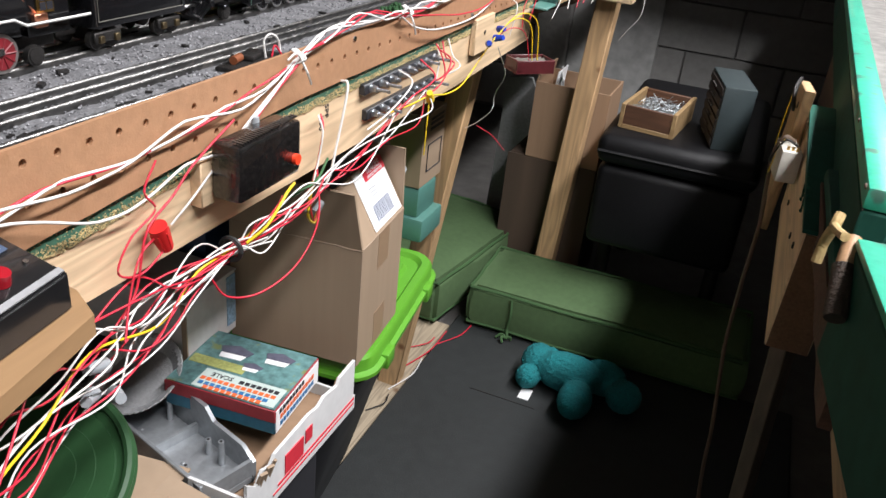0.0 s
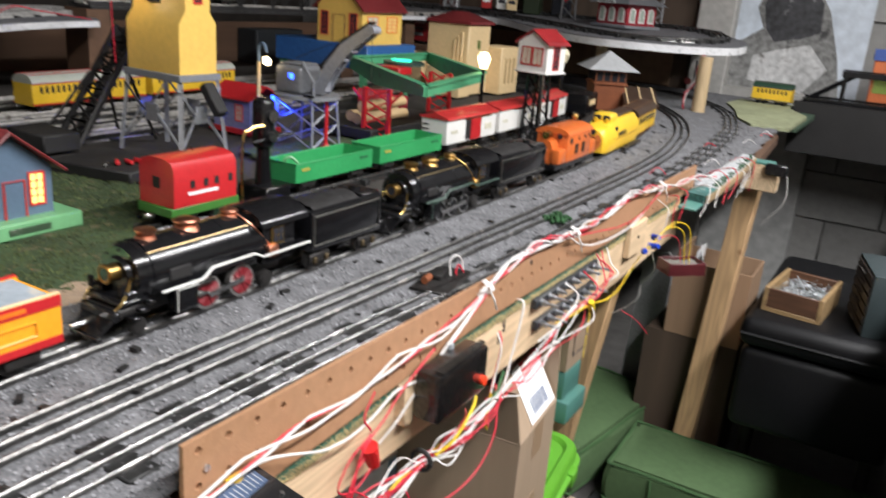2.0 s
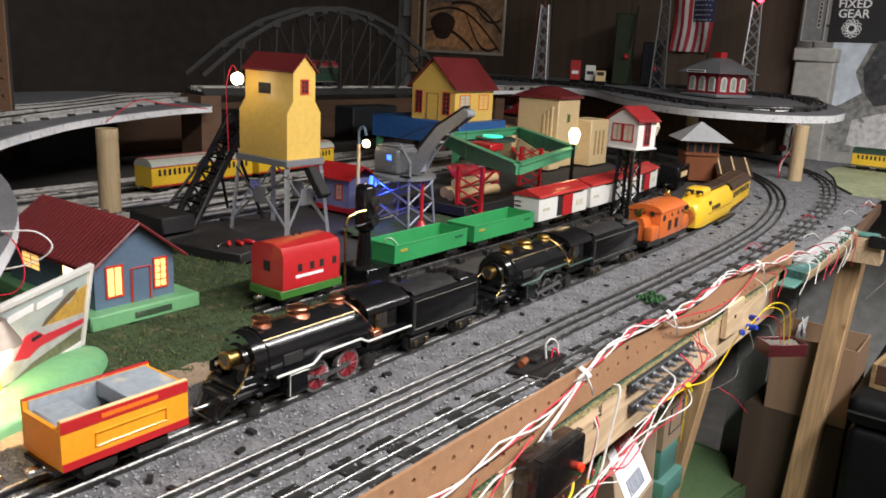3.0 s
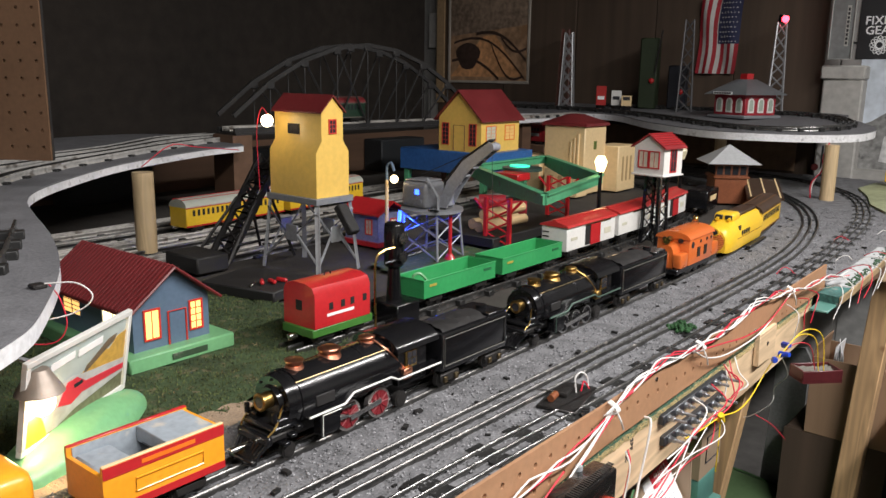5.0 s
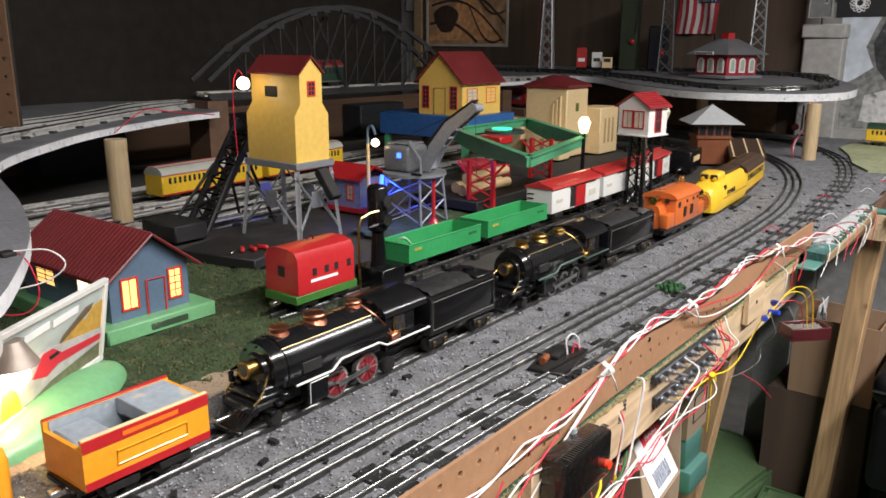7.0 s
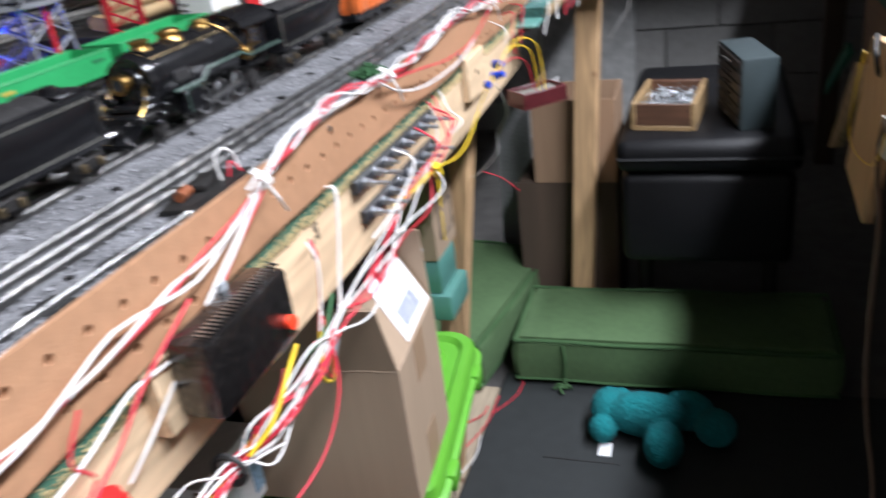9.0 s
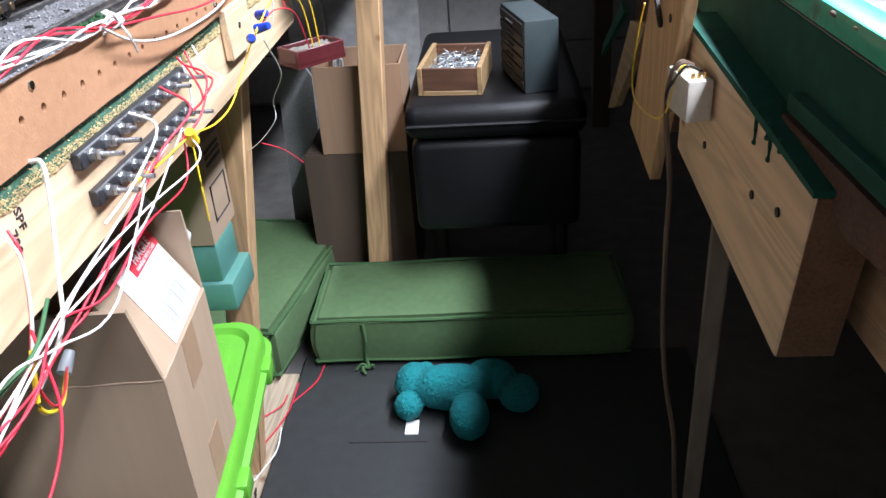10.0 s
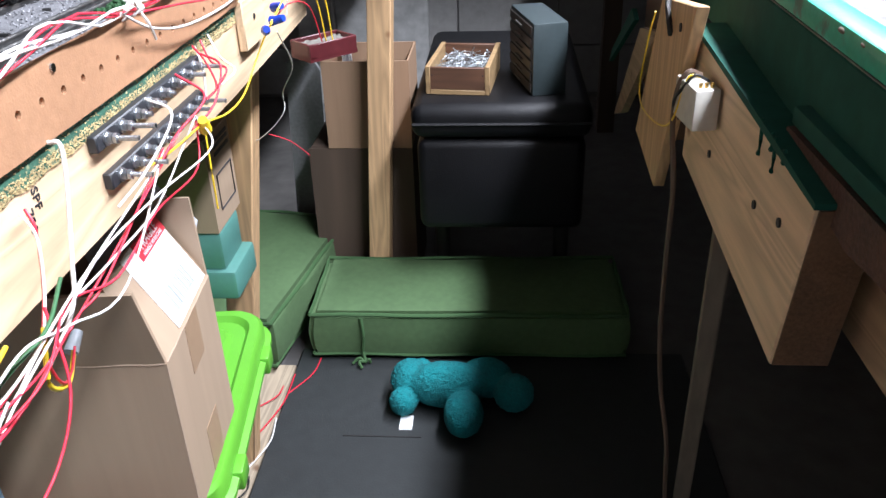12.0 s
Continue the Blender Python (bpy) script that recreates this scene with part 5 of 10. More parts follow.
# ---- rolling stock ----


def wheel(parent, x, y, z, r, tyre, centre, spokes=0, w=0.006, name="wheel"):
    s = 1 if x > 0 else -1
    bm = B()
    cyl(bm, (x - w / 2, y, z), (x + w / 2, y, z), r, n=22)
    ob = part(name, bm, tyre, parent)
    h = B()
    cyl(h, (x + s * w / 2, y, z), (x + s * (w / 2 + 0.0008), y, z), r * 0.80, n=20)
    part("disc", h, centre, ob)
    if spokes:
        sp = B()
        for k in range(spokes):
            a = k * math.pi / spokes
            d = Vector((0, math.cos(a), math.sin(a))) * r * 0.8
            c = Vector((x + s * (w / 2 + 0.001), y, z))
            sweep(sp, [c - d, c + d], 0.0009, 5)
        part("spokes", sp, centre, ob)
    return ob


def loco(name, at, label, length, br, trim, fittings, wheels, tyre, centre, pilot_trim):
    """A steam outline engine: boiler, smokebox front, cab, domes, running boards, rods and pilot. The front is at y = 0."""
    t = thing(name, at, label=label, category="model locomotive", group="model locomotives")
    L = length
    cabl = 0.062
    bz = 0.048
    boil = B()
    cyl(boil, (0, 0.030, bz), (0, L - cabl + 0.004, bz), br, br * 1.04, 30)
    part("boiler", boil, BLACK, t, "glossy black boiler")
    fr = B()
    cyl(fr, (0, 0.022, bz), (0, 0.031, bz), br * 0.9, br * 1.0, 30), cyl(fr, (0, 0.018, bz), (0, 0.022, bz), br * 0.55, br * 0.62, 24)
    part("smokebox_front", fr, BLACK, t)
    for yb in (0.036, 0.125, L - cabl - 0.01):
        band = [(br * 1.02 * math.cos(a), yb, bz + br * 1.02 * math.sin(a)) for a in [2 * math.pi * k / 30 for k in range(31)]]
        part("boiler_band", sweep(B(), band, 0.0006, 5), BLACK, t)
    hl = B()
    cyl(hl, (0, 0.008, bz + 0.004), (0, 0.022, bz + 0.004), 0.0070, 0.0086, 20)
    rim_ = [(0.0072 * math.cos(a), 0.0075, bz + 0.004 + 0.0072 * math.sin(a)) for a in [2 * math.pi * k / 20 for k in range(21)]]
    sweep(hl, rim_, 0.0019, 6)
    head = part("headlamp", hl, mat("aged_brass", (0.42, 0.27, 0.09), 0.36, 1.0, var=0.3, scale=80), t, "brass headlamp")
    part("lens", cyl(B(), (0, 0.0066, bz + 0.004), (0, 0.0082, bz + 0.004), 0.0058, n=16), DARK_GLASS, head)
    for k in range(8):
        a = 2 * math.pi * k / 8
        part("front_bolt", ball(B(), (br * 0.80 * math.cos(a), 0.0215, bz + br * 0.80 * math.sin(a)), 0.0014, n=8), BLACK, t)
    for s in (-1, 1):
        part("front_step", bx(B(), s * 0.017 - 0.006, 0.010, 0.030, s * 0.017 + 0.006, 0.030, 0.040, 0.002), BLACK, t)
        part("marker_lamp", cyl(B(), (s * 0.020, 0.008, 0.037), (s * 0.020, 0.008, 0.046), 0.0026, n=10), BLACK, t)
    for yd, rd, hd in ((0.050, 0.0090, 0.0105), (0.096, 0.0115, 0.0095), (0.150, 0.0085, 0.0080)):
        d = B()
        cyl(d, (0, yd, bz + br * 0.86), (0, yd, bz + br + 0.0015), rd * 1.20, rd * 0.95, 20)
        cyl(d, (0, yd, bz + br + 0.0015), (0, yd, bz + br + hd * 0.55), rd * 0.86, rd * 0.98, 20)
        cyl(d, (0, yd, bz + br + hd * 0.55), (0, yd, bz + br + hd * 0.68), rd * 1.06, rd * 1.06, 20)
        ball(d, (0, yd, bz + br + hd * 0.66), rd * 0.96, 1, 1, 0.30 if yd > 0.06 else 0.12, 18)
        part("chimney" if yd < 0.06 else "dome", d, fittings, t, "copper fitting" if fittings is COPPER else "")
    for s in (-1, 1):
        part("handrail", sweep(B(), [(s * br * 0.72, 0.034, bz + br * 0.75), (s * br * 0.74, L - cabl, bz + br * 0.77)], 0.0006, 5), mat("tarnished_rail_brass", (0.34, 0.25, 0.13), 0.35, 1.0, var=0.3, scale=80), t)
        rb = [(s * 0.030, 0.036, 0.038), (s * 0.030, 0.082, 0.038), (s * 0.030, 0.094, 0.046), (s * 0.030, L - cabl - 0.02, 0.046), (s * 0.030, L - cabl - 0.008, 0.040), (s * 0.030, L, 0.040)]
        part("running_board", sweep(B(), [Vector(p) for p in rb], 0, square=[(-0.006, -0.0016), (0.006, -0.0016), (0.006, 0.0), (-0.006, 0.0)]), BLACK, t)
        part("trim_line", sweep(B(), [Vector((p[0] + s * 0.0068, p[1], p[2] - 0.0008)) for p in rb], 0.0013, 5), trim, t)
        part("feed_pipe", sweep(B(), smooth_path([(s * 0.004, 0.152, bz + br + 0.004), (s * br * 0.8, 0.158, bz + br * 0.75), (s * br * 1.03, 0.175, bz), (s * br * 1.02, 0.178, bz - 0.006)]), 0.0012, 5), fittings, t)
        part("injector", bx(B(), s * (br + 0.002) - 0.004, 0.172, bz - 0.014, s * (br + 0.002) + 0.004, 0.186, bz - 0.002, 0.001), fittings, t)
        part("vent_plate", bx(B(), s * br * 0.99 - 0.001, 0.052, bz - 0.007, s * br * 0.99 + 0.0016, 0.076, bz + 0.004, 0.0006), BLACK_MATT, t)
    cab = B()
    bx(cab, -0.029, L - cabl, 0.026, 0.029, L - 0.016, 0.070, 0.001)
    part("cab", cab, BLACK, t)
    rf = B()
    arc = [(0.034 * math.cos(a), 0.066 + 0.016 * math.sin(a)) for a in [math.pi * k / 14 for k in range(15)]]
    prism(rf, [(p[0], p[1]) for p in arc], "y", L - cabl - 0.006, L)
    part("cab_roof", rf, BLACK, t)
    for s in (-1, 1):
        win = part("cab_window", bx(B(), s * 0.0292 - 0.0005, L - 0.052, 0.045, s * 0.0292 + 0.0011, L - 0.034, 0.063), BRASS, t)
        for dy in (0, 1):
            for dz in (0, 1):
                part("pane", bx(B(), s * 0.0298 - 0.0006, L - 0.0488 + 0.0075 * dy, 0.0472 + 0.0078 * dz, s * 0.0298 + 0.0008, L - 0.0424 + 0.0075 * dy, 0.0540 + 0.0078 * dz), DARK_GLASS, win)
    fr2 = B()
    bx(fr2, -0.012, 0.03, 0.012, 0.012, L - 0.02, 0.034, 0.001)
    bx(fr2, -0.022, 0.000, 0.018, 0.022, 0.030, 0.026, 0.002)
    part("frame", fr2, IRON, t)
    pil = B()
    bx(pil, -0.023, -0.003, 0.016, 0.023, 0.004, 0.026, 0.002)
    pilot = part("pilot", pil, BLACK, t)
    for k in range(-4, 5):
        part("pilot_bar", sweep(B(), [(k * 0.0052, 0.000, 0.020), (k * 0.0034, -0.014, 0.003)], 0.0020, 5), BLACK, pilot)
    part("pilot_foot", bx(B(), -0.018, -0.017, 0.001, 0.018, -0.011, 0.006, 0.001), BLACK, pilot)
    part("smoke_deck", bx(B(), -0.024, 0.004, 0.026, 0.024, 0.034, 0.034, 0.003), BLACK, t)
    for k in range(3):
        part("deck_step", bx(B(), -0.029, 0.012 + 0.008 * k, 0.014 + 0.006 * k, 0.029, 0.020 + 0.008 * k, 0.018 + 0.006 * k, 0.001), BLACK, t)
    part("coupler", bx(B(), -0.003, -0.028, 0.014, 0.003, -0.004, 0.018, 0.001), STEEL, t)
    for s in (-1, 1):
        part("stanchion", sweep(B(), smooth_path([(s * 0.020, 0.000, 0.026), (s * 0.022, 0.008, 0.034), (s * 0.015, 0.024, bz + 0.004)]), 0.0010, 5), pilot_trim, t)
        cb = B()
        bx(cb, s * 0.029 - 0.007, 0.052, 0.012, s * 0.029 + 0.007, 0.078, 0.035, 0.002)
        part("cylinder_block", cb, BLACK, t)
        part("block_trim", sweep(B(), [(s * 0.0366, 0.053, 0.013), (s * 0.0366, 0.053, 0.034), (s * 0.0366, 0.077, 0.034)], 0.0006, 4), trim, t)
        xw = s * 0.022
        for yw, rw in wheels:
            wheel(t, xw, yw, rw, rw, tyre if rw > 0.011 else IRON, centre if rw > 0.011 else IRON, 5 if rw > 0.011 else 0)
        big = [w_ for w_ in wheels if w_[1] > 0.011]
        if big:
            part("connecting_rod", sweep(B(), [(s * 0.0275, big[0][0], big[0][1] - 0.002), (s * 0.0275, big[-1][0], big[-1][1] + 0.003)], 0, square=[(-0.0012, -0.0028), (0.0012, -0.0028), (0.0012, 0.0028), (-0.0012, 0.0028)]), STEEL, t)
            part("piston_rod", sweep(B(), [(s * 0.029, 0.078, 0.024), (s * 0.0275, big[0][0], big[0][1])], 0.0016, 6), STEEL, t)
            part("slide_bar", bx(B(), s * 0.029 - 0.0015, 0.078, 0.028, s * 0.029 + 0.0015, big[0][0] + 0.005, 0.031), STEEL, t)
            part("slide_bar", bx(B(), s * 0.029 - 0.0015, 0.078, 0.018, s * 0.029 + 0.0015, big[0][0] - 0.005, 0.021), STEEL, t)
    return t


def tender(name, at, label, length):
    t = thing(name, at, label=label, category="model tender", group="model tenders")
    h = B()
    bx(h, -0.028, 0.004, 0.020, 0.028, length, 0.066, 0.003, 2)
    part("tank", h, BLACK, t)
    coal = B()
    bmesh.ops.create_grid(coal, x_segments=10, y_segments=14, size=0.5)
    for v in coal.verts:
        v.co = Vector((v.co.x * 0.046, length * 0.40 + v.co.y * length * 0.62, 0.066 + 0.006 * (1 - (v.co.x * 2) ** 2) + 0.003 * noise.noise(v.co * 14)))
    part("coal_load", coal, BLACK_MATT, t, angle=20)
    part("rear_deck", bx(B(), -0.025, length * 0.74, 0.064, 0.025, length - 0.003, 0.069, 0.001), BLACK, t)
    part("water_hatch", cyl(B(), (0, length * 0.86, 0.069), (0, length * 0.86, 0.073), 0.007), BLACK, t)
    for s in (-1, 1):
        fr = [(s * 0.0284, 0.010, 0.027), (s * 0.0284, length - 0.006, 0.027), (s * 0.0284, length - 0.006, 0.060), (s * 0.0284, 0.010, 0.060), (s * 0.0284, 0.010, 0.027)]
        part("side_moulding", sweep(B(), fr, 0.0006, 4), mat("faint_trim", (0.10, 0.095, 0.08), 0.4), t)
        part("handrail", sweep(B(), [(s * 0.0295, 0.006, 0.024), (s * 0.0295, 0.006, 0.064)], 0.0007, 4), STEEL, t)
        for yb in (0.022, length - 0.026):
            part("truck_frame", bx(B(), s * 0.025 - 0.002, yb - 0.017, 0.007, s * 0.025 + 0.002, yb + 0.017, 0.017, 0.001), IRON, t)
            for dy in (-0.010, 0.010):
                wheel(t, s * 0.019, yb + dy, 0.0095, 0.0095, IRON, IRON)
                part("journal_box", bx(B(), s * 0.0278 - 0.0018, yb + dy - 0.003, 0.007, s * 0.0278 + 0.0018, yb + dy + 0.003, 0.014, 0.0005), mat("dull_journal", (0.12, 0.09, 0.05), 0.45, 0.8, var=0.3), t)
    part("drawbar", bx(B(), -0.003, -0.018, 0.014, 0.003, 0.006, 0.018), IRON, t)
    return t


loco("locomotive", (-0.222, 0.026, RAIL_Z), "black model steam engine with copper domes and white trim", 0.230, 0.0280, WHITE, COPPER, ((0.098, 0.0165), (0.142, 0.0165), (0.020, 0.008), (0.176, 0.009)), mat("dull_wheel_tyre", (0.30, 0.28, 0.27), 0.4, 0.8, var=0.3), mat("dark_red_wheel", (0.17, 0.012, 0.018), 0.45, var=0.2), BRASS)
tender("tender", (-0.222, 0.264, RAIL_Z), "black model coal tender with fine side moulding", 0.135)
loco("locomotive", (-0.222, 0.452, RAIL_Z), "black model steam engine with brass piping and dark trim", 0.240, 0.0275, mat("dark_green_line", (0.05, 0.09, 0.07), 0.4), mat("aged_brass", (0.42, 0.27, 0.09), 0.36, 1.0, var=0.3, scale=80), ((0.094, 0.0135), (0.126, 0.0135), (0.158, 0.0135), (0.020, 0.008), (0.190, 0.010)), STEEL, BLACK, BRASS)
tender("tender", (-0.222, 0.708, RAIL_Z), "black model coal tender behind the engine", 0.175)


def trucks(t, length, xs=0.019, inset=0.035):
    for yb in (inset, length - inset):
        part("truck", bx(B(), -0.016, yb - 0.015, 0.006, 0.016, yb + 0.015, 0.018, 0.001), IRON, t)
        for s in (-1, 1):
            part("truck_frame", bx(B(), s * 0.025 - 0.0015, yb - 0.016, 0.006, s * 0.025 + 0.0015, yb + 0.016, 0.015, 0.001), IRON, t)
            for dy in (-0.010, 0.010):
                wheel(t, s * xs, yb + dy, 0.009, 0.009, IRON, IRON)
    for y0 in (-0.016, length + 0.002):
        part("coupler", bx(B(), -0.004, y0, 0.010, 0.004, y0 + 0.014, 0.016, 0.001), STEEL, t)


# orange tender car ahead of the engine
oc = thing("tender_car", (-0.222, -0.136, RAIL_Z + 0.008), label="orange and red lithographed tender car with a grey coal bunker", category="model train car")
for box_ in ((-0.030, 0.0, 0.020, -0.027, 0.122, 0.068), (0.027, 0.0, 0.020, 0.030, 0.122, 0.068), (-0.027, 0.118, 0.020, 0.027, 0.122, 0.064), (-0.027, 0.0, 0.020, 0.027, 0.004, 0.058)):
    part("side", bx(B(), *box_), ORANGE_YELLOW, oc, "orange lithographed side")
for s in (-1, 1):
    part("red_band", bx(B(), s * 0.0302 - 0.0006, 0.0002, 0.0558, s * 0.0302 + 0.0006, 0.1218, 0.0665), RED, oc)
    part("red_band", bx(B(), s * 0.0302 - 0.0006, 0.0002, 0.0200, s * 0.0302 + 0.0006, 0.1218, 0.0275), RED, oc)
    fr = [(s * 0.0308, 0.030, 0.034), (s * 0.0308, 0.098, 0.034), (s * 0.0308, 0.098, 0.047), (s * 0.0308, 0.030, 0.047), (s * 0.0308, 0.030, 0.034)]
    part("embossed_panel", sweep(B(), fr, 0.0009, 5), ORANGE_YELLOW, oc)
    part("name_bar", bx(B(), s * 0.0309 - 0.0003, 0.036, 0.0590, s * 0.0309 + 0.0003, 0.090, 0.0632), ORANGE, oc, "plain bar of orange print")
    part("rim", bx(B(), s * 0.0285 - 0.002, 0.0, 0.0665, s * 0.0285 + 0.002, 0.122, 0.0688, 0.0008), CREAM if s > 0 else RED, oc)
    part("liner", bx(B(), s * 0.0262 - 0.0005, 0.0045, 0.021, s * 0.0262 + 0.0005, 0.1175, 0.066), mat("worn_blue_grey", (0.30, 0.34, 0.38), 0.5, var=0.25, wear=(0.50, 0.47, 0.42)), oc)
bk = B()
bx(bk, -0.0255, 0.066, 0.050, 0.0255, 0.117, 0.0665, 0.001)
bx(bk, -0.026, 0.046, 0.050, 0.026, 0.073, 0.054, 0.001, m=pose(0, 0.012, 0.022, -22, 0, 0))
bx(bk, -0.0255, 0.004, 0.030, 0.0255, 0.040, 0.0585, 0.003)
part("coal_bunker", bk, mat("worn_blue_grey", (0.30, 0.34, 0.38), 0.5, var=0.25, wear=(0.50, 0.47, 0.42)), oc, "worn blue-grey bunker")
part("coal_slot", bx(B(), -0.016, 0.040, 0.047, 0.016, 0.070, 0.0475, m=pose(0, 0.014, 0.018, -16, 0, 0)), BLACK_MATT, oc)
part("frame", bx(B(), -0.024, -0.004, 0.014, 0.024, 0.126, 0.0198, 0.001), BLACK, oc)
trucks(oc, 0.122)
oc.scale = (0.95, 0.89, 0.84)
oc.location.z = RAIL_Z + 0.004
ow = thing("passenger_car", (-0.232, -0.318, RAIL_Z), label="orange toy car with a rounded end on the track", category="model train car")
part("body", bx(B(), -0.030, 0.0, 0.018, 0.030, 0.140, 0.075, 0.012, 3), ORANGE_YELLOW, ow)
trucks(ow, 0.14)

# red work caboose
rc = thing("caboose", (-0.452, 0.278, RAIL_Z - 0.004), label="bright red model crane caboose on a green frame", category="model train car")
sh = B()
prism(sh, [(-0.031, 0.024), (0.031, 0.024), (0.031, 0.070), (0.026, 0.080), (0.012, 0.084), (-0.012, 0.084), (-0.026, 0.080), (-0.031, 0.070)], "y", 0.004, 0.108)
part("body", sh, RED, rc)
part("frame", bx(B(), -0.031, 0.0, 0.012, 0.031, 0.114, 0.0238, 0.001), mat("olive_green_enamel", (0.05, 0.17, 0.03), 0.4), rc)
for yw in (0.030, 0.052, 0.070, 0.094):
    part("window", bx(B(), 0.0302, yw, 0.046, 0.0316, yw + 0.007, 0.056), BLACK_MATT, rc)
part("window", bx(B(), -0.006, 0.0033, 0.046, 0.006, 0.0046, 0.060), BLACK_MATT, rc)
part("print_bar", bx(B(), 0.0305, 0.026, 0.0375, 0.0316, 0.076, 0.0415), PAPER, rc, "plain white print bar")
part("lifting_ring", sweep(B(), [(0.0, 0.056 + 0.006 * math.cos(a), 0.086 + 0.006 * math.sin(a)) for a in [math.pi * k / 8 for k in range(9)]], 0.001, 5), IRON, rc)
trucks(rc, 0.114, inset=0.028)


def gondola(at, length, label):
    t = thing("gondola_car", at, label=label, category="model train car", group="gondola cars")
    s = B()
    bx(s, -0.030, 0, 0.016, -0.0285, length, 0.044), bx(s, 0.0285, 0, 0.016, 0.030, length, 0.044)
    bx(s, -0.0285, 0, 0.016, 0.0285, 0.0015, 0.044), bx(s, -0.0285, length - 0.0015, 0.016, 0.0285, length, 0.044), bx(s, -0.0285, 0.0015, 0.016, 0.0285, length - 0.0015, 0.018)
    part("body", s, GREEN, t)
    r = [(-0.0296, 0.0, 0.0442), (0.0296, 0.0, 0.0442), (0.0296, length, 0.0442), (-0.0296, length, 0.0442), (-0.0296, 0.0, 0.0442)]
    part("rolled_rim", sweep(B(), r, 0.0014, 6), GREEN, t)
    part("frame", bx(B(), -0.022, -0.003, 0.010, 0.022, length + 0.003, 0.0158), BLACK, t)
    part("floor_plate", bx(B(), -0.020, length * 0.30, 0.018, 0.022, length * 0.72, 0.0225), mat("worn_floor_plate", (0.05, 0.10, 0.06), 0.5, var=0.3), t)
    part("print_bar", bx(B(), 0.0298, length * 0.82, 0.033, 0.0309, length * 0.93, 0.037), mat("dark_green_print", (0.02, 0.13, 0.05), 0.5), t)
    part("print_bar", bx(B(), 0.0298, length * 0.07, 0.033, 0.0309, length * 0.16, 0.037), mat("gold_print", (0.40, 0.34, 0.06), 0.5), t)
    trucks(t, length)
    return t


g1 = gondola((-0.455, 0.510, RAIL_Z - 0.002), 0.190, "bright green open model gondola car")
gondola((-0.455, 0.722, RAIL_Z - 0.002), 0.200, "green open model gondola car coupled behind")
part("hook_load", sweep(B(), smooth_path([(-0.010, 0.030, 0.022), (-0.012, 0.022, 0.040), (-0.004, 0.030, 0.046), (0.006, 0.040, 0.030), (0.012, 0.034, 0.024)], 5), 0.0026, 6), GREEN_PALE, g1, "green crane hook lying inside")


def boxcar(at, length, rz, label, door=True):
    t = thing("box_car", at, rz, label=label, category="model train car", group="box cars")
    part("body", bx(B(), -0.029, 0, 0.018, 0.029, length, 0.066, 0.001), WHITE, t)
    rf = B()
    prism(rf, [(-0.033, 0.066), (0.033, 0.066), (0.030, 0.070), (0.0, 0.078), (-0.030, 0.070)], "y", -0.003, length + 0.003)
    part("roof", rf, ROOF_RED, t)
    part("roof_walk", bx(B(), -0.004, -0.003, 0.0775, 0.004, length + 0.003, 0.0798), ROOF_RED, t)
    if door:
        part("door", bx(B(), 0.0292, length * 0.46, 0.020, 0.0312, length * 0.66, 0.062), RED, t)
        part("doorway", bx(B(), 0.0284, length * 0.36, 0.021, 0.0297, length * 0.47, 0.061), BLACK_MATT, t)
    part("door_rail", bx(B(), 0.0292, length * 0.34, 0.062, 0.0316, length * 0.88, 0.0645), STEEL, t)
    part("print_bar", bx(B(), 0.0288, length * 0.76, 0.034, 0.0298, length * 0.90, 0.046), CURTAIN, t)
    part("print_bar", bx(B(), 0.0288, length * 0.08, 0.038, 0.0298, length * 0.20, 0.044), CURTAIN, t)
    for k in range(4):
        part("ladder_rung", bx(B(), -0.026, -0.0016, 0.026 + 0.009 * k, -0.012, -0.0002, 0.028 + 0.009 * k), BLACK, t)
    part("frame", bx(B(), -0.022, -0.003, 0.012, 0.022, length + 0.003, 0.0178), BLACK, t)
    trucks(t, length)
    return t


boxcar((-0.457, 0.945, RAIL_Z), 0.205, 0.5, "white tin model box car with a red roof and door")
boxcar((-0.460, 1.170, RAIL_Z), 0.205, 2, "white tin model box car with a red roof", False)
boxcar((-0.468, 1.400, RAIL_Z), 0.205, 6, "white tin model box car with a red roof")

# orange electric outline engine
oe = thing("locomotive", (-0.226, 0.945, RAIL_Z), 1, label="orange tin model electric engine with brass bell", category="model locomotive", group="model locomotives")
ENGINE_ORANGE = mat("glossy_orange_enamel", (0.60, 0.135, 0.028), 0.30, var=0.12, scale=40, coat=0.3)
part("cab", bx(B(), -0.031, 0.036, 0.020, 0.031, 0.156, 0.070, 0.002, 2), ENGINE_ORANGE, oe)
for ya, yb in ((0.0, 0.0358), (0.1562, 0.190)):
    for xa, xb in ((-0.031, -0.0142), (0.0142, 0.031)):
        part("hood_side", bx(B(), xa, ya, 0.020, xb, yb, 0.047, 0.004, 2), ENGINE_ORANGE, oe)
    part("hood", prism(B(), [(-0.014, 0.020), (0.014, 0.020), (0.014, 0.050), (0.009, 0.059), (0.0, 0.062), (-0.009, 0.059), (-0.014, 0.050)], "y", ya + (0.004 if ya == 0 else 0), yb - (0 if ya == 0 else 0.004)), ENGINE_ORANGE, oe)
part("end_door", bx(B(), -0.006, 0.0025, 0.024, 0.006, 0.0045, 0.046, 0.0006), ENGINE_ORANGE, oe)
part("door_window", bx(B(), -0.003, 0.0015, 0.036, 0.003, 0.0030, 0.043), BLACK_MATT, oe)
rf = B()
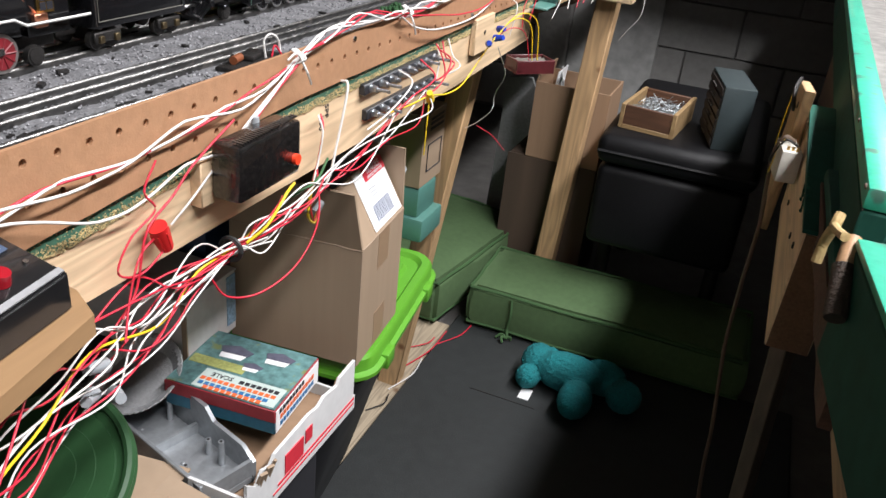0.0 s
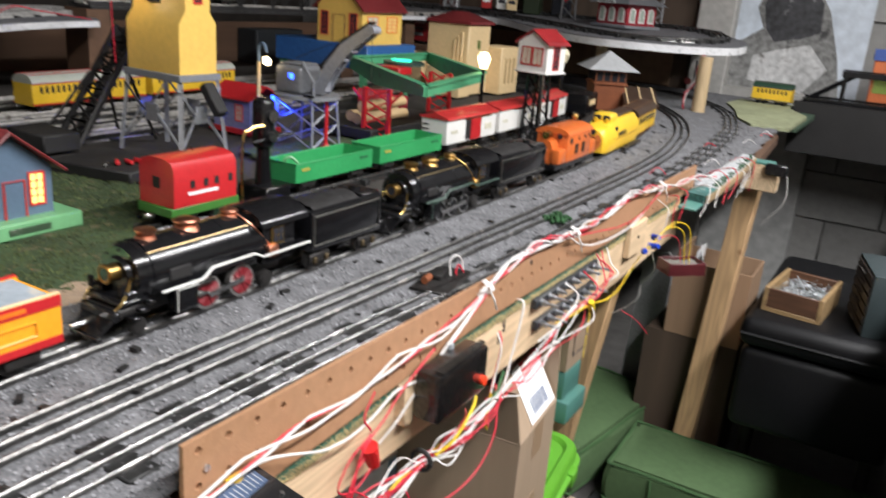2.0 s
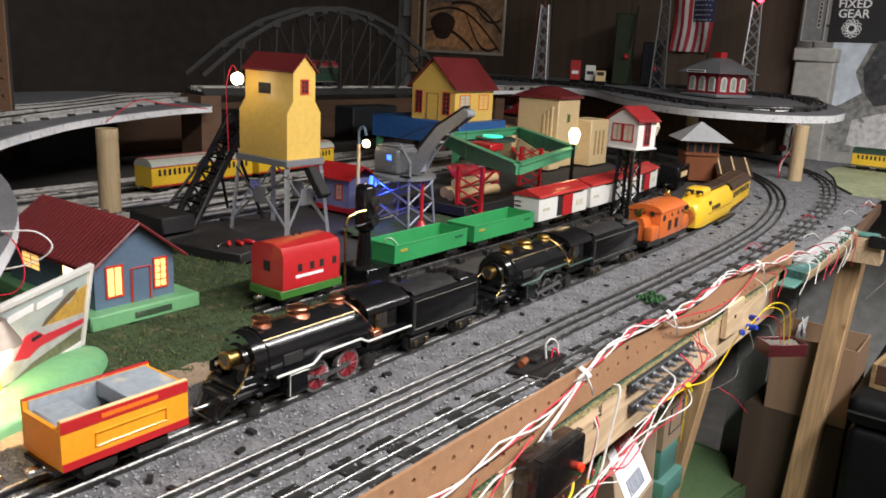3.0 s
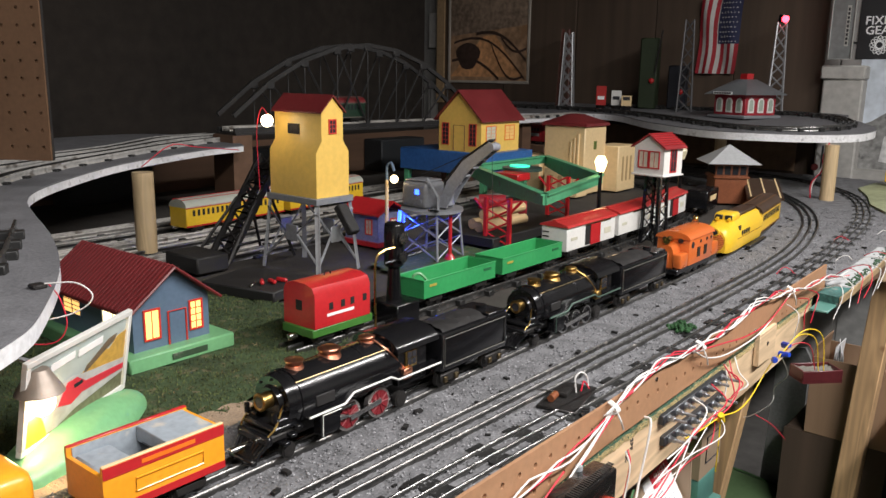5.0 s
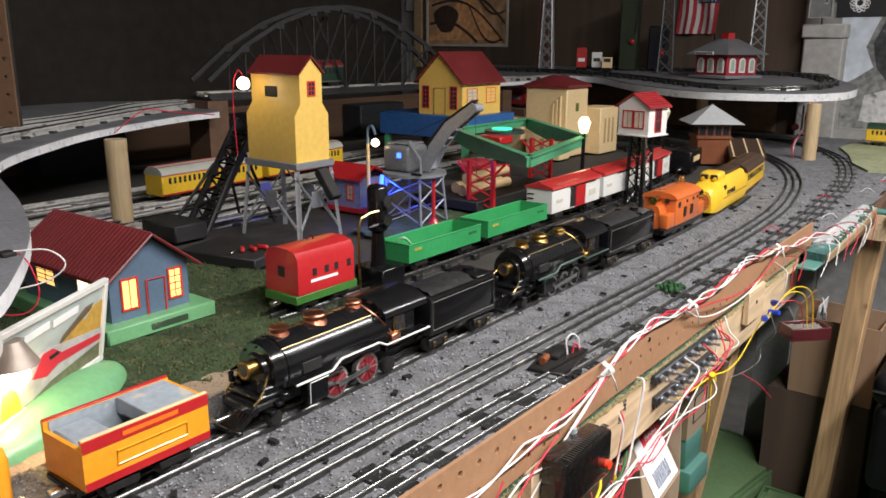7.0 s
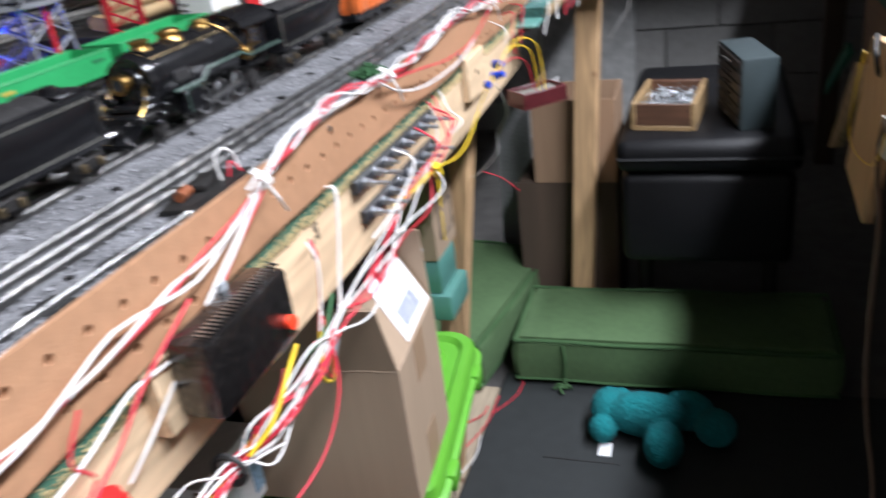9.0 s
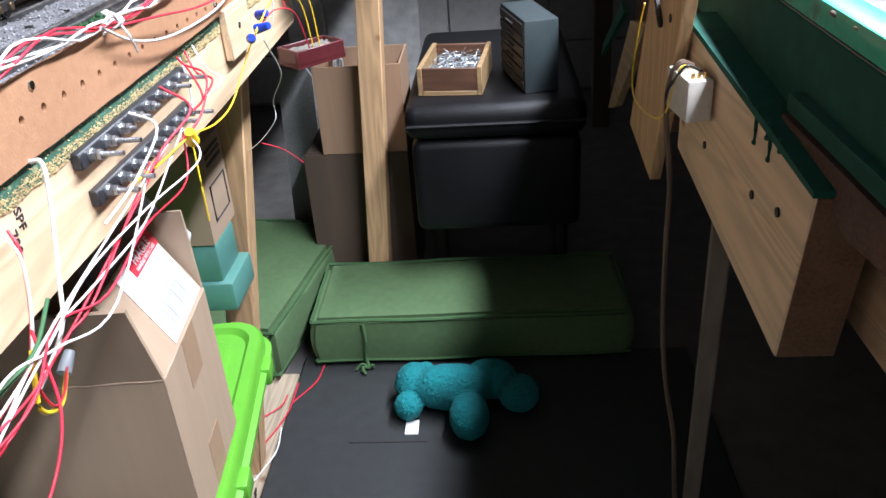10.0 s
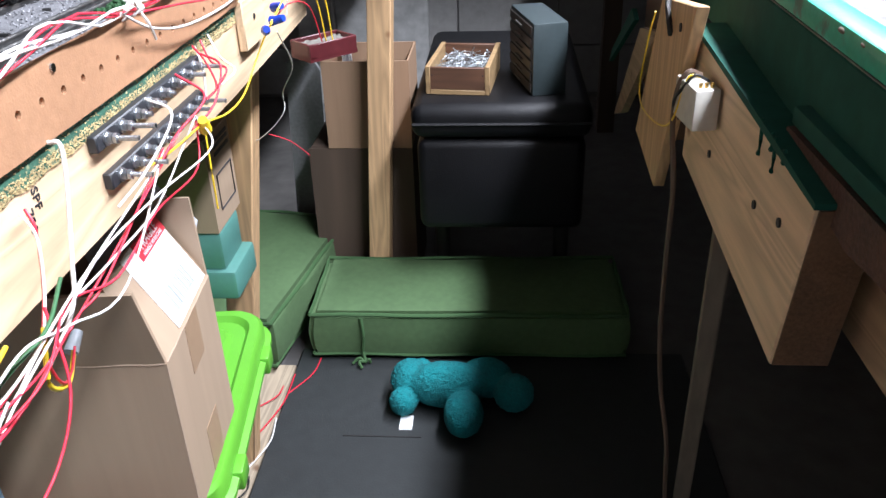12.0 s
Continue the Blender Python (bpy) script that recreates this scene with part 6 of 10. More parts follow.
prism(rf, [(0.033 * math.cos(a), 0.069 + 0.013 * math.sin(a)) for a in [math.pi * k / 12 for k in range(13)]], "y", 0.033, 0.159)
part("roof", rf, ENGINE_ORANGE, oe)
for yw, zw, rw in ((0.052, 0.058, 0.006), (0.090, 0.060, 0.0032), (0.122, 0.060, 0.0032), (0.144, 0.060, 0.0032)):
    part("window", cyl(B(), (0.0308, yw, zw), (0.0322, yw, zw), rw, n=14), BLACK_MATT, oe)
for yw in (0.076, 0.110):
    part("vent_plate", bx(B(), 0.0308, yw, 0.032, 0.0322, yw + 0.013, 0.050), mat("dark_louvre", (0.030, 0.028, 0.022), 0.5, 0.5), oe)
for xw in (-0.015, 0.015):
    part("window", cyl(B(), (xw, 0.0328, 0.066), (xw, 0.0366, 0.066), 0.0045, n=14), BLACK_MATT, oe)
part("headlamp", cyl(B(), (0, 0.004, 0.069), (0, 0.020, 0.069), 0.0068, n=16), BRASS, oe)
bell = B()
for s in (-1, 1):
    sweep(bell, [(s * 0.006, 0.140, 0.082), (s * 0.003, 0.140, 0.098)], 0.001, 5)
ball(bell, (0, 0.140, 0.091), 0.005, n=12)
part("bell", bell, BRASS, oe)
part("frame", bx(B(), -0.027, -0.004, 0.010, 0.027, 0.194, 0.0198, 0.001), BLACK, oe)
trucks(oe, 0.19, inset=0.05)
for s in (-1, 1):
    wheel(oe, s * 0.02, 0.095, 0.014, 0.014, IRON, BLACK)

# yellow streamliner
ys = thing("streamliner_engine", (-0.231, 1.205, RAIL_Z - 0.002), 4, label="yellow tin model streamliner with a rounded nose grille", category="model locomotive", group="model locomotives")
sh = B()
prof = [(-0.030, 0.008), (0.030, 0.008), (0.033, 0.020), (0.031, 0.050), (0.022, 0.068), (0.0, 0.075), (-0.022, 0.068), (-0.031, 0.050), (-0.033, 0.020)]
rings = []
for yv, sc_, tall in ((0.0, 0.66, 0.70), (0.004, 0.80, 0.76), (0.012, 0.91, 0.81), (0.026, 0.98, 0.85), (0.046, 1.0, 0.88), (0.058, 1.0, 1.0), (0.245, 1.0, 1.0)):
    rings.append([sh.verts.new((x * sc_, yv, 0.008 + (z - 0.008) * tall)) for x, z in prof])
for a, b in zip(rings, rings[1:]):
    for k in range(9):
        sh.faces.new((a[k], a[(k + 1) % 9], b[(k + 1) % 9], b[k]))
sh.faces.new(rings[0]), sh.faces.new(rings[-1][::-1])
part("body", sh, YELLOW, ys, angle=35)
GRILLE = mat("orange_red_grille", (0.30, 0.06, 0.02), 0.35, var=0.15, scale=60)
part("grille_plate", prism(B(), [(0.0185 * math.cos(u), 0.029 + 0.0195 * math.sin(u)) for u in [2 * math.pi * k / 22 for k in range(22)]], "y", -0.0012, 0.0020), GRILLE, ys, "oval orange nose grille")
for k in range(9):
    zg = 0.0130 + 0.0040 * k
    wg = 0.0178 * math.sqrt(max(0.05, 1 - ((zg - 0.029) / 0.0195) ** 2))
    part("grille_bar", sweep(B(), [(-wg, -0.0010, zg), (-wg * 0.4, -0.0026, zg), (wg * 0.4, -0.0026, zg), (wg, -0.0010, zg)], 0.0011, 5), mat("bright_grille_rib", (0.72, 0.22, 0.05), 0.35), ys)
lamp_ = part("headlamp", cyl(B(), (0, -0.004, 0.0500), (0, 0.012, 0.0510), 0.0078, 0.0086, 18), YELLOW, ys)
part("lens", cyl(B(), (0, -0.0048, 0.0500), (0, -0.0038, 0.0500), 0.0055, n=16), DARK_GLASS, lamp_)
brow = B()
bx(brow, -0.0215, 0.050, 0.058, 0.0215, 0.100, 0.0835, 0.008, 3)
part("cab_hood", brow, YELLOW, ys, angle=50)
for s in (-1, 1):
    part("horn", cyl(B(), (s * 0.012, 0.044, 0.0705), (s * 0.012, 0.060, 0.0735), 0.0036, 0.0024, 10), YELLOW, ys)
    part("side_line", sweep(B(), [(s * 0.0326, 0.050, 0.032), (s * 0.0326, 0.244, 0.032)], 0.0008, 4), BROWN, ys)
part("roof_panel", bx(B(), -0.018, 0.101, 0.0690, 0.016, 0.244, 0.0775, 0.002), mat("brown_roof", (0.042, 0.022, 0.012), 0.42, var=0.25), ys, "dark brown roof panel")
for xw in (-0.013, 0.013):
    part("windscreen", bx(B(), xw * 0.75 - 0.0075, 0.0488, 0.0695, xw * 0.75 + 0.0075, 0.0520, 0.0790, 0.001), BLACK_MATT, ys)
for yw in (0.085, 0.102, 0.119, 0.136):
    part("window", cyl(B(), (0.0300, yw, 0.040), (0.0330, yw, 0.040), 0.0055, n=12), BLACK_MATT, ys)
part("side_window", bx(B(), 0.0285, 0.060, 0.048, 0.0312, 0.075, 0.057), BLACK_MATT, ys)
part("skirt_step", bx(B(), 0.032, 0.12, 0.002, 0.042, 0.26, 0.007, 0.001), IRON, ys)
trucks(ys, 0.245, inset=0.06)


def coach(at, rz, length, body, roof, label, stripe, group="passenger cars", name="passenger_car"):
    t = thing(name, at, rz, label=label, category="model train car", group=group)
    part("body", bx(B(), -0.030, 0, 0.012, 0.030, length, 0.060, 0.002), body, t)
    rf = B()
    prism(rf, [(0.031 * math.cos(a), 0.058 + 0.019 * math.sin(a)) for a in [math.pi * k / 12 for k in range(13)]], "y", 0.0, length)
    part("roof", rf, roof, t)
    k = 0
    y = 0.018
    while y < length - 0.022:
        part("window", bx(B(), 0.0296, y, 0.038, 0.0308, y + 0.0062, 0.052), DARK_GLASS, t)
        y += 0.0135
    for s in (-1, 1):
        part("stripe", bx(B(), s * 0.0302 - 0.0006, 0, 0.056, s * 0.0302 + 0.0006, length, 0.0595), stripe, t)
        part("stripe", bx(B(), s * 0.0302 - 0.0006, 0, 0.0135, s * 0.0302 + 0.0006, length, 0.017), stripe, t)
    for xs_ in (-0.016, 0.0, 0.016):
        part("roof_rib", sweep(B(), [(xs_, 0.0, 0.0765 - abs(xs_) * 0.10), (xs_, length, 0.0765 - abs(xs_) * 0.10)], 0.0008, 4), stripe, t)
    trucks(t, length)
    return t


BROWN_ROOF = mat("brown_roof", (0.042, 0.022, 0.012), 0.42, var=0.25)
coach((-0.250, 1.460, RAIL_Z - 0.002), 7, 0.235, YELLOW, BROWN_ROOF, "yellow tin passenger car with a dark ribbed roof", mat("brown_line", (0.16, 0.07, 0.02), 0.5))
GREY_ROOF = mat("pale_grey_roof", (0.42, 0.44, 0.38), 0.35, var=0.15)
coach((-1.245, 0.615, RAIL_Z - 0.004), 4, 0.30, YELLOW, GREY_ROOF, "yellow tin passenger car with grey roof and red stripes", RED)
coach((-1.268, 0.935, RAIL_Z - 0.004), 6, 0.30, YELLOW, GREY_ROOF, "yellow tin passenger car with grey roof and red stripes", RED)
coach((-1.20, 1.60, 1.010), 22, 0.22, RED, RED_ROOF, "red tin passenger car behind the yellow house", WHITE)

# ---- buildings and accessories ----


def framed_window(parent, axis, c, w, h, glass, frame, out, bars=2, name="window"):
    """A window flat on a wall whose normal runs along axis; out: the side it faces."""
    def box(a0, a1, z0, z1, d0, d1):
        if axis == "x":
            return bx(B(), min(c[0] + out * d0, c[0] + out * d1), c[1] + a0, c[2] + z0, max(c[0] + out * d0, c[0] + out * d1), c[1] + a1, c[2] + z1)
        return bx(B(), c[0] + a0, min(c[1] + out * d0, c[1] + out * d1), c[2] + z0, c[0] + a1, max(c[1] + out * d0, c[1] + out * d1), c[2] + z1)
    win = part(name, box(-w / 2, w / 2, -h / 2, h / 2, -0.001, 0.0006), glass, parent)
    t = 0.0024
    for a in ((-w / 2 - t, -w / 2, -h / 2 - t, h / 2 + t), (w / 2, w / 2 + t, -h / 2 - t, h / 2 + t), (-w / 2, w / 2, h / 2, h / 2 + t), (-w / 2, w / 2, -h / 2 - t, -h / 2)):
        part("frame", box(*a, 0, 0.0018), frame, win)
    for k in range(1, bars + 1):
        z = -h / 2 + h * k / (bars + 1)
        part("glazing_bar", box(-w / 2, w / 2, z - 0.0005, z + 0.0005, 0, 0.0012), frame, win)
    part("glazing_bar", box(-0.0005, 0.0005, -h / 2, h / 2, 0, 0.0013), frame, win)
    return win


def gable_roof(x0, x1, y0, y1, eave, ridge, along, over=0.008, th=0.004):
    """Two slabs that meet at a ridge along x or y."""
    bm = B()
    if along == "x":
        m = (y0 + y1) / 2
        s = (ridge - eave) / (m - y0)
        for a in (y0 - over, y1 + over):
            e = eave - over * s
            q = [(a, e), (m, ridge), (m, ridge + th), (a, e + th)]
            prism(bm, q, "x", x0 - over, x1 + over)
    else:
        m = (x0 + x1) / 2
        s = (ridge - eave) / (m - x0)
        for a in (x0 - over, x1 + over):
            e = eave - over * s
            q = [(a, e), (m, ridge), (m, ridge + th), (a, e + th)]
            prism(bm, q, "y", y0 - over, y1 + over)
    return bm


def gable_walls(x0, x1, y0, y1, z0, eave, ridge, along):
    bm = B()
    if along == "x":
        prism(bm, [(y0, z0), (y1, z0), (y1, eave), ((y0 + y1) / 2, ridge), (y0, eave)], "x", x0, x1)
    else:
        prism(bm, [(x0, z0), (x1, z0), (x1, eave), ((x0 + x1) / 2, ridge), (x0, eave)], "y", y0, y1)
    return bm


# blue-grey house on a green base
hs = thing("toy_house", (-0.545, 0.156, GROUND), 0, label="blue-grey tin house with a ribbed dark red roof and lit windows", category="model building", group="model buildings")
part("base", bx(B(), -0.235, -0.080, 0, 0.020, 0.074, 0.020, 0.002), GREEN_PALE, hs, "pale green base plate")
part("shell", gable_walls(-0.21, 0.0, -0.062, 0.048, 0.020, 0.078, 0.120, "x"), BLUE_GREY, hs)
part("roof", gable_roof(-0.21, 0.0, -0.062, 0.048, 0.079, 0.121, "x", 0.012), RED_ROOF, hs, "ribbed dark red roof")
for k in range(27):
    xr = -0.218 + k * 0.0086
    for s in (-1, 1):
        m0, e0 = -0.007, -0.007 + s * 0.066
        part("roof_rib", sweep(B(), [(xr, m0, 0.1255), (xr, e0, 0.0750)], 0.0013, 5), RED_ROOF, hs)
part("verge", sweep(B(), [(0.0125, -0.074, 0.072), (0.0125, -0.007, 0.123), (0.0125, 0.060, 0.072)], 0.0022, 6), RED_ROOF, hs)
framed_window(hs, "x", (0.0, -0.036, 0.052), 0.019, 0.036, GLASS_WARM, RED_TRIM, 1, 0)
framed_window(hs, "x", (0.0, 0.028, 0.052), 0.016, 0.036, GLASS_WARM, RED_TRIM, 1, 3)
part("door", bx(B(), 0.0, -0.011, 0.020, 0.0012, 0.011, 0.062), BLUE_GREY, hs)
part("door_frame", sweep(B(), [(0.001, -0.013, 0.020), (0.001, -0.013, 0.064), (0.001, 0.013, 0.064), (0.001, 0.013, 0.020)], 0.0013, 5), RED_TRIM, hs)
framed_window(hs, "y", (-0.045, -0.062, 0.056), 0.050, 0.026, glow("bright_window", (1.0, 0.78, 0.42), 3.2), BLUE_GREY, -1, 0)
framed_window(hs, "y", (-0.150, -0.062, 0.056), 0.045, 0.024, GLASS_WARM, BLUE_GREY, -1, 3)
part("name_plate", bx(B(), 0.0202, -0.022, 0.006, 0.0214, 0.030, 0.014, 0.0004), mat("worn_plate", (0.07, 0.12, 0.07), 0.4, 0.4, wear=(0.25, 0.25, 0.2)), hs)

# billboard on a green mound
bb = thing("billboard", (-0.403, -0.054, GROUND), 120, label="white-framed railway billboard on a rounded green mound", category="billboard")
md = B()
bmesh.ops.create_uvsphere(md, u_segments=28, v_segments=14, radius=1.0, matrix=Matrix.Diagonal((0.118, 0.040, 0.032, 1)))
for v in md.verts:
    v.co.z = max(0.0, v.co.z)
    v.co.x *= 1.0
part("mound", md, GREEN_PALE, bb, "glossy pale green mound", angle=80)
m_b = pose(0, 0.0, 0.024, 10, 0, 0) @ Matrix.Scale(0.98, 4)
for a in ((-0.088, -0.004, 0, 0.088, 0.002, 0.006), (-0.088, -0.004, 0.088, 0.088, 0.002, 0.094), (-0.088, -0.004, 0.006, -0.082, 0.002, 0.088), (0.082, -0.004, 0.006, 0.088, 0.002, 0.088)):
    part("frame", bx(B(), *a, 0.0006, m=m_b), WHITE, bb)
part("picture", bx(B(), -0.082, -0.0005, 0.006, 0.082, 0.001, 0.088, m=m_b), mat("billboard_sky", (0.42, 0.48, 0.46), 0.5, var=0.15, scale=14), bb, "printed poster of a train")


def flat_shape(parent, name, pts, y, m, material, th=0.0006):
    bm = B()
    prism(bm, pts, "y", y - th, y)
    bmesh.ops.transform(bm, matrix=m, verts=bm.verts[:])
    return part(name, bm, material, parent)


flat_shape(bb, "print_hill", [(-0.010, 0.046), (0.082, 0.040), (0.082, 0.072), (0.066, 0.070), (0.052, 0.060), (0.036, 0.064), (0.020, 0.054)], -0.0008, m_b, mat("print_ochre", (0.50, 0.30, 0.06), 0.5, var=0.35, scale=40))
flat_shape(bb, "print_bridge", [(0.004, 0.047), (0.060, 0.068), (0.064, 0.074), (0.050, 0.073), (0.012, 0.056)], -0.0012, m_b, mat("print_umber", (0.15, 0.11, 0.07), 0.5, var=0.4, scale=60))
flat_shape(bb, "print_rock", [(-0.060, 0.006), (0.082, 0.006), (0.082, 0.024), (0.010, 0.020), (-0.050, 0.012)], -0.0010, m_b, mat("print_olive", (0.16, 0.16, 0.09), 0.5, var=0.5, scale=50))
flat_shape(bb, "print_train", [(-0.062, 0.008), (-0.050, 0.036), (-0.036, 0.050), (-0.016, 0.054), (0.004, 0.050), (0.080, 0.040), (0.080, 0.024), (-0.006, 0.016), (-0.034, 0.008)], -0.0018, m_b, mat("print_silver", (0.46, 0.46, 0.45), 0.5, var=0.25, scale=30))
flat_shape(bb, "print_red_band", [(-0.036, 0.030), (-0.022, 0.050), (-0.006, 0.050), (0.010, 0.040), (0.080, 0.034), (0.080, 0.028), (0.004, 0.030), (-0.014, 0.024)], -0.0024, m_b, RED_PRINT)
flat_shape(bb, "print_window", [(-0.012, 0.044), (0.002, 0.0445), (0.004, 0.041), (-0.010, 0.040)], -0.0030, m_b, DARK_GLASS)
flat_shape(bb, "print_yellow", [(-0.082, 0.006), (-0.050, 0.006), (-0.056, 0.022), (-0.066, 0.036), (-0.082, 0.040)], -0.0024, m_b, YELLOW)
for xa, xb in ((-0.050, -0.012), (-0.006, 0.036)):
    flat_shape(bb, "print_name_bar", [(xa, 0.071), (xb, 0.073), (xb, 0.0805), (xa, 0.0785)], -0.0015, m_b, PAPER)
sp = thing("spot_lamp", (-0.354, -0.106, GROUND + 0.032), label="small metal shaded lamp lighting the billboard", category="model lamp")
part("stem", sweep(B(), smooth_path([(-0.028, -0.06, -0.031), (-0.028, -0.06, 0.07), (-0.016, -0.03, 0.088), (0.0, 0.0, 0.078)]), 0.002, 6), GREY_PAINT, sp)
part("shade", cyl(B(), (0, 0, 0.050), (0, 0, 0.072), 0.0215, 0.009, 24), mat("worn_shade", (0.30, 0.25, 0.21), 0.45, 0.4), sp)
part("bulb", ball(B(), (0.0, 0.0, 0.040), 0.0125), BULB, sp)

# coal tower
ct = thing("coal_tower", (-0.795, 0.6105, GROUND), 0, label="cream yellow tin coal tower with red roof on grey legs", category="model building", group="model buildings")
wl, wu, dl = 0.0405, 0.0265, 0.064
body = B()
prism(body, [(-wl, 0.144), (wl, 0.144), (wl, 0.226), (wu, 0.246), (wu, 0.298), (0.0, 0.324), (-wu, 0.298), (-wu, 0.246), (-wl, 0.226)], "x", -dl, dl)
part("bunker", body, YELLOW_TOWER, ct)
part("roof", gable_roof(-dl, dl, -wu, wu, 0.300, 0.326, "x", 0.0045, 0.003), RED_ROOF, ct)
framed_window(ct, "x", (dl, 0.0, 0.272), 0.014, 0.022, DARK_GLASS, RED_TRIM, 1, 2)
framed_window(ct, "y", (-0.01, -wu, 0.266), 0.026, 0.014, BLACK_MATT, BLACK_MATT, -1, 1)
part("deck", bx(B(), -dl - 0.006, -wl - 0.006, 0.132, dl + 0.006, wl + 0.006, 0.1438, 0.001), GREY_PAINT, ct)
for sx in (-1, 1):
    for sy in (-1, 1):
        part("leg", sweep(B(), [(sx * (dl + 0.012), sy * (wl + 0.010), 0), (sx * dl, sy * wl, 0.132)], 0, square=[(-0.0045, -0.0012), (0.0045, -0.0012), (0.0045, 0.004), (0.003, 0.004), (0.003, 0.0), (-0.0045, 0.0)]), SILVER, ct)
        cx = [(sx * (dl + 0.002), sy * (wl + 0.004), 0.118), (sx * (dl + 0.006), sy * 0.012, 0.074), (sx * (dl + 0.010), sy * (wl + 0.006), 0.022)]
        part("cross_brace", sweep(B(), cx, 0.0026, 5), SILVER, ct)
        cx = [(sx * (dl + 0.002), sy * (wl + 0.006), 0.118), (sx * 0.014, sy * (wl + 0.006), 0.074), (sx * (dl + 0.008), sy * (wl + 0.008), 0.022)]
        part("cross_brace", sweep(B(), cx, 0.0026, 5), SILVER, ct)
for s in (-1, 1):
    part("gusset", bx(B(), s * (dl + 0.006) - 0.001, -0.013, 0.060, s * (dl + 0.006) + 0.001, 0.013, 0.090, 0.0004), SILVER, ct)
    part("gusset", bx(B(), -0.016, s * (wl + 0.006) - 0.001, 0.060, 0.016, s * (wl + 0.006) + 0.001, 0.090, 0.0004), SILVER, ct)
part("coal_chute", bx(B(), -0.008, -0.012, 0, 0.008, 0.012, 0.060, 0.002, m=pose(dl + 0.044, 0.010, 0.080, 0, -38, 0)), BLACK_MATT, ct)
part("bulb", ball(B(), (-dl + 0.022, -wl - 0.022, 0.280), 0.0115), BULB, ct, "glowing bulb")
part("lamp_bracket", sweep(B(), smooth_path([(-dl - 0.01, -wl - 0.018, 0.15), (-dl - 0.006, -wl - 0.024, 0.26), (-dl + 0.01, -wl - 0.024, 0.302), (-dl + 0.022, -wl - 0.021, 0.292)]), 0.0009, 5), W_RED, ct)
cv = thing("conveyor_frame", (-0.955, 0.575, GROUND), 0, label="dark steel lattice conveyor beside the coal tower", category="model accessory")
for sx in (-1, 1):
    for k in range(7):
        f0, f1 = k / 7, (k + 1) / 7
        a_, b_ = Vector((sx * 0.030, -0.055 + 0.130 * f0, 0.19 * f0 + 0.012)), Vector((-sx * 0.030, -0.055 + 0.130 * f1, 0.19 * f1 + 0.012))
        part("strut", sweep(B(), [a_, b_], 0.0026, 5), IRON, cv)
        part("rung", sweep(B(), [(0.030, a_.y, a_.z), (-0.030, a_.y, a_.z)], 0.0020, 5), IRON, cv)
    part("rail_beam", sweep(B(), [(sx * 0.030, -0.060, 0.006), (sx * 0.030, 0.075, 0.202)], 0, square=[(-0.003, -0.006), (0.003, -0.006), (0.003, 0.006), (-0.003, 0.006)]), BLACK_MATT, cv)
    part("upright", sweep(B(), [(sx * 0.055, -0.085, 0), (sx * 0.030, 0.010, 0.120)], 0.0034, 5), IRON, cv)
    part("upright", sweep(B(), [(sx * 0.055, 0.085, 0), (sx * 0.030, 0.035, 0.150)], 0.0034, 5), IRON, cv)
    part("tie_bar", sweep(B(), [(sx * 0.047, -0.055, 0.040), (sx * 0.050, 0.070, 0.045)], 0.0026, 5), IRON, cv)
part("bucket_belt", bx(B(), -0.009, -0.003, 0, 0.009, 0.003, 0.225, 0.002, m=pose(0, -0.050, 0.012, -34.5, 0, 0)), BLACK_MATT, cv)
part("motor_box", bx(B(), -0.045, -0.150, 0, 0.060, -0.080, 0.032, 0.003), BLACK_MATT, cv)
tb_ = thing("relay_tray", (-0.735, 0.455, GROUND), 14, label="low black tray with red clip leads in the yard", category="model accessory")
part("tray", bx(B(), -0.085, -0.075, 0, 0.070, 0.055, 0.018, 0.002), BLACK_MATT, tb_)
for k, (cx_, cy_) in enumerate(((0.020, -0.040), (0.032, -0.028), (0.040, -0.012))):
    part("clip", bx(B(), -0.0035, -0.011, 0, 0.0035, 0.011, 0.007, 0.002, m=pose(cx_, cy_, 0.019, 0, 0, 40 + 25 * k)), RED, tb_, "red insulated clip")
part("clip_jaw", bx(B(), -0.002, -0.010, 0, 0.002, 0.010, 0.004, 0.001, m=pose(0.014, -0.056, 0.019, 0, 0, 20)), STEEL, tb_)

# red-roofed blue shed
bs = thing("toy_shed", (-0.875, 0.865, GROUND), 0, label="small blue tin shed with a red roof", category="model building", group="model buildings")
part("shell", bx(B(), -0.05, -0.035, 0.006, 0.05, 0.045, 0.072), mat("printed_blue_brick", (0.19, 0.21, 0.36), 0.5, var=0.4, scale=60), bs)
part("base", bx(B(), -0.056, -0.042, 0, 0.056, 0.052, 0.010), RED, bs)
part("roof", gable_roof(-0.05, 0.05, -0.035, 0.045, 0.073, 0.094, "x", 0.009), RED, bs)
framed_window(bs, "x", (0.05, 0.012, 0.042), 0.018, 0.03, CURTAIN, RED_TRIM, 1, 2)
framed_window(bs, "y", (0.022, -0.035, 0.042), 0.016, 0.03, CURTAIN, RED_TRIM, -1, 2)

# grey derrick on a lattice tower
dk = thing("derrick_crane", (-0.688, 0.845, GROUND), 0, label="grey toy derrick crane on a lattice tower with blue light", category="model accessory")
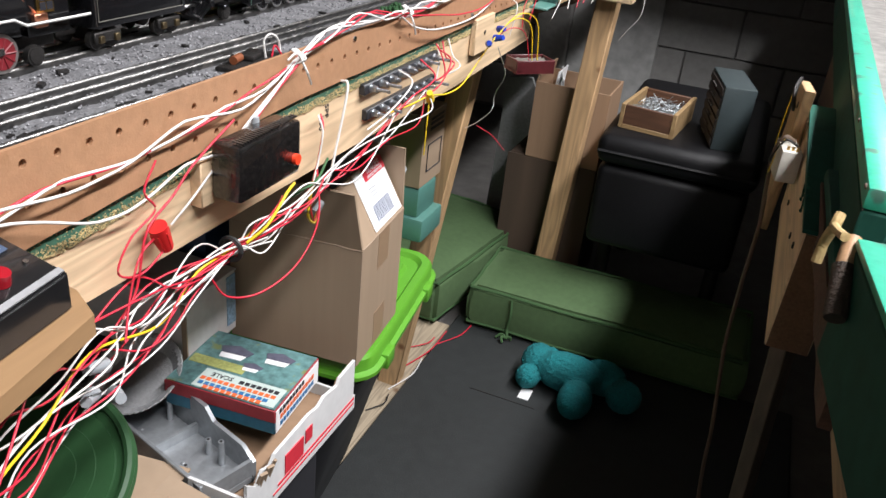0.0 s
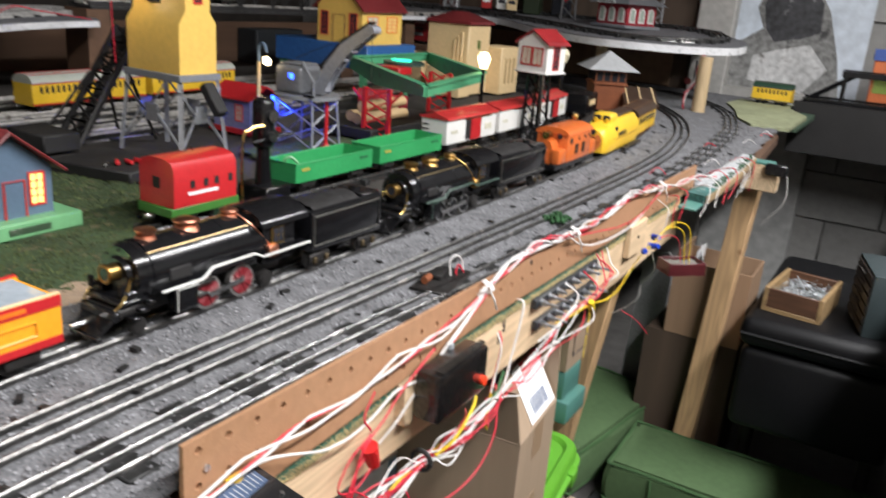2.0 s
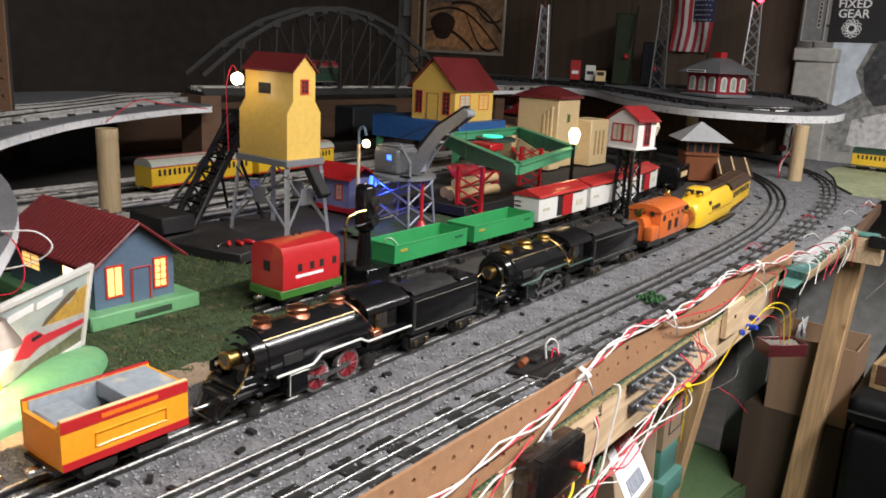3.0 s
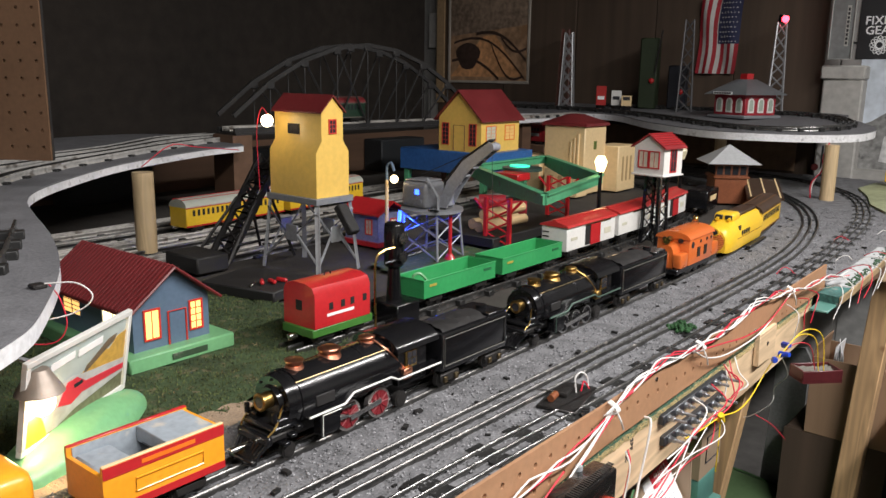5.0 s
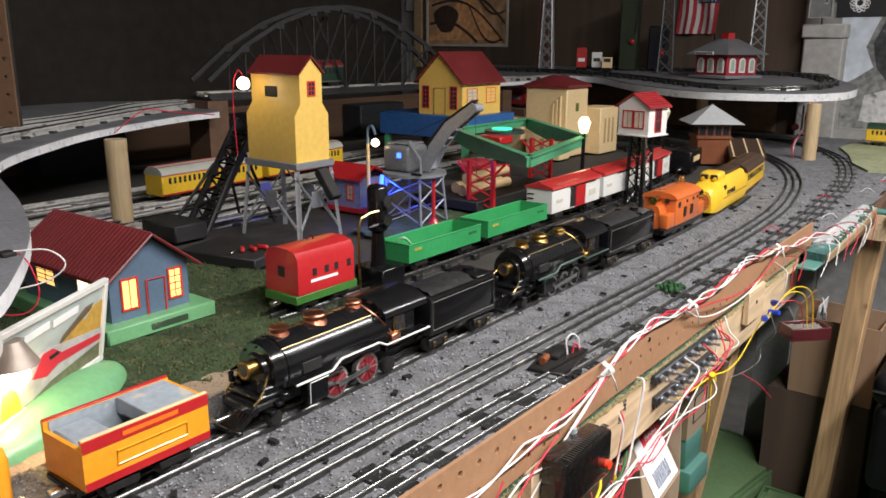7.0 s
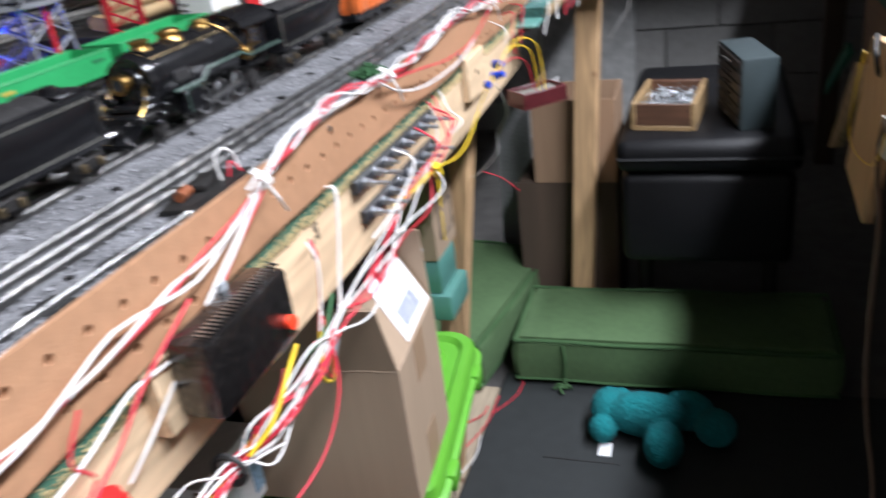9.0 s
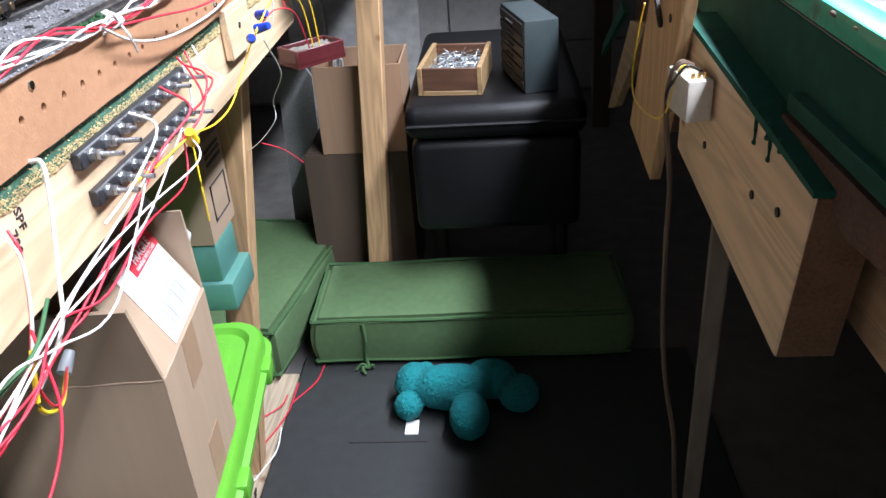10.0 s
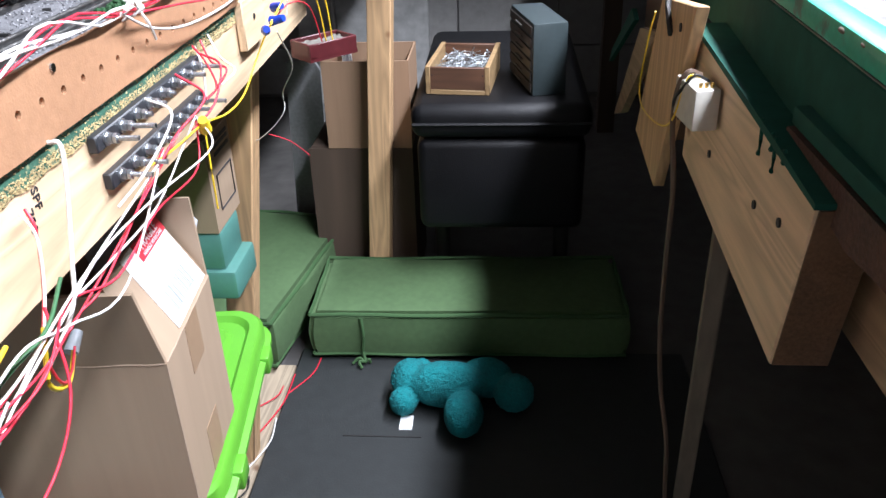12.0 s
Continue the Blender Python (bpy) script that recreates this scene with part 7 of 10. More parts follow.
for sx in (-1, 1):
    for sy in (-1, 1):
        part("tower_leg", sweep(B(), [(sx * 0.050, sy * 0.042, 0), (sx * 0.042, sy * 0.036, 0.095)], 0.0028, 6), GREY_PAINT, dk)
    for k in range(2):
        z0, z1 = 0.045 * k + 0.004, 0.045 * (k + 1)
        for a, b in ((-1, 1), (1, -1)):
            part("lattice", sweep(B(), [(sx * 0.047, a * 0.040, z0), (sx * 0.045, b * 0.038, z1)], 0.0018, 5), GREY_PAINT, dk)
            part("lattice", sweep(B(), [(a * 0.047, sx * 0.040, z0), (b * 0.045, sx * 0.038, z1)], 0.0018, 5), GREY_PAINT, dk)
part("turntable", cyl(B(), (0, 0, 0.096), (0, 0, 0.102), 0.064, n=40), GREY_PAINT, dk)
DERRICK_GREY = mat("dark_grey_cab_enamel", (0.20, 0.205, 0.22), 0.35, 0.2, var=0.2, scale=40, coat=0.2)
part("cab", bx(B(), -0.054, -0.036, 0.102, 0.014, 0.028, 0.156, 0.010, 4), DERRICK_GREY, dk)
part("cab_roof", bx(B(), -0.048, -0.030, 0.1562, 0.008, 0.022, 0.1595, 0.002, 2), DERRICK_GREY, dk)
part("side_louvre", bx(B(), -0.022, -0.0372, 0.110, 0.002, -0.0358, 0.122, 0.001), DERRICK_GREY, dk)
part("cab_window", bx(B(), -0.015, -0.0374, 0.131, -0.005, -0.0358, 0.141), BLUE_LED, dk, "window lit blue")
part("led", cyl(B(), (-0.048, -0.048, 0.070), (-0.046, -0.046, 0.095), 0.0038, n=10), BLUE_LED, dk, "glowing blue light")
bo = B()
for s in (-1, 1):
    prism(bo, [(0.022, 0.106), (0.046, 0.106), (0.070, 0.148), (0.100, 0.186), (0.150, 0.224), (0.158, 0.236), (0.146, 0.244), (0.084, 0.204), (0.046, 0.160)], "y", s * 0.009 - 0.0015, s * 0.009 + 0.0015)
for q in range(5):
    cyl(bo, (0.050 + 0.019 * q, -0.009, 0.140 + 0.0175 * q), (0.050 + 0.019 * q, 0.009, 0.140 + 0.0175 * q), 0.003, n=8)
bx(bo, 0.03, -0.011, 0.112, 0.05, 0.011, 0.130)
cyl(bo, (0.150, -0.012, 0.234), (0.150, 0.012, 0.234), 0.008)
part("boom", bo, mat("blue_grey_pressed_steel", (0.36, 0.375, 0.42), 0.32, 0.30, var=0.2, scale=40), dk)
part("boom_back", prism(B(), [(0.040, 0.158), (0.046, 0.162), (0.084, 0.206), (0.146, 0.2462), (0.146, 0.2490), (0.082, 0.2085), (0.036, 0.160)], "y", -0.0105, 0.0105), IRON, dk)
part("hoist_cable", sweep(B(), [(-0.03, 0, 0.166), (0.146, 0, 0.240), (0.152, 0.0, 0.10)], 0.0008, 4), W_BLACK, dk)
part("brace_arm", sweep(B(), [(0.012, -0.030, 0.164), (0.040, -0.030, 0.13), (0.040, -0.030, 0.104)], 0.003, 5), GREY_PAINT, dk)
part("warning_lever", bx(B(), 0.030, -0.05, 0.103, 0.055, -0.044, 0.107, 0.001), BLACK, dk)
gl = thing("gooseneck_lamp", (-0.772, 0.80, GROUND), label="cream gooseneck street lamp with a glowing bulb", category="model lamp")
part("pole", cyl(B(), (0, 0, 0), (0, 0, 0.155), 0.0042, 0.0036), CREAM, gl)
part("neck", sweep(B(), smooth_path([(0, 0, 0.155), (0.0, 0, 0.182), (0.012, 0, 0.190), (0.020, 0, 0.174)]), 0.0028, 6), BLUE_GREY, gl)
part("bulb", ball(B(), (0.020, 0, 0.158), 0.0085), BULB_SOFT, gl)
rs = thing("marker_post", (-0.640, 0.845, GROUND), label="small bright red post with a flared foot", category="model accessory")
part("pole", cyl(B(), (0, 0, 0.008), (0, 0, 0.095), 0.004), RED, rs)
part("foot", cyl(B(), (0, 0, 0), (0, 0, 0.012), 0.013, 0.006), RED, rs)
xs_ = thing("crossing_signal", (-0.435, 0.452, GROUND), label="black toy crossing signal on a square base", category="model accessory")
part("base", bx(B(), -0.028, -0.022, 0, 0.028, 0.028, 0.036, 0.002), BLACK, xs_)
part("mast", cyl(B(), (0, 0, 0.036), (0, 0, 0.085), 0.012, 0.009), BLACK, xs_)
part("hood", bx(B(), -0.014, -0.012, 0.085, 0.014, 0.012, 0.155, 0.008, 3), BLACK, xs_)
for z in (0.105, 0.132):
    part("reflector", cyl(B(), (0.014, 0, z), (0.020, 0, z), 0.006, 0.009), STEEL, xs_)
part("arm", sweep(B(), [(0.01, -0.03, 0.098), (0.02, 0.04, 0.106)], 0.002, 5), BLACK, xs_)
bp = thing("brass_post", (-0.425, 0.402, GROUND), label="thin brass rod standing beside the red caboose", category="model accessory")
part("rod", sweep(B(), smooth_path([(0, 0, 0), (0, 0, 0.10), (0.004, 0.012, 0.118), (0.010, 0.03, 0.122)]), 0.0018, 6), BRASS, bp)

# magnet crane: green gantry on red lattice towers, with the yellow control house
gc = thing("magnet_gantry", (-0.705, 1.060, GROUND), 0, label="green toy gantry crane on two red lattice towers", category="model accessory")
GZ = 0.126
GA, GB, GC, GD = [Vector((x + 0.705, y - 1.060, 0)) for x, y in ((-0.985, 1.375), (-0.528, 1.020), (-0.618, 1.432), (-0.985, 1.760))]


def girder(a, b, deep_a, deep_b, wide):
    """A pressed girder whose depth tapers from a to b, with a flange along its top."""
    d = (b - a).normalized()
    side = Vector((-d.y, d.x, 0))
    g = B()
    for w0, z0, z1 in ((wide * 0.5, (-deep_a, -deep_b), -0.002), (wide, (-0.0022, -0.0022), 0.002)):
        lo4 = [g.verts.new(p + side * (s * w0) + Vector((0, 0, GZ + z))) for p, z in ((a, z0[0]), (b, z0[1])) for s in (-1, 1)]
        hi4 = [g.verts.new(p + side * (s * w0) + Vector((0, 0, GZ + z1))) for p in (a, b) for s in (-1, 1)]
        for q in ((0, 1, 3, 2),):
            g.faces.new([lo4[k] for k in q]), g.faces.new([hi4[k] for k in q])
        for i, j in ((0, 1), (1, 3), (3, 2), (2, 0)):
            g.faces.new((lo4[i], lo4[j], hi4[j], hi4[i]))
    return g


mid1, mid2 = GA.lerp(GB, 0.42), GD.lerp(GC, 0.42)
for a, b, da, db in ((GA, mid1, 0.030, 0.042), (mid1, GB, 0.042, 0.022), (GD, mid2, 0.030, 0.042), (mid2, GC, 0.042, 0.022), (GB, GC, 0.022, 0.022), (GA, GD, 0.022, 0.022)):
    part("girder", girder(a, b, da, db, 0.009), GREEN_GANTRY, gc)
for tx, ty in ((0.062, -0.045), (-0.050, 0.395)):
    for sx in (-0.026, 0.026):
        part("tower_leg", sweep(B(), [(tx + sx, ty + 0.3 * sx, 0), (tx + sx, ty + 0.3 * sx, 0.108)], 0, square=[(-0.004, -0.004), (0.004, -0.004), (0.004, 0.004), (-0.004, 0.004)]), RED, gc)
    for k in range(4):
        z0 = 0.004 + k * 0.026
        for s_ in (-1, 1):
            part("lattice", sweep(B(), [(tx + s_ * 0.025, ty + s_ * 0.0075, z0), (tx - s_ * 0.025, ty - s_ * 0.0075, z0 + 0.026)], 0.0022, 5), RED, gc)
    for s_ in (-1, 1):
        part("spreader", sweep(B(), [(tx + s_ * 0.026, ty + s_ * 0.008, 0.075), (tx + s_ * 0.052, ty + s_ * 0.016, 0.104)], 0.0032, 5), RED, gc)
part("pulley", cyl(B(), (-0.170, 0.40, GZ - 0.012), (-0.170, 0.40, GZ - 0.004), 0.055, n=32), mat("dark_pulley", (0.03, 0.06, 0.05), 0.4), gc)
part("magnet_light", cyl(B(), (-0.185, 0.41, GZ - 0.004), (-0.185, 0.41, GZ), 0.028, n=20), glow("green_signal", (0.05, 0.8, 0.5), 1.2), gc)
part("trolley", bx(B(), -0.19, 0.29, GZ - 0.030, -0.11, 0.35, GZ - 0.010, 0.003), RED, gc)
for k in range(2):
    part("winch_motor", cyl(B(), (-0.12 - 0.10 * k, 0.22 + 0.05 * k, 0.035), (-0.06 - 0.10 * k, 0.26 + 0.05 * k, 0.035), 0.020, n=18), mat("dull_red_motor", (0.30, 0.02, 0.03), 0.45, var=0.2), gc)
lg = thing("log_platform", (-0.725, 1.12, GROUND), 0, label="dark platform under the crane with logs", category="model accessory")
part("platform", bx(B(), -0.09, -0.13, 0, 0.09, 0.22, 0.022, 0.002), BLACK_MATT, lg)
for k, (dx, dz) in enumerate(((0.02, 0.012), (-0.012, 0.012), (0.004, 0.032))):
    l_ = thing("log", (-0.725 + dx, 1.03 + 0.02 * k, GROUND + 0.022 + dz), -4 + 3 * k, label="short peeled wooden log on the dark platform", category="log", group="logs")
    part("trunk", cyl(B(), (0, 0, 0), (0, 0.17, 0), 0.0125, 0.0115, 16), LOG, l_)
ch = thing("control_house", (-1.02, 1.45, GROUND), 0, label="yellow tin crane house with a red roof on a blue deck", category="model building", group="model buildings")
part("platform", bx(B(), -0.30, 0.0, 0.085, 0.03, 0.24, 0.150, 0.002), BLUE, ch, "worn blue deck")
for sx in (-0.28, 0.01):
    for sy in (0.015, 0.225):
        part("support", bx(B(), sx - 0.008, sy - 0.008, 0, sx + 0.008, sy + 0.008, 0.0848), GREEN_GANTRY, ch)
part("shell", gable_walls(-0.155, 0.0, 0.012, 0.205, 0.150, 0.248, 0.322, "y"), YELLOW_TOWER, ch)
part("roof", gable_roof(-0.155, 0.0, 0.012, 0.205, 0.249, 0.324, "y", 0.012), RED_ROOF, ch)
for yw in (0.06, 0.155):
    framed_window(ch, "x", (0.0, yw, 0.204), 0.046, 0.040, CURTAIN if yw < 0.1 else mat("dim_lit_window", (0.55, 0.36, 0.12), 0.4, emit=(1.0, 0.6, 0.2), power=0.25), ORANGE, 1, 3)
for xw in (-0.130, -0.030):
    framed_window(ch, "y", (xw, 0.012, 0.200), 0.022, 0.060, DARK_GLASS, RED_TRIM, -1, 4)
part("door", bx(B(), -0.098, 0.0105, 0.152, -0.060, 0.0125, 0.225), YELLOW_TOWER, ch)
part("door_frame", sweep(B(), [(-0.099, 0.0105, 0.152), (-0.099, 0.0105, 0.226), (-0.059, 0.0105, 0.226), (-0.059, 0.0105, 0.152)], 0.0014, 5), BROWN, ch)

# cream power station
pw = thing("power_station", (-0.905, 1.86, GROUND), 0, label="cream toy power station with ribbed walls and a dark red roof", category="model building", group="model buildings")
part("tower_block", bx(B(), -0.150, 0.0, 0, 0.0, 0.14, 0.216, 0.003), CREAM, pw)
rf = B()
for z0, z1, o0, o1 in ((0.216, 0.225, 0.008, 0.006), (0.225, 0.252, 0.006, -0.055)):
    a = [rf.verts.new(c) for c in ((-0.150 - o0, -o0, z0), (o0, -o0, z0), (o0, 0.14 + o0, z0), (-0.150 - o0, 0.14 + o0, z0))]
    b = [rf.verts.new(c) for c in ((-0.150 - o1, -o1, z1), (o1, -o1, z1), (o1, 0.14 + o1, z1), (-0.150 - o1, 0.14 + o1, z1))]
    rf.faces.new(a), rf.faces.new(b)
    for k in range(4):
        rf.faces.new((a[k], a[(k + 1) % 4], b[(k + 1) % 4], b[k]))
part("roof", rf, RED_ROOF, pw)
for k in range(3):
    part("rib", bx(B(), -0.052 + k * 0.013, -0.005, 0.0, -0.045 + k * 0.013, 0.001, 0.192 - 0.012 * (2 - k), 0.001), CREAM, pw)
part("wing", bx(B(), -0.04, 0.141, 0, 0.048, 0.27, 0.150, 0.003), CREAM, pw)
part("wing", bx(B(), -0.235, -0.02, 0, -0.151, 0.10, 0.115, 0.003), CREAM, pw)
part("wing", bx(B(), -0.10, -0.075, 0, 0.02, -0.006, 0.085, 0.003), CREAM, pw)
# Slots are flat plates; their shade is painted as a darker cream.
for k in range(3):
    part("slot_window", bx(B(), 0.0475, 0.170 + k * 0.028, 0.035, 0.0492, 0.180 + k * 0.028, 0.115), mat("shadow_slot", (0.40, 0.27, 0.13), 0.6), pw)
    part("slot_window", bx(B(), -0.080 + k * 0.032, -0.0762, 0.02, -0.066 + k * 0.032, -0.0745, 0.065), MATS["shadow_slot"], pw)
part("louvre", bx(B(), -0.0005, 0.058, 0.142, 0.0014, 0.076, 0.168), mat("green_louvre", (0.10, 0.15, 0.03), 0.5), pw)


def lamp_post(at, h, lit, label):
    t = thing("lamp_post", at, label=label, category="model lamp", group="lamp posts")
    part("pole", cyl(B(), (0, 0, 0), (0, 0, h - 0.03), 0.0055, 0.0045), BLACK, t)
    part("foot", cyl(B(), (0, 0, 0), (0, 0, 0.012), 0.013, 0.008), BLACK, t)
    g = B()
    cyl(g, (0, 0, h - 0.03), (0, 0, h - 0.006), 0.0085, 0.0155, 18)
    cyl(g, (0, 0, h - 0.006), (0, 0, h + 0.008), 0.0155, 0.009, 18)
    part("globe", g, BULB_SOFT if lit else mat("unlit_globe", (0.70, 0.62, 0.42), 0.35), t)
    return t


lamp_post((-0.603, 1.40, GROUND), 0.168, True, "black toy lamp post with a bright cream globe")
lamp_post((-0.585, 1.86, GROUND), 0.168, False, "black toy lamp post with an unlit cream globe")

# gateman's tower
wt = thing("watch_tower", (-0.404, 1.29, GROUND), -9, label="white and red tin watch tower on black lattice legs", category="model building", group="model buildings")
for sx in (-1, 1):
    for sy in (-1, 1):
        part("leg", sweep(B(), [(sx * 0.020, sy * 0.020, 0), (sx * 0.016, sy * 0.016, 0.160)], 0.0044, 5), BLACK, wt)
    for k in range(5):
        z0, z1 = 0.03 * k, 0.03 * (k + 1)
        for s in (-1, 1):
            part("lattice", sweep(B(), [(sx * 0.018, s * 0.018, z0), (sx * 0.018, -s * 0.018, z1)], 0.0014, 4), BLACK, wt)
            part("lattice", sweep(B(), [(s * 0.018, sx * 0.018, z0), (-s * 0.018, sx * 0.018, z1)], 0.0014, 4), BLACK, wt)
part("shell", gable_walls(-0.038, 0.038, -0.036, 0.036, 0.160, 0.220, 0.244, "y"), WHITE, wt)
part("roof", gable_roof(-0.038, 0.038, -0.036, 0.036, 0.221, 0.246, "y", 0.007, 0.003), mat("dull_red_shingle", (0.27, 0.022, 0.026), 0.5, var=0.3, scale=60), wt, "red shingled roof")
for k in range(6):
    part("shingle_row", bx(B(), 0.004 + k * 0.0065, -0.042, 0.2475 - k * 0.0043, 0.0062 + k * 0.0065, 0.042, 0.2490 - k * 0.0043), RED, wt)
framed_window(wt, "y", (-0.014, -0.036, 0.192), 0.022, 0.034, CURTAIN, RED, -1, 0)
framed_window(wt, "y", (0.014, -0.036, 0.192), 0.022, 0.034, CURTAIN, RED, -1, 0)
framed_window(wt, "x", (0.038, 0.0, 0.190), 0.020, 0.046, DARK_GLASS, RED, 1, 1)
part("ladder", sweep(B(), [(0.034, -0.030, 0.0), (0.036, -0.038, 0.16)], 0.002, 5), STEEL, wt)
part("floor_plate", bx(B(), -0.042, -0.040, 0.156, 0.042, 0.040, 0.160, 0.001), WHITE, wt)

# brown signal tower
st = thing("signal_tower", (-0.515, 2.05, GROUND), 35, label="brown tin signal tower with a pale hipped roof", category="model building", group="model buildings")
part("shell", bx(B(), -0.048, -0.048, 0, 0.048, 0.048, 0.122, 0.002), BROWN, st)
part("balcony", bx(B(), -0.053, -0.053, 0.076, 0.053, 0.053, 0.084, 0.002), BROWN, st)
for s in (-1, 1):
    for k in range(4):
        part("window", bx(B(), -0.044 + k * 0.023, s * 0.0485 - 0.001, 0.088, -0.027 + k * 0.023, s * 0.0485 + 0.001, 0.114), DARK_GLASS, st)
        part("window", bx(B(), s * 0.0485 - 0.001, -0.044 + k * 0.023, 0.088, s * 0.0485 + 0.001, -0.027 + k * 0.023, 0.114), DARK_GLASS, st)
rf = B()
a = [rf.verts.new(c) for c in ((-0.078, -0.078, 0.122), (0.078, -0.078, 0.122), (0.078, 0.078, 0.122), (-0.078, 0.078, 0.122))]
tp = rf.verts.new((0, 0, 0.176))
rf.faces.new(a)
for k in range(4):
    rf.faces.new((a[k], a[(k + 1) % 4], tp))
part("roof", rf, mat("pale_grey_tin", (0.42, 0.43, 0.44), 0.45, var=0.15), st)
bt = thing("name_board_car", (-0.475, 1.72, RAIL_Z - 0.004), 8, label="black toy tender with a plain framed name board", category="model train car")
part("body", bx(B(), -0.028, 0, 0.012, 0.028, 0.13, 0.062, 0.002), BLACK, bt)
part("name_bar", bx(B(), 0.0282, 0.03, 0.032, 0.0292, 0.10, 0.046), CREAM, bt)
trucks(bt, 0.13)
tr = thing("timber_trestle", (-0.37, 1.97, GROUND), 24, label="dark brown sloping roof with cream stripes", category="model accessory")
part("slope", bx(B(), -0.05, 0, 0.03, 0.05, 0.17, 0.038, m=pose(0, 0, 0, 12, 0, 0)), BROWN_ROOF, tr)
for k in range(3):
    part("stripe", bx(B(), -0.042 + 0.04 * k, 0, 0.0385, -0.038 + 0.04 * k, 0.17, 0.0398, m=pose(0, 0, 0, 12, 0, 0)), CREAM, tr)
part("support", bx(B(), -0.045, 0.02, 0, 0.045, 0.16, 0.03), BROWN, tr)

# ---- the upper level ----


def column(at, h, r, label):
    t = thing("deck_column", at, label=label, category="column", group="deck columns")
    part("dowel", cyl(B(), (0, 0, 0), (0, 0, h), r, n=22), DOWEL, t)
    return t


DECK_Z, DECK_T = 1.078, 0.024
NEAR_Z, NEAR_T = 1.058, 0.0145
column((-1.145, 0.475, GROUND), NEAR_Z - NEAR_T - GROUND, 0.021, "round wooden dowel column under the upper deck")
column((-0.280, 2.280, GROUND), DECK_Z - DECK_T - GROUND, 0.021, "round wooden dowel column under the upper deck")
column((-0.75, 2.62, GROUND), DECK_Z + 0.02 - DECK_T - GROUND, 0.021, "round wooden dowel column under the upper deck")


def deck(name, outline, label, rise=0.0, y0=0.0, top=DECK_Z, thick=DECK_T):
    t = thing(name, (0, 0, 0), label=label, category="deck", group="upper decks")
    pts = [tuple(v[:2]) for v in smooth_path([(x, y, 0) for x, y in outline + outline[:1]], 5)][:-1]
    for nm, z0, z1, m_ in (("board", top - thick, top - 0.001, DECK_EDGE), ("deck_paint", top - 0.0005, top + 0.002, DECK_TOP)):
        bm = B()
        prism(bm, pts, "z", z0, z1)
        for v in bm.verts:
            v.co.z += rise * max(0.0, v.co.y - y0)
        part(nm, bm, m_, t, "grey painted and gritted top" if nm == "deck_paint" else "")
    return t


deck("upper_deck", [(-1.372, 0.90), (-1.332, 0.745), (-1.190, 0.465), (-1.033, 0.271), (-0.918, 0.160), (-0.820, 0.102), (-0.694, 0.056), (-0.555, 0.009), (-0.412, -0.051), (-0.291, -0.121), (-0.215, -0.180), (-0.17, -0.27), (-0.22, -0.42), (-0.7, -0.46), (-1.2, -0.30), (-1.60, 0.10), (-1.85, 0.50), (-1.90, 0.90), (-1.62, 1.02)], "raised plywood deck with grey top and ragged white edge", top=NEAR_Z, thick=NEAR_T)
deck("upper_deck_end", [(-2.25, 2.9), (-1.75, 2.55), (-1.311, 2.72), (-0.95, 2.44), (-0.655, 2.265), (-0.50, 2.26), (-0.398, 2.295), (-0.28, 2.36), (-0.222, 2.46), (-0.24, 2.65), (-0.40, 2.95), (-0.62, 3.18), (-2.25, 3.18)], "raised plywood deck with a rounded white edge", 0.045, 2.30)
# Rails up here carry their reflected shine as a pale, barely metallic colour.
for off in (0.050, 0.130, 0.210):
    track("upper_track", [(-1.50 - off * 0.7, 0.95 + off * 0.2), (-1.40 - off, 0.74 + off * 0.3), (-1.235 - off * 0.9, 0.45 + off * 0.45), (-1.07 - off * 0.75, 0.25 - off * 0.62), (-0.93 - off * 0.55, 0.12 - off * 0.8), (-0.80 - off * 0.4, 0.03 - off * 0.9), (-0.55 - off * 0.4, -0.14 - off * 0.7)], NEAR_Z + 0.0145, "worn three-rail track on the upper deck, shine put in its colour", 0.085, mat("sheen_tinplate", (0.54, 0.53, 0.51), 0.34, 0.35, var=0.35, scale=24, wear=(0.20, 0.18, 0.16)), "upper tracks", middle=RAIL)
track("upper_track", [(-0.62, -0.02), (-0.52, -0.07), (-0.43, -0.12), (-0.37, -0.18), (-0.33, -0.27)], NEAR_Z + 0.0145, "curved dark track on the deck lobe", 0.05, RAIL_DARK, "upper tracks")
lp = [(-2.0, 2.86), (-1.4, 2.80), (-0.98, 2.60), (-0.70, 2.40), (-0.50, 2.35), (-0.34, 2.45), (-0.33, 2.68), (-0.50, 2.95), (-0.9, 3.05), (-1.5, 3.08)]
upt = track("upper_track", lp, 0, "dark looped track on the upper deck", 0.055, RAIL_DARK, "upper tracks")
upt.matrix_basis = Matrix.Translation((0, 2.30, DECK_Z + 0.0175)) @ Matrix.Rotation(math.atan(0.045), 4, "X") @ Matrix.Translation((0, -2.30, 0))

# arched truss bridge
P0, P1 = Vector((-1.485, 0.93, 1.092)), Vector((-1.405, 1.87, 1.092))
br_ = thing("arch_bridge", P0, math.degrees(math.atan2(P1.y - P0.y, P1.x - P0.x)), label="grey steel toy arch truss bridge carrying the upper track", category="model bridge")
LB = (P1 - P0).length
# Bridge grey is darkened for the weak light at the back.
GREY_DARK = mat("dimmed_bridge_grey", (0.026, 0.025, 0.025), 0.5, 0.2, var=0.3)
n_ = 8
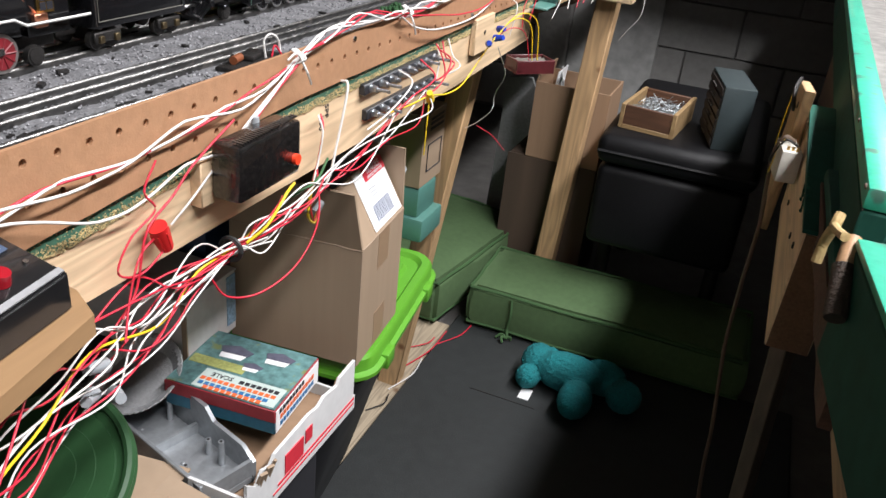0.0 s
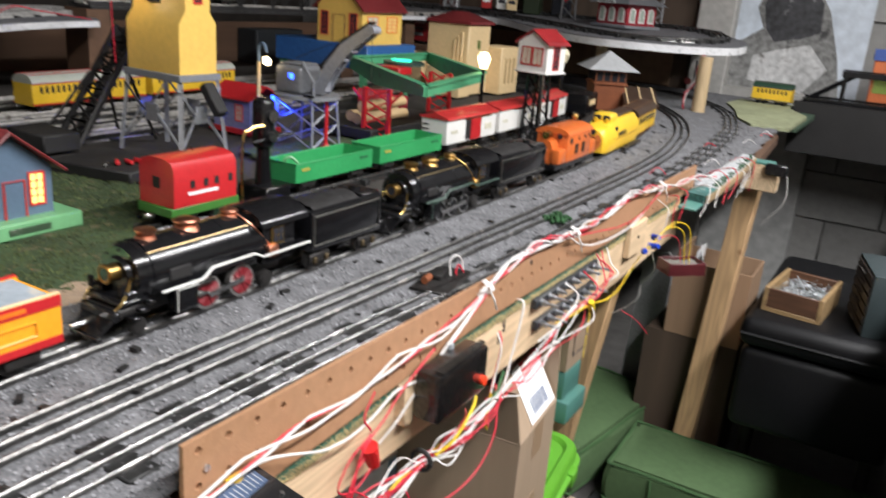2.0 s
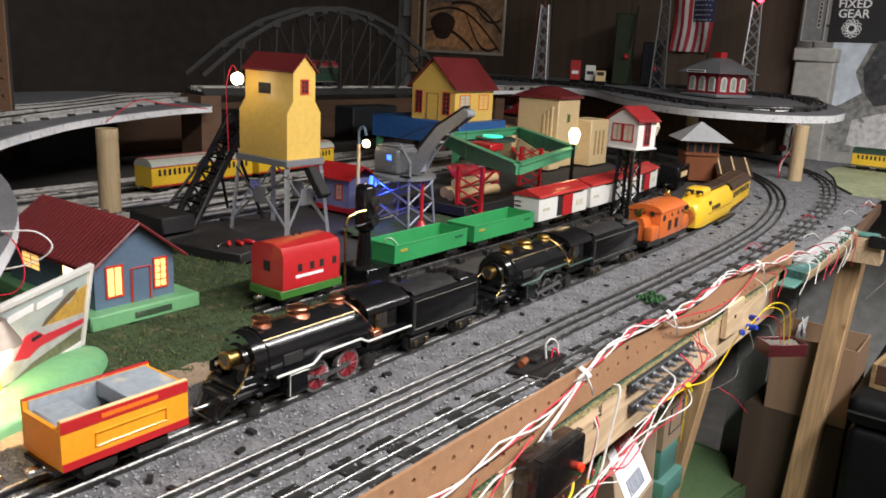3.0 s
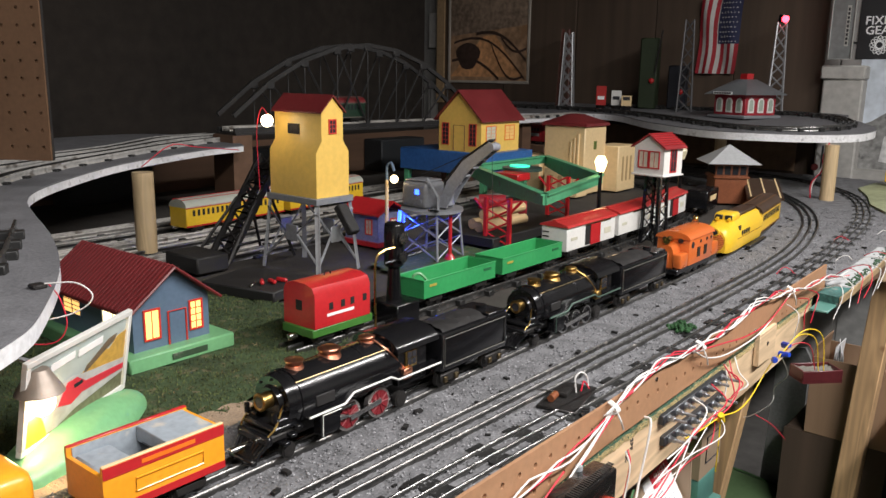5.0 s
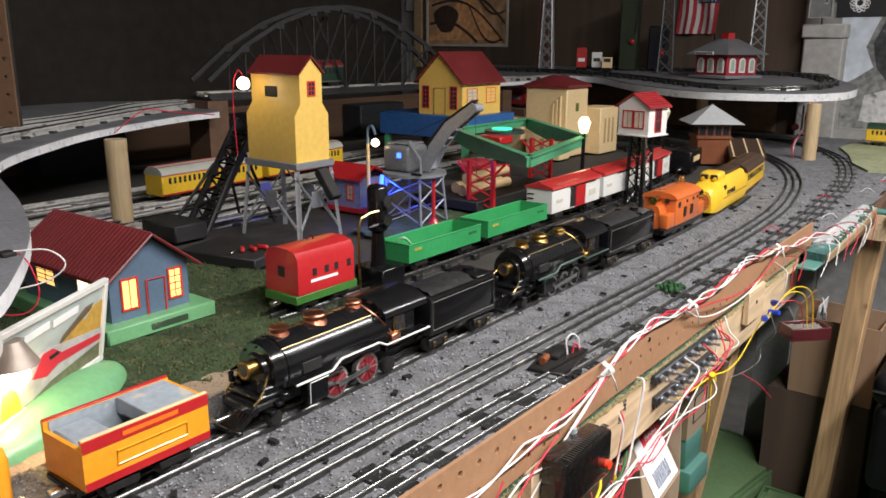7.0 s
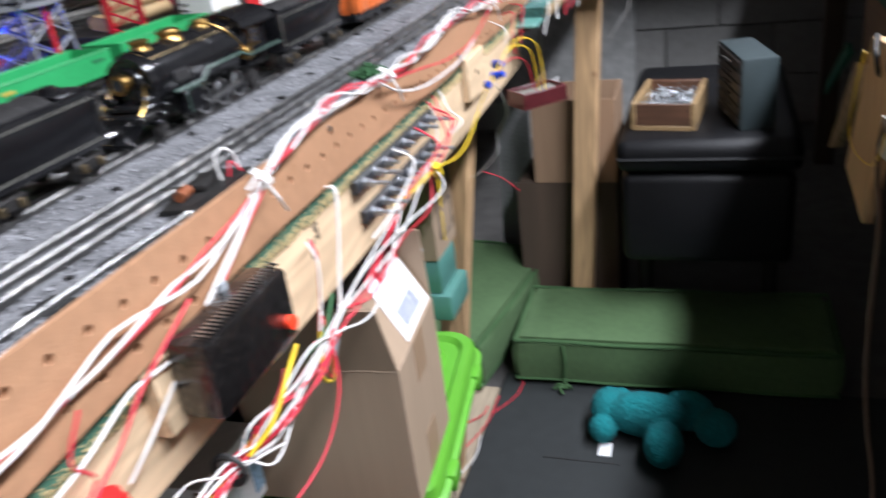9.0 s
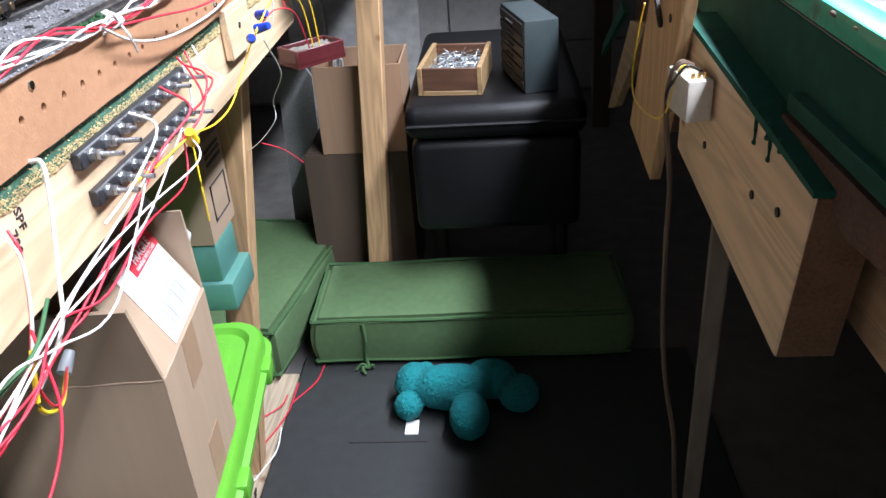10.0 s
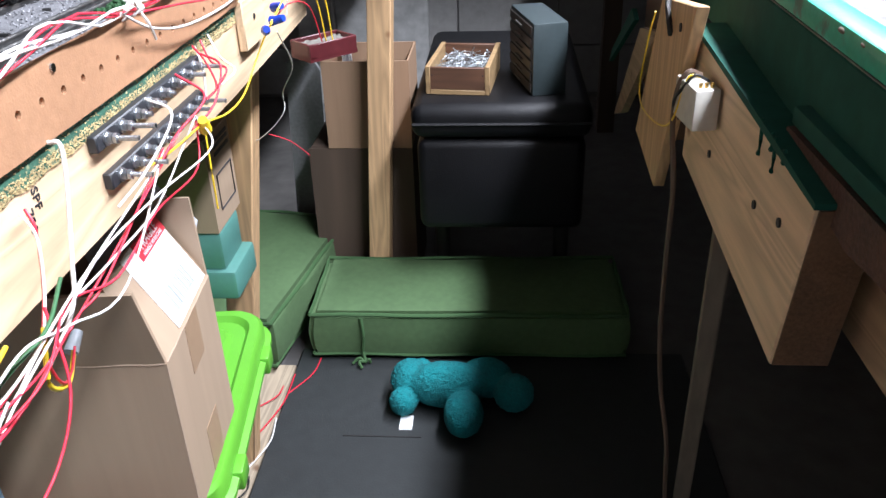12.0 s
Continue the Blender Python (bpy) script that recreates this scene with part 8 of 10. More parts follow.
for s in (-0.040, 0.040):
    topc = [(LB * k / n_, s, 0.004 + 0.236 * max(0.0, math.sin(math.pi * (0.03 + 0.94 * k / n_))) ** 0.80) for k in range(n_ + 1)]
    sq = [(-0.0045, -0.006), (0.0045, -0.006), (0.0045, 0.006), (-0.0045, 0.006)]
    part("arch_chord", sweep(B(), topc, 0, square=sq), GREY_DARK, br_)
    part("lower_chord", sweep(B(), [(0, s, 0), (LB, s, 0)], 0, square=sq), GREY_DARK, br_)
    for k in range(1, n_):
        part("hanger", sweep(B(), [topc[k], (LB * k / n_, s, 0)], 0.0020, 5), GREY_DARK, br_)
        q = k + 1 if k < n_ / 2 else k - 1
        part("diagonal", sweep(B(), [topc[k], (LB * q / n_, s, 0)], 0.0034, 5), GREY_DARK, br_)
        part("gusset", bx(B(), topc[k][0] - 0.014, s - 0.005, topc[k][2] - 0.020, topc[k][0] + 0.014, s + 0.005, topc[k][2] + 0.003, 0.003), GREY_DARK, br_)
part("bridge_deck", bx(B(), 0, -0.05, -0.012, LB, 0.05, -0.006), GREY_DARK, br_)
for k in (0.02, 0.98):
    part("pier", bx(B(), LB * k - 0.03, -0.05, GROUND - 1.092, LB * k + 0.03, 0.05, -0.0125), BACK_BOARD, br_)
track("bridge_track", [(-1.485, 0.93), (-1.445, 1.40), (-1.405, 1.87), (-1.38, 2.25), (-1.40, 2.66)], 1.102, "three-rail track across the bridge", 0.08, YARD_RAIL, "upper tracks", middle=YARD_RAIL)
approach = thing("approach_board", (-1.395, 1.90, 1.0), label="narrow board that carries the track from the bridge", category="board")
part("board", bx(B(), -0.05, 0, 0.075, 0.05, 0.72, 0.0885, 0.002, m=pose(0, 0, 0, 0, 0, -3)), DECK_EDGE, approach)
part("post", bx(B(), -0.03, 0.30, GROUND - 1.0, 0.03, 0.36, 0.0745), BACK_BOARD, approach)
coach((-1.463, 1.19, 1.102), -4.9, 0.21, mat("dark_green_coach", (0.012, 0.035, 0.02), 0.4), RED_ROOF, "dark green trolley with a red roof on the bridge", MATS["faint_trim"])


def lattice_tower(at, h, w, material, label, lamp=None):
    t = thing("lattice_tower", at, 20, label=label, category="model tower", group="lattice towers")
    for sx in (-1, 1):
        for sy in (-1, 1):
            part("leg", sweep(B(), [(sx * w, sy * w, 0), (sx * w * 0.55, sy * w * 0.55, h)], 0.0032, 5), material, t)
    n2 = max(4, int(h / 0.05))
    for k in range(n2):
        f0, f1 = 1 - 0.45 * k / n2, 1 - 0.45 * (k + 1) / n2
        z0, z1 = h * k / n2, h * (k + 1) / n2
        for s in (-1, 1):
            part("lattice", sweep(B(), [(-w * f0, s * w * f0, z0), (w * f1, s * w * f1, z1)], 0.0022, 4), material, t)
            part("lattice", sweep(B(), [(w * f0, s * w * f0, z0), (-w * f1, s * w * f1, z1)], 0.0022, 4), material, t)
            part("lattice", sweep(B(), [(s * w * f0, -w * f0, z0), (s * w * f1, w * f1, z1)], 0.0022, 4), material, t)
    if lamp is not None:
        part("lamp_head", cyl(B(), (0, 0, h), (0, 0, h + 0.03), 0.018, 0.014), BLACK, t)
        part("bulb", ball(B(), (0.01, -0.018, h + 0.012), 0.014), lamp, t)
    return t


def dz(y):
    return DECK_Z + 0.002 + 0.045 * max(0.0, y - 2.30)


lattice_tower((-1.60, 2.92, dz(2.92)), 0.34, 0.030, SILVER, "silver toy lattice tower on the upper deck")
lattice_tower((-1.045, 2.96, dz(2.96)), 0.38, 0.030, mat("dark_tower", (0.10, 0.10, 0.105), 0.45, 0.4), "dark toy lattice tower beside the flag")
lattice_tower((-0.690, 3.02, dz(3.02)), 0.36, 0.030, SILVER, "silver toy lattice tower with a red beacon", RED_LED)
lattice_tower((-1.70, 3.06, dz(3.06)), 0.36, 0.030, mat("rust_red_tower", (0.10, 0.03, 0.02), 0.5), "rust red toy lattice tower at the back")
sn = thing("toy_station", (-0.735, 2.80, dz(2.80)), -25, label="red and white toy station with a grey hipped roof", category="model building", group="model buildings")
part("base", bx(B(), -0.080, -0.080, 0, 0.080, 0.080, 0.010, 0.002), GREY_PAINT, sn)
part("shell", bx(B(), -0.066, -0.066, 0.010, 0.066, 0.066, 0.078, 0.001), mat("faded_station_red", (0.30, 0.022, 0.034), 0.45, var=0.25, scale=40), sn)
rf = B()
a = [rf.verts.new(c) for c in ((-0.09, -0.09, 0.074), (0.09, -0.09, 0.074), (0.09, 0.09, 0.074), (-0.09, 0.09, 0.074))]
b = [rf.verts.new(c) for c in ((-0.022, -0.022, 0.122), (0.022, -0.022, 0.122), (0.022, 0.022, 0.122), (-0.022, 0.022, 0.122))]
rf.faces.new(a), rf.faces.new(b)
for k in range(4):
    rf.faces.new((a[k], a[(k + 1) % 4], b[(k + 1) % 4], b[k]))
part("roof", rf, SLATE, sn)
part("chimney", bx(B(), -0.014, -0.014, 0.120, 0.014, 0.014, 0.140), RED, sn)
for k in (-0.042, 0.0, 0.042):
    arch = [(k - 0.013, 0.018), (k + 0.013, 0.018), (k + 0.013, 0.050)] + [(k + 0.013 * math.cos(a), 0.050 + 0.014 * math.sin(a)) for a in [math.pi * q / 8 for q in range(1, 8)]] + [(k - 0.013, 0.050)]
    inner_arch = [(k + (u - k) * 0.62, 0.042 + (v - 0.042) * 0.78) for u, v in arch]
    for axis in ("y", "x"):
        lo_, hi_ = (-0.0680, -0.0656) if axis == "y" else (0.0656, 0.0680)
        w1 = part("window", prism(B(), arch, axis, lo_, hi_), WHITE, sn)
        part("pane", prism(B(), inner_arch, axis, lo_ - (0.0008 if axis == "y" else -0.0018), hi_ - (0.0018 if axis == "y" else -0.0008)), mat("pale_green_pane", (0.34, 0.40, 0.34), 0.4), w1)
sn.scale = (1.2, 1.2, 1.2)
part("name_board", bx(B(), -0.050, -0.0902, 0.074, 0.030, -0.0880, 0.083), PAPER, sn, "plain white name board")
for k in range(7):
    part("name_bar", bx(B(), -0.044 + 0.0105 * k, -0.0912, 0.0762, -0.037 + 0.0105 * k, -0.0901, 0.0808), INK, sn)
for i, (x, y, m1, lb) in enumerate(((-1.41, 2.90, ROOF_RED, "red and white toy dispenser sign"), (-1.345, 2.92, WHITE, "small white toy sign board"), (-1.285, 2.90, CREAM, "small cream toy sign board"))):
    s_ = thing("toy_sign", (x, y, dz(y)), 20, label=lb, category="model sign", group="toy signs")
    part("panel", bx(B(), -0.022, -0.004, 0.02, 0.022, 0.004, 0.105 - 0.02 * i, 0.001), m1, s_)
    part("stand", bx(B(), -0.020, -0.010, 0, 0.020, 0.010, 0.02), BLACK, s_)
    part("print_bar", bx(B(), -0.015, -0.0052, 0.045, 0.015, -0.0038, 0.060), PAPER if i == 0 else INK, s_)
for x, y, h, mm, lb in ((-1.255, 3.05, 0.31, mat("dim_green", (0.022, 0.034, 0.016), 0.5), "dim green toy machine on the upper deck"), (-1.13, 3.08, 0.19, mat("dim_blue", (0.012, 0.014, 0.022), 0.5), "dim blue toy accessory on the upper deck")):
    c_ = thing("toy_machine", (x, y, dz(y)), 10, label=lb, category="model accessory")
    part("body", bx(B(), -0.04, -0.03, 0, 0.04, 0.03, h, 0.006), mm, c_)
    part("arm", sweep(B(), [(0.03, -0.03, h * 0.5), (0.06, -0.05, h * 1.1)], 0.004, 5), IRON, c_)
    part("red_knob", ball(B(), (0.02, -0.035, h * 0.4), 0.012), RED, c_)

xs_ = thing("crossing_signal", (-0.487, 3.02, 0.872), label="small dark crossing signal with red discs before the pilaster", category="model accessory")
part("mast", cyl(B(), (0, 0, 0), (0, 0, 0.125), 0.004, n=8), IRON, xs_)
for sx in (-1, 1):
    part("disc", cyl(B(), (sx * 0.022, -0.004, 0.040), (sx * 0.022, -0.010, 0.040), 0.014, 0.014, 16), mat("dark_red_disc", (0.13, 0.02, 0.02), 0.5), xs_)
    part("crossarm", bx(B(), -0.030, -0.003, -0.004, 0.030, 0.001, 0.004, m=pose(0, 0, 0.078, 0, sx * 38, 0)), mat("grimy_white", (0.36, 0.35, 0.32), 0.6), xs_)
part("foot", bx(B(), -0.014, -0.014, 0, 0.014, 0.014, 0.012, 0.002), IRON, xs_)
ub = thing("under_deck_board", (-0.640, 3.2125, GROUND), label="bare brown hardboard closing the space under the upper deck", category="board")
part("board", bx(B(), -1.30, 0, -0.010, 0.0, 0.006, 0.150, 0.001), mat("bare_hardboard", (0.20, 0.125, 0.075), 0.75, var=0.3, scale=8), ub)
rdz = thing("locomotive", (-1.395, 2.445, 0.975), 83, label="dark red model diesel with a silver band under the deck", category="model locomotive", group="model locomotives")
DIESEL_RED = mat("deep_diesel_red", (0.23, 0.015, 0.018), 0.38, var=0.25, scale=40, coat=0.2)
hull = B()
prism(hull, [(-0.029, 0.014), (0.029, 0.014), (0.030, 0.060), (0.024, 0.078), (0.010, 0.085), (-0.010, 0.085), (-0.024, 0.078), (-0.030, 0.060)], "y", 0.022, 0.26)
part("body", hull, DIESEL_RED, rdz)
part("nose", prism(B(), [(0.0, 0.014), (0.022, 0.014), (0.022, 0.084), (0.016, 0.078), (0.008, 0.052), (0.0, 0.044)], "x", -0.028, 0.028), DIESEL_RED, rdz)
for sx in (-1, 1):
    part("side_band", bx(B(), sx * 0.0302 - 0.0008, 0.030, 0.034, sx * 0.0302 + 0.0008, 0.255, 0.046), SILVER, rdz, "silver side band")
    for k in range(3):
        part("window", bx(B(), sx * 0.0298 - 0.0010, 0.030 + 0.016 * k, 0.054, sx * 0.0298 + 0.0012, 0.040 + 0.016 * k, 0.066), DARK_GLASS, rdz)
trucks(rdz, 0.25)
rsr = thing("track_riser", (-1.395, 2.445, GROUND - 0.001), 83, label="dark wooden riser under the red diesel", category="block")
part("block", bx(B(), -0.045, -0.01, 0, 0.045, 0.30, 0.0978, 0.002), BACK_BOARD, rsr)

# pegboard panel behind the near deck
pp = thing("pegboard_sheet", (-0.907, 0.149, NEAR_Z + 0.050), -58, label="upright panel of brown perforated hardboard", category="pegboard")
part("pegboard", pegboard_mesh(-0.17, 0.036, lambda y: [0.401 - 0.0254 * k for k in range(16)], lambda y: 0.0, 0.42, -0.1524), mat("tan_hardboard", (0.135, 0.072, 0.038), 0.62, var=0.15, bump=0.15), pp, angle=60)
part("backing", bx(B(), -0.010, -0.17, 0.0, -0.0045, 0.036, 0.42), BLACK_MATT, pp)

# backboard and shelf behind the yard
bkb = thing("back_board", (-1.92, 0.6, GROUND - 0.012), label="brown boards closing the back of the table", category="board")
part("board", bx(B(), -0.02, -1.1, 0, 0.0, 2.3, 0.150), BACK_BOARD, bkb)
# Added blocks, coloured nearly black to read as shade behind the yard.
for yb in (0.05, 0.62, 1.30):
    part("dark_crate", bx(B(), 0.002, yb, 0.0, 0.10, yb + 0.26, 0.13, 0.004), mat("shade_block_black", (0.018, 0.021, 0.024), 0.6, var=0.3), bkb)

# ---- back wall: posters, flag and pillar ----
WY = WALL_N - 0.03


def picture(name, x0, x1, z0, z1, y, label, category, frame_m, fill, fw=0.012):
    t = thing(name, ((x0 + x1) / 2, y, (z0 + z1) / 2), label=label, category=category)
    w, h = (x1 - x0) / 2, (z1 - z0) / 2
    part("sheet", bx(B(), -w, -0.002, -h, w, 0.004, h), fill, t)
    if frame_m is not None:
        for a in ((-w - fw, -h - fw, w + fw, -h), (-w - fw, h, w + fw, h + fw), (-w - fw, -h, -w, h), (w, -h, w + fw, h)):
            part("frame", bx(B(), a[0], -0.008, a[1], a[2], 0.006, a[3], 0.002), frame_m, t)
    return t, w, h


pic, pw_, ph_ = picture("framed_picture", -2.53, -2.02, 1.225, 1.70, WY, "framed railway print in warm browns on the wall", "picture", mat("pale_frame", (0.42, 0.38, 0.33), 0.5), mat("sepia_print", (0.36, 0.22, 0.13), 0.4, var=0.8, scale=5, wear=(0.30, 0.17, 0.09)), 0.014)
flat_shape(pic, "print_track", [(-pw_, -ph_ + 0.02), (pw_ * 0.9, -ph_ + 0.02), (pw_ * 0.2, 0.0), (-pw_ * 0.1, 0.0)], -0.0025, Matrix(), mat("print_rust", (0.55, 0.28, 0.13), 0.5, var=0.6, scale=9))
PRINT_DARK = mat("print_dark", (0.05, 0.030, 0.024), 0.5, var=0.6, scale=12)
flat_shape(pic, "print_engine", [(-pw_ * 0.52 + 0.080 * math.cos(u) * (1 + 0.15 * math.sin(3 * u)), -ph_ * 0.45 + 0.072 * math.sin(u)) for u in [2 * math.pi * k / 18 for k in range(18)]], -0.0035, Matrix(), PRINT_DARK)
for k, (xa, za, xb, zb, bend) in enumerate(((-0.9, -0.15, 0.95, -0.95, 0.10), (-0.3, 0.05, 0.98, -0.55, 0.06), (0.1, -0.2, 0.9, -0.9, -0.08), (-0.95, -0.55, 0.3, -0.95, 0.05), (0.35, -0.05, 0.98, -0.3, -0.04))):
    run = [(pw_ * (xa + (xb - xa) * q / 8), ph_ * (za + (zb - za) * q / 8) + bend * math.sin(math.pi * q / 8)) for q in range(9)]
    flat_shape(pic, "print_stroke", [(u, v + 0.006) for u, v in run] + [(u, v - 0.006 - 0.003 * (k % 2)) for u, v in reversed(run)], -0.0042 - 0.0006 * k, Matrix(), PRINT_DARK)
flat_shape(pic, "print_shed", [(-pw_, 0.0), (pw_, 0.05), (pw_, ph_), (-pw_, ph_)], -0.003, Matrix(), mat("print_shed", (0.26, 0.19, 0.14), 0.5, var=0.7, scale=10))
stripw = thing("wall_batten", (-2.60, WY, 1.1), label="pale wooden batten beside the framed print", category="batten")
part("batten", bx(B(), -0.025, -0.01, 0, 0.025, 0.02, 0.9), PINE_DIM, stripw)

fl = thing("flag", (-1.002, WY - 0.02, 1.273), label="striped red and white flag with a blue starred corner, hanging", category="flag")
FW, FH = 0.180, 0.32


def drape(x, z):
    """Where a point of the hanging flag lies on its folds."""
    return Vector((x + 0.10 * (z - FH) * 0.5 + 0.004 * math.sin(z * 19), 0.008 * math.sin(x * 62 + z * 7) + 0.004 * math.sin(z * 24 + x * 30), z))


FLAG_RED, FLAG_WHITE, FLAG_BLUE = mat("flag_red", (0.30, 0.014, 0.024), 0.8, var=0.2, scale=20), mat("flag_white", (0.50, 0.48, 0.47), 0.8, var=0.15, scale=20), mat("flag_blue", (0.014, 0.017, 0.055), 0.8, var=0.2, scale=20)
for k in range(11):
    st_ = B()
    bmesh.ops.create_grid(st_, x_segments=3, y_segments=20, size=0.5)
    for v in st_.verts:
        v.co = drape(FW * (-0.5 + (k + v.co.x + 0.5) / 11), (v.co.y + 0.5) * FH)
    part("stripe", st_, FLAG_RED if k % 2 == 0 else FLAG_WHITE, fl)
cn = B()
bmesh.ops.create_grid(cn, x_segments=10, y_segments=14, size=0.5)
for v in cn.verts:
    v.co = drape(FW * (-0.02 + (v.co.x + 0.5) * 0.525), FH * (0.40 + (v.co.y + 0.5) * 0.605)) + Vector((0, -0.0022, 0))
canton = part("canton", cn, FLAG_BLUE, fl, "dark blue corner")
for i in range(6):
    for j in range(9):
        c = drape(FW * (0.03 + 0.080 * i + 0.04 * (j % 2)), FH * (0.43 + 0.064 * j)) + Vector((0, -0.0036, 0))
        if i < 5 or j % 2 == 0:
            star = [(c.x + 0.0042 * math.cos(math.pi / 2 + k * math.pi / 5) * (1 if k % 2 == 0 else 0.42), c.z + 0.0042 * math.sin(math.pi / 2 + k * math.pi / 5) * (1 if k % 2 == 0 else 0.42)) for k in range(10)]
            part("star", prism(B(), star, "y", c.y - 0.0006, c.y), FLAG_WHITE, canton)

pil = thing("concrete_pillar", (-0.475, WALL_N - 0.06, -0.016), label="pale concrete pilaster against the block wall", category="pillar")
part("shaft", bx(B(), -0.075, -0.03, 0, 0.075, 0.058, 1.27, 0.006), CONCRETE, pil)
part("cap", bx(B(), -0.085, -0.04, 1.27, 0.080, 0.058, 1.325, 0.006), CONCRETE, pil)
dkp = thing("dark_panel", (-0.72, WALL_N - 0.015, 0.8), label="dark curtain-like panel on the back wall", category="panel")
for k, (xa, xb) in enumerate(((-1.90, -1.45), (-1.447, -1.02), (-1.017, -0.60), (-0.597, -0.22), (-0.217, 0.150))):
    part("board", bx(B(), xa, -0.012 - 0.004 * (k % 2), 0, xb, 0.012, 1.5, 0.003), DARK_PANEL, dkp)
bpst, w_, h_ = picture("gear_poster", -0.455, -0.15, 1.335, 1.70, WY + 0.012, "black poster with white lettering and a gear drawing", "poster", None, mat("poster_black", (0.02, 0.02, 0.022), 0.45))
lettering("FIXED", 0.046, PAPER, bpst, Matrix.Translation((-0.070, -0.0035, -0.035)) @ UPRIGHT, "lettering")
lettering("GEAR", 0.046, PAPER, bpst, Matrix.Translation((-0.070, -0.0035, -0.073)) @ UPRIGHT, "lettering")
for word, zl in (("FIXED", -0.0350), ("GEAR", -0.0730)):
    lettering(word, 0.046, PAPER, bpst, Matrix.Translation((-0.0682, -0.0039, zl)) @ UPRIGHT, "lettering")
    lettering(word, 0.046, PAPER, bpst, Matrix.Translation((-0.0690, -0.0043, zl + 0.0012)) @ UPRIGHT, "lettering")
gear = B()
for k in range(6):
    a = k * math.pi / 6
    ringp = [(-0.07 + 0.036 * math.cos(a) * math.cos(u) - 0.013 * math.sin(a) * math.sin(u), -0.003, -0.128 + 0.036 * math.sin(a) * math.cos(u) + 0.013 * math.cos(a) * math.sin(u)) for u in [2 * math.pi * q / 20 for q in range(21)]]
    sweep(gear, ringp, 0.0018, 4)
part("gear_drawing", gear, PAPER, bpst)
side, sw_, sh2 = picture("narrow_poster", -0.530, -0.450, 1.334, 1.70, WALL_N - 0.125, "narrow grey poster with a pale border on the pilaster", "poster", mat("pale_poster_border", (0.42, 0.42, 0.40), 0.6, var=0.1), mat("poster_grey", (0.17, 0.18, 0.18), 0.5, var=0.3, scale=10), 0.004)
flat_shape(side, "label_strip", [(0.012, -0.135), (0.026, -0.135), (0.026, 0.02), (0.012, 0.02)], -0.0025, Matrix(), mat("pale_label", (0.40, 0.40, 0.37), 0.6))
for k in range(9):
    flat_shape(side, "label_bar", [(0.015, -0.128 + 0.016 * k), (0.023, -0.128 + 0.016 * k), (0.023, -0.117 + 0.016 * k), (0.015, -0.117 + 0.016 * k)], -0.0033, Matrix(), INK)
wf, ww, wh = picture("wall_poster", -0.43, 0.10, 0.90, 1.345, WY + 0.014, "large poster in pale blue with plain dark and light shapes", "poster", None, mat("poster_pale", (0.62, 0.68, 0.76), 0.5, var=0.3, scale=5))
FUR_D, FUR_M, FUR_L = mat("print_charcoal", (0.05, 0.05, 0.055), 0.6, var=0.8, scale=12, wear=(0.42, 0.42, 0.43)), mat("print_mid", (0.22, 0.22, 0.215), 0.6, var=0.8, scale=12, wear=(0.05, 0.05, 0.05)), mat("print_light", (0.55, 0.55, 0.55), 0.6, var=0.5, scale=12, wear=(0.16, 0.15, 0.14))
flat_shape(wf, "print_shape", [(-0.265, -0.2225), (0.20, -0.2225), (0.17, -0.08), (0.11, 0.10), (0.03, 0.2225), (-0.12, 0.2225), (-0.165, 0.10), (-0.13, 0.02), (-0.20, -0.03), (-0.265, -0.06)], -0.003, Matrix(), FUR_M)
flat_shape(wf, "print_shape", [(-0.12, 0.02), (-0.08, -0.03), (0.02, -0.01), (0.09, 0.02), (0.08, 0.13), (0.0, 0.2225), (-0.10, 0.2225), (-0.14, 0.11)], -0.004, Matrix(), FUR_D)
flat_shape(wf, "print_shape", [(-0.16, -0.19), (0.06, -0.2225), (0.14, -0.12), (0.06, -0.03), (-0.06, -0.06), (-0.15, -0.09)], -0.005, Matrix(), FUR_L)
ledge = thing("concrete_ledge", (-0.05, WALL_N - 0.06, 0.0), label="pale concrete ledge under the posters", category="ledge")
part("ledge", bx(B(), -0.36, -0.02, 0.80, 0.9, 0.058, 0.90, 0.004), CONCRETE, ledge)
part("footing", bx(B(), -0.349, 0.008, -0.0158, 0.026, 0.0415, 0.7998, 0.004), mat("pale_smooth_render", (0.46, 0.46, 0.45), 0.9, var=0.3, scale=6, bump=0.4, bscale=60), ledge, "pale rendered footing")

# ---- the dark end table with its girder bridge ----
et = thing("end_table", (0, 0, 0), label="black-fronted railway table across the end of the aisle", category="table")
part("fascia", bx(B(), -0.06, 2.74, 0.735, 1.6, 2.76, 0.915, 0.002), BLACK_MATT, et)
part("tabletop", bx(B(), -0.06, 2.7605, 0.86, 1.6, 3.14, 0.905), BLACK_MATT, et)
for xl in (0.62, 1.5):
    part("leg", bx(B(), xl, 2.80, -0.016, xl + 0.06, 2.86, 0.8598), DARK_PANEL, et)
part("green_corner", bx(B(), -0.14, 2.30, 0.858, 0.02, 2.72, 0.877, 0.002), mat("dull_green_board", (0.055, 0.095, 0.060), 0.7, var=0.3, scale=20), et)
olive = thing("scenery_board", (0, 0, 0), label="pale olive scenery board lying beside the outer track", category="board")
part("board", prism(B(), [(-0.262, 2.62), (-0.250, 2.83), (-0.065, 2.83), (-0.065, 2.70), (0.02, 2.50), (0.02, 2.13), (-0.080, 2.10), (-0.145, 2.23), (-0.195, 2.43)], "z", 0.8785, 0.8895), mat("pale_olive_paint", (0.30, 0.32, 0.19), 0.75, var=0.35, scale=12), olive)
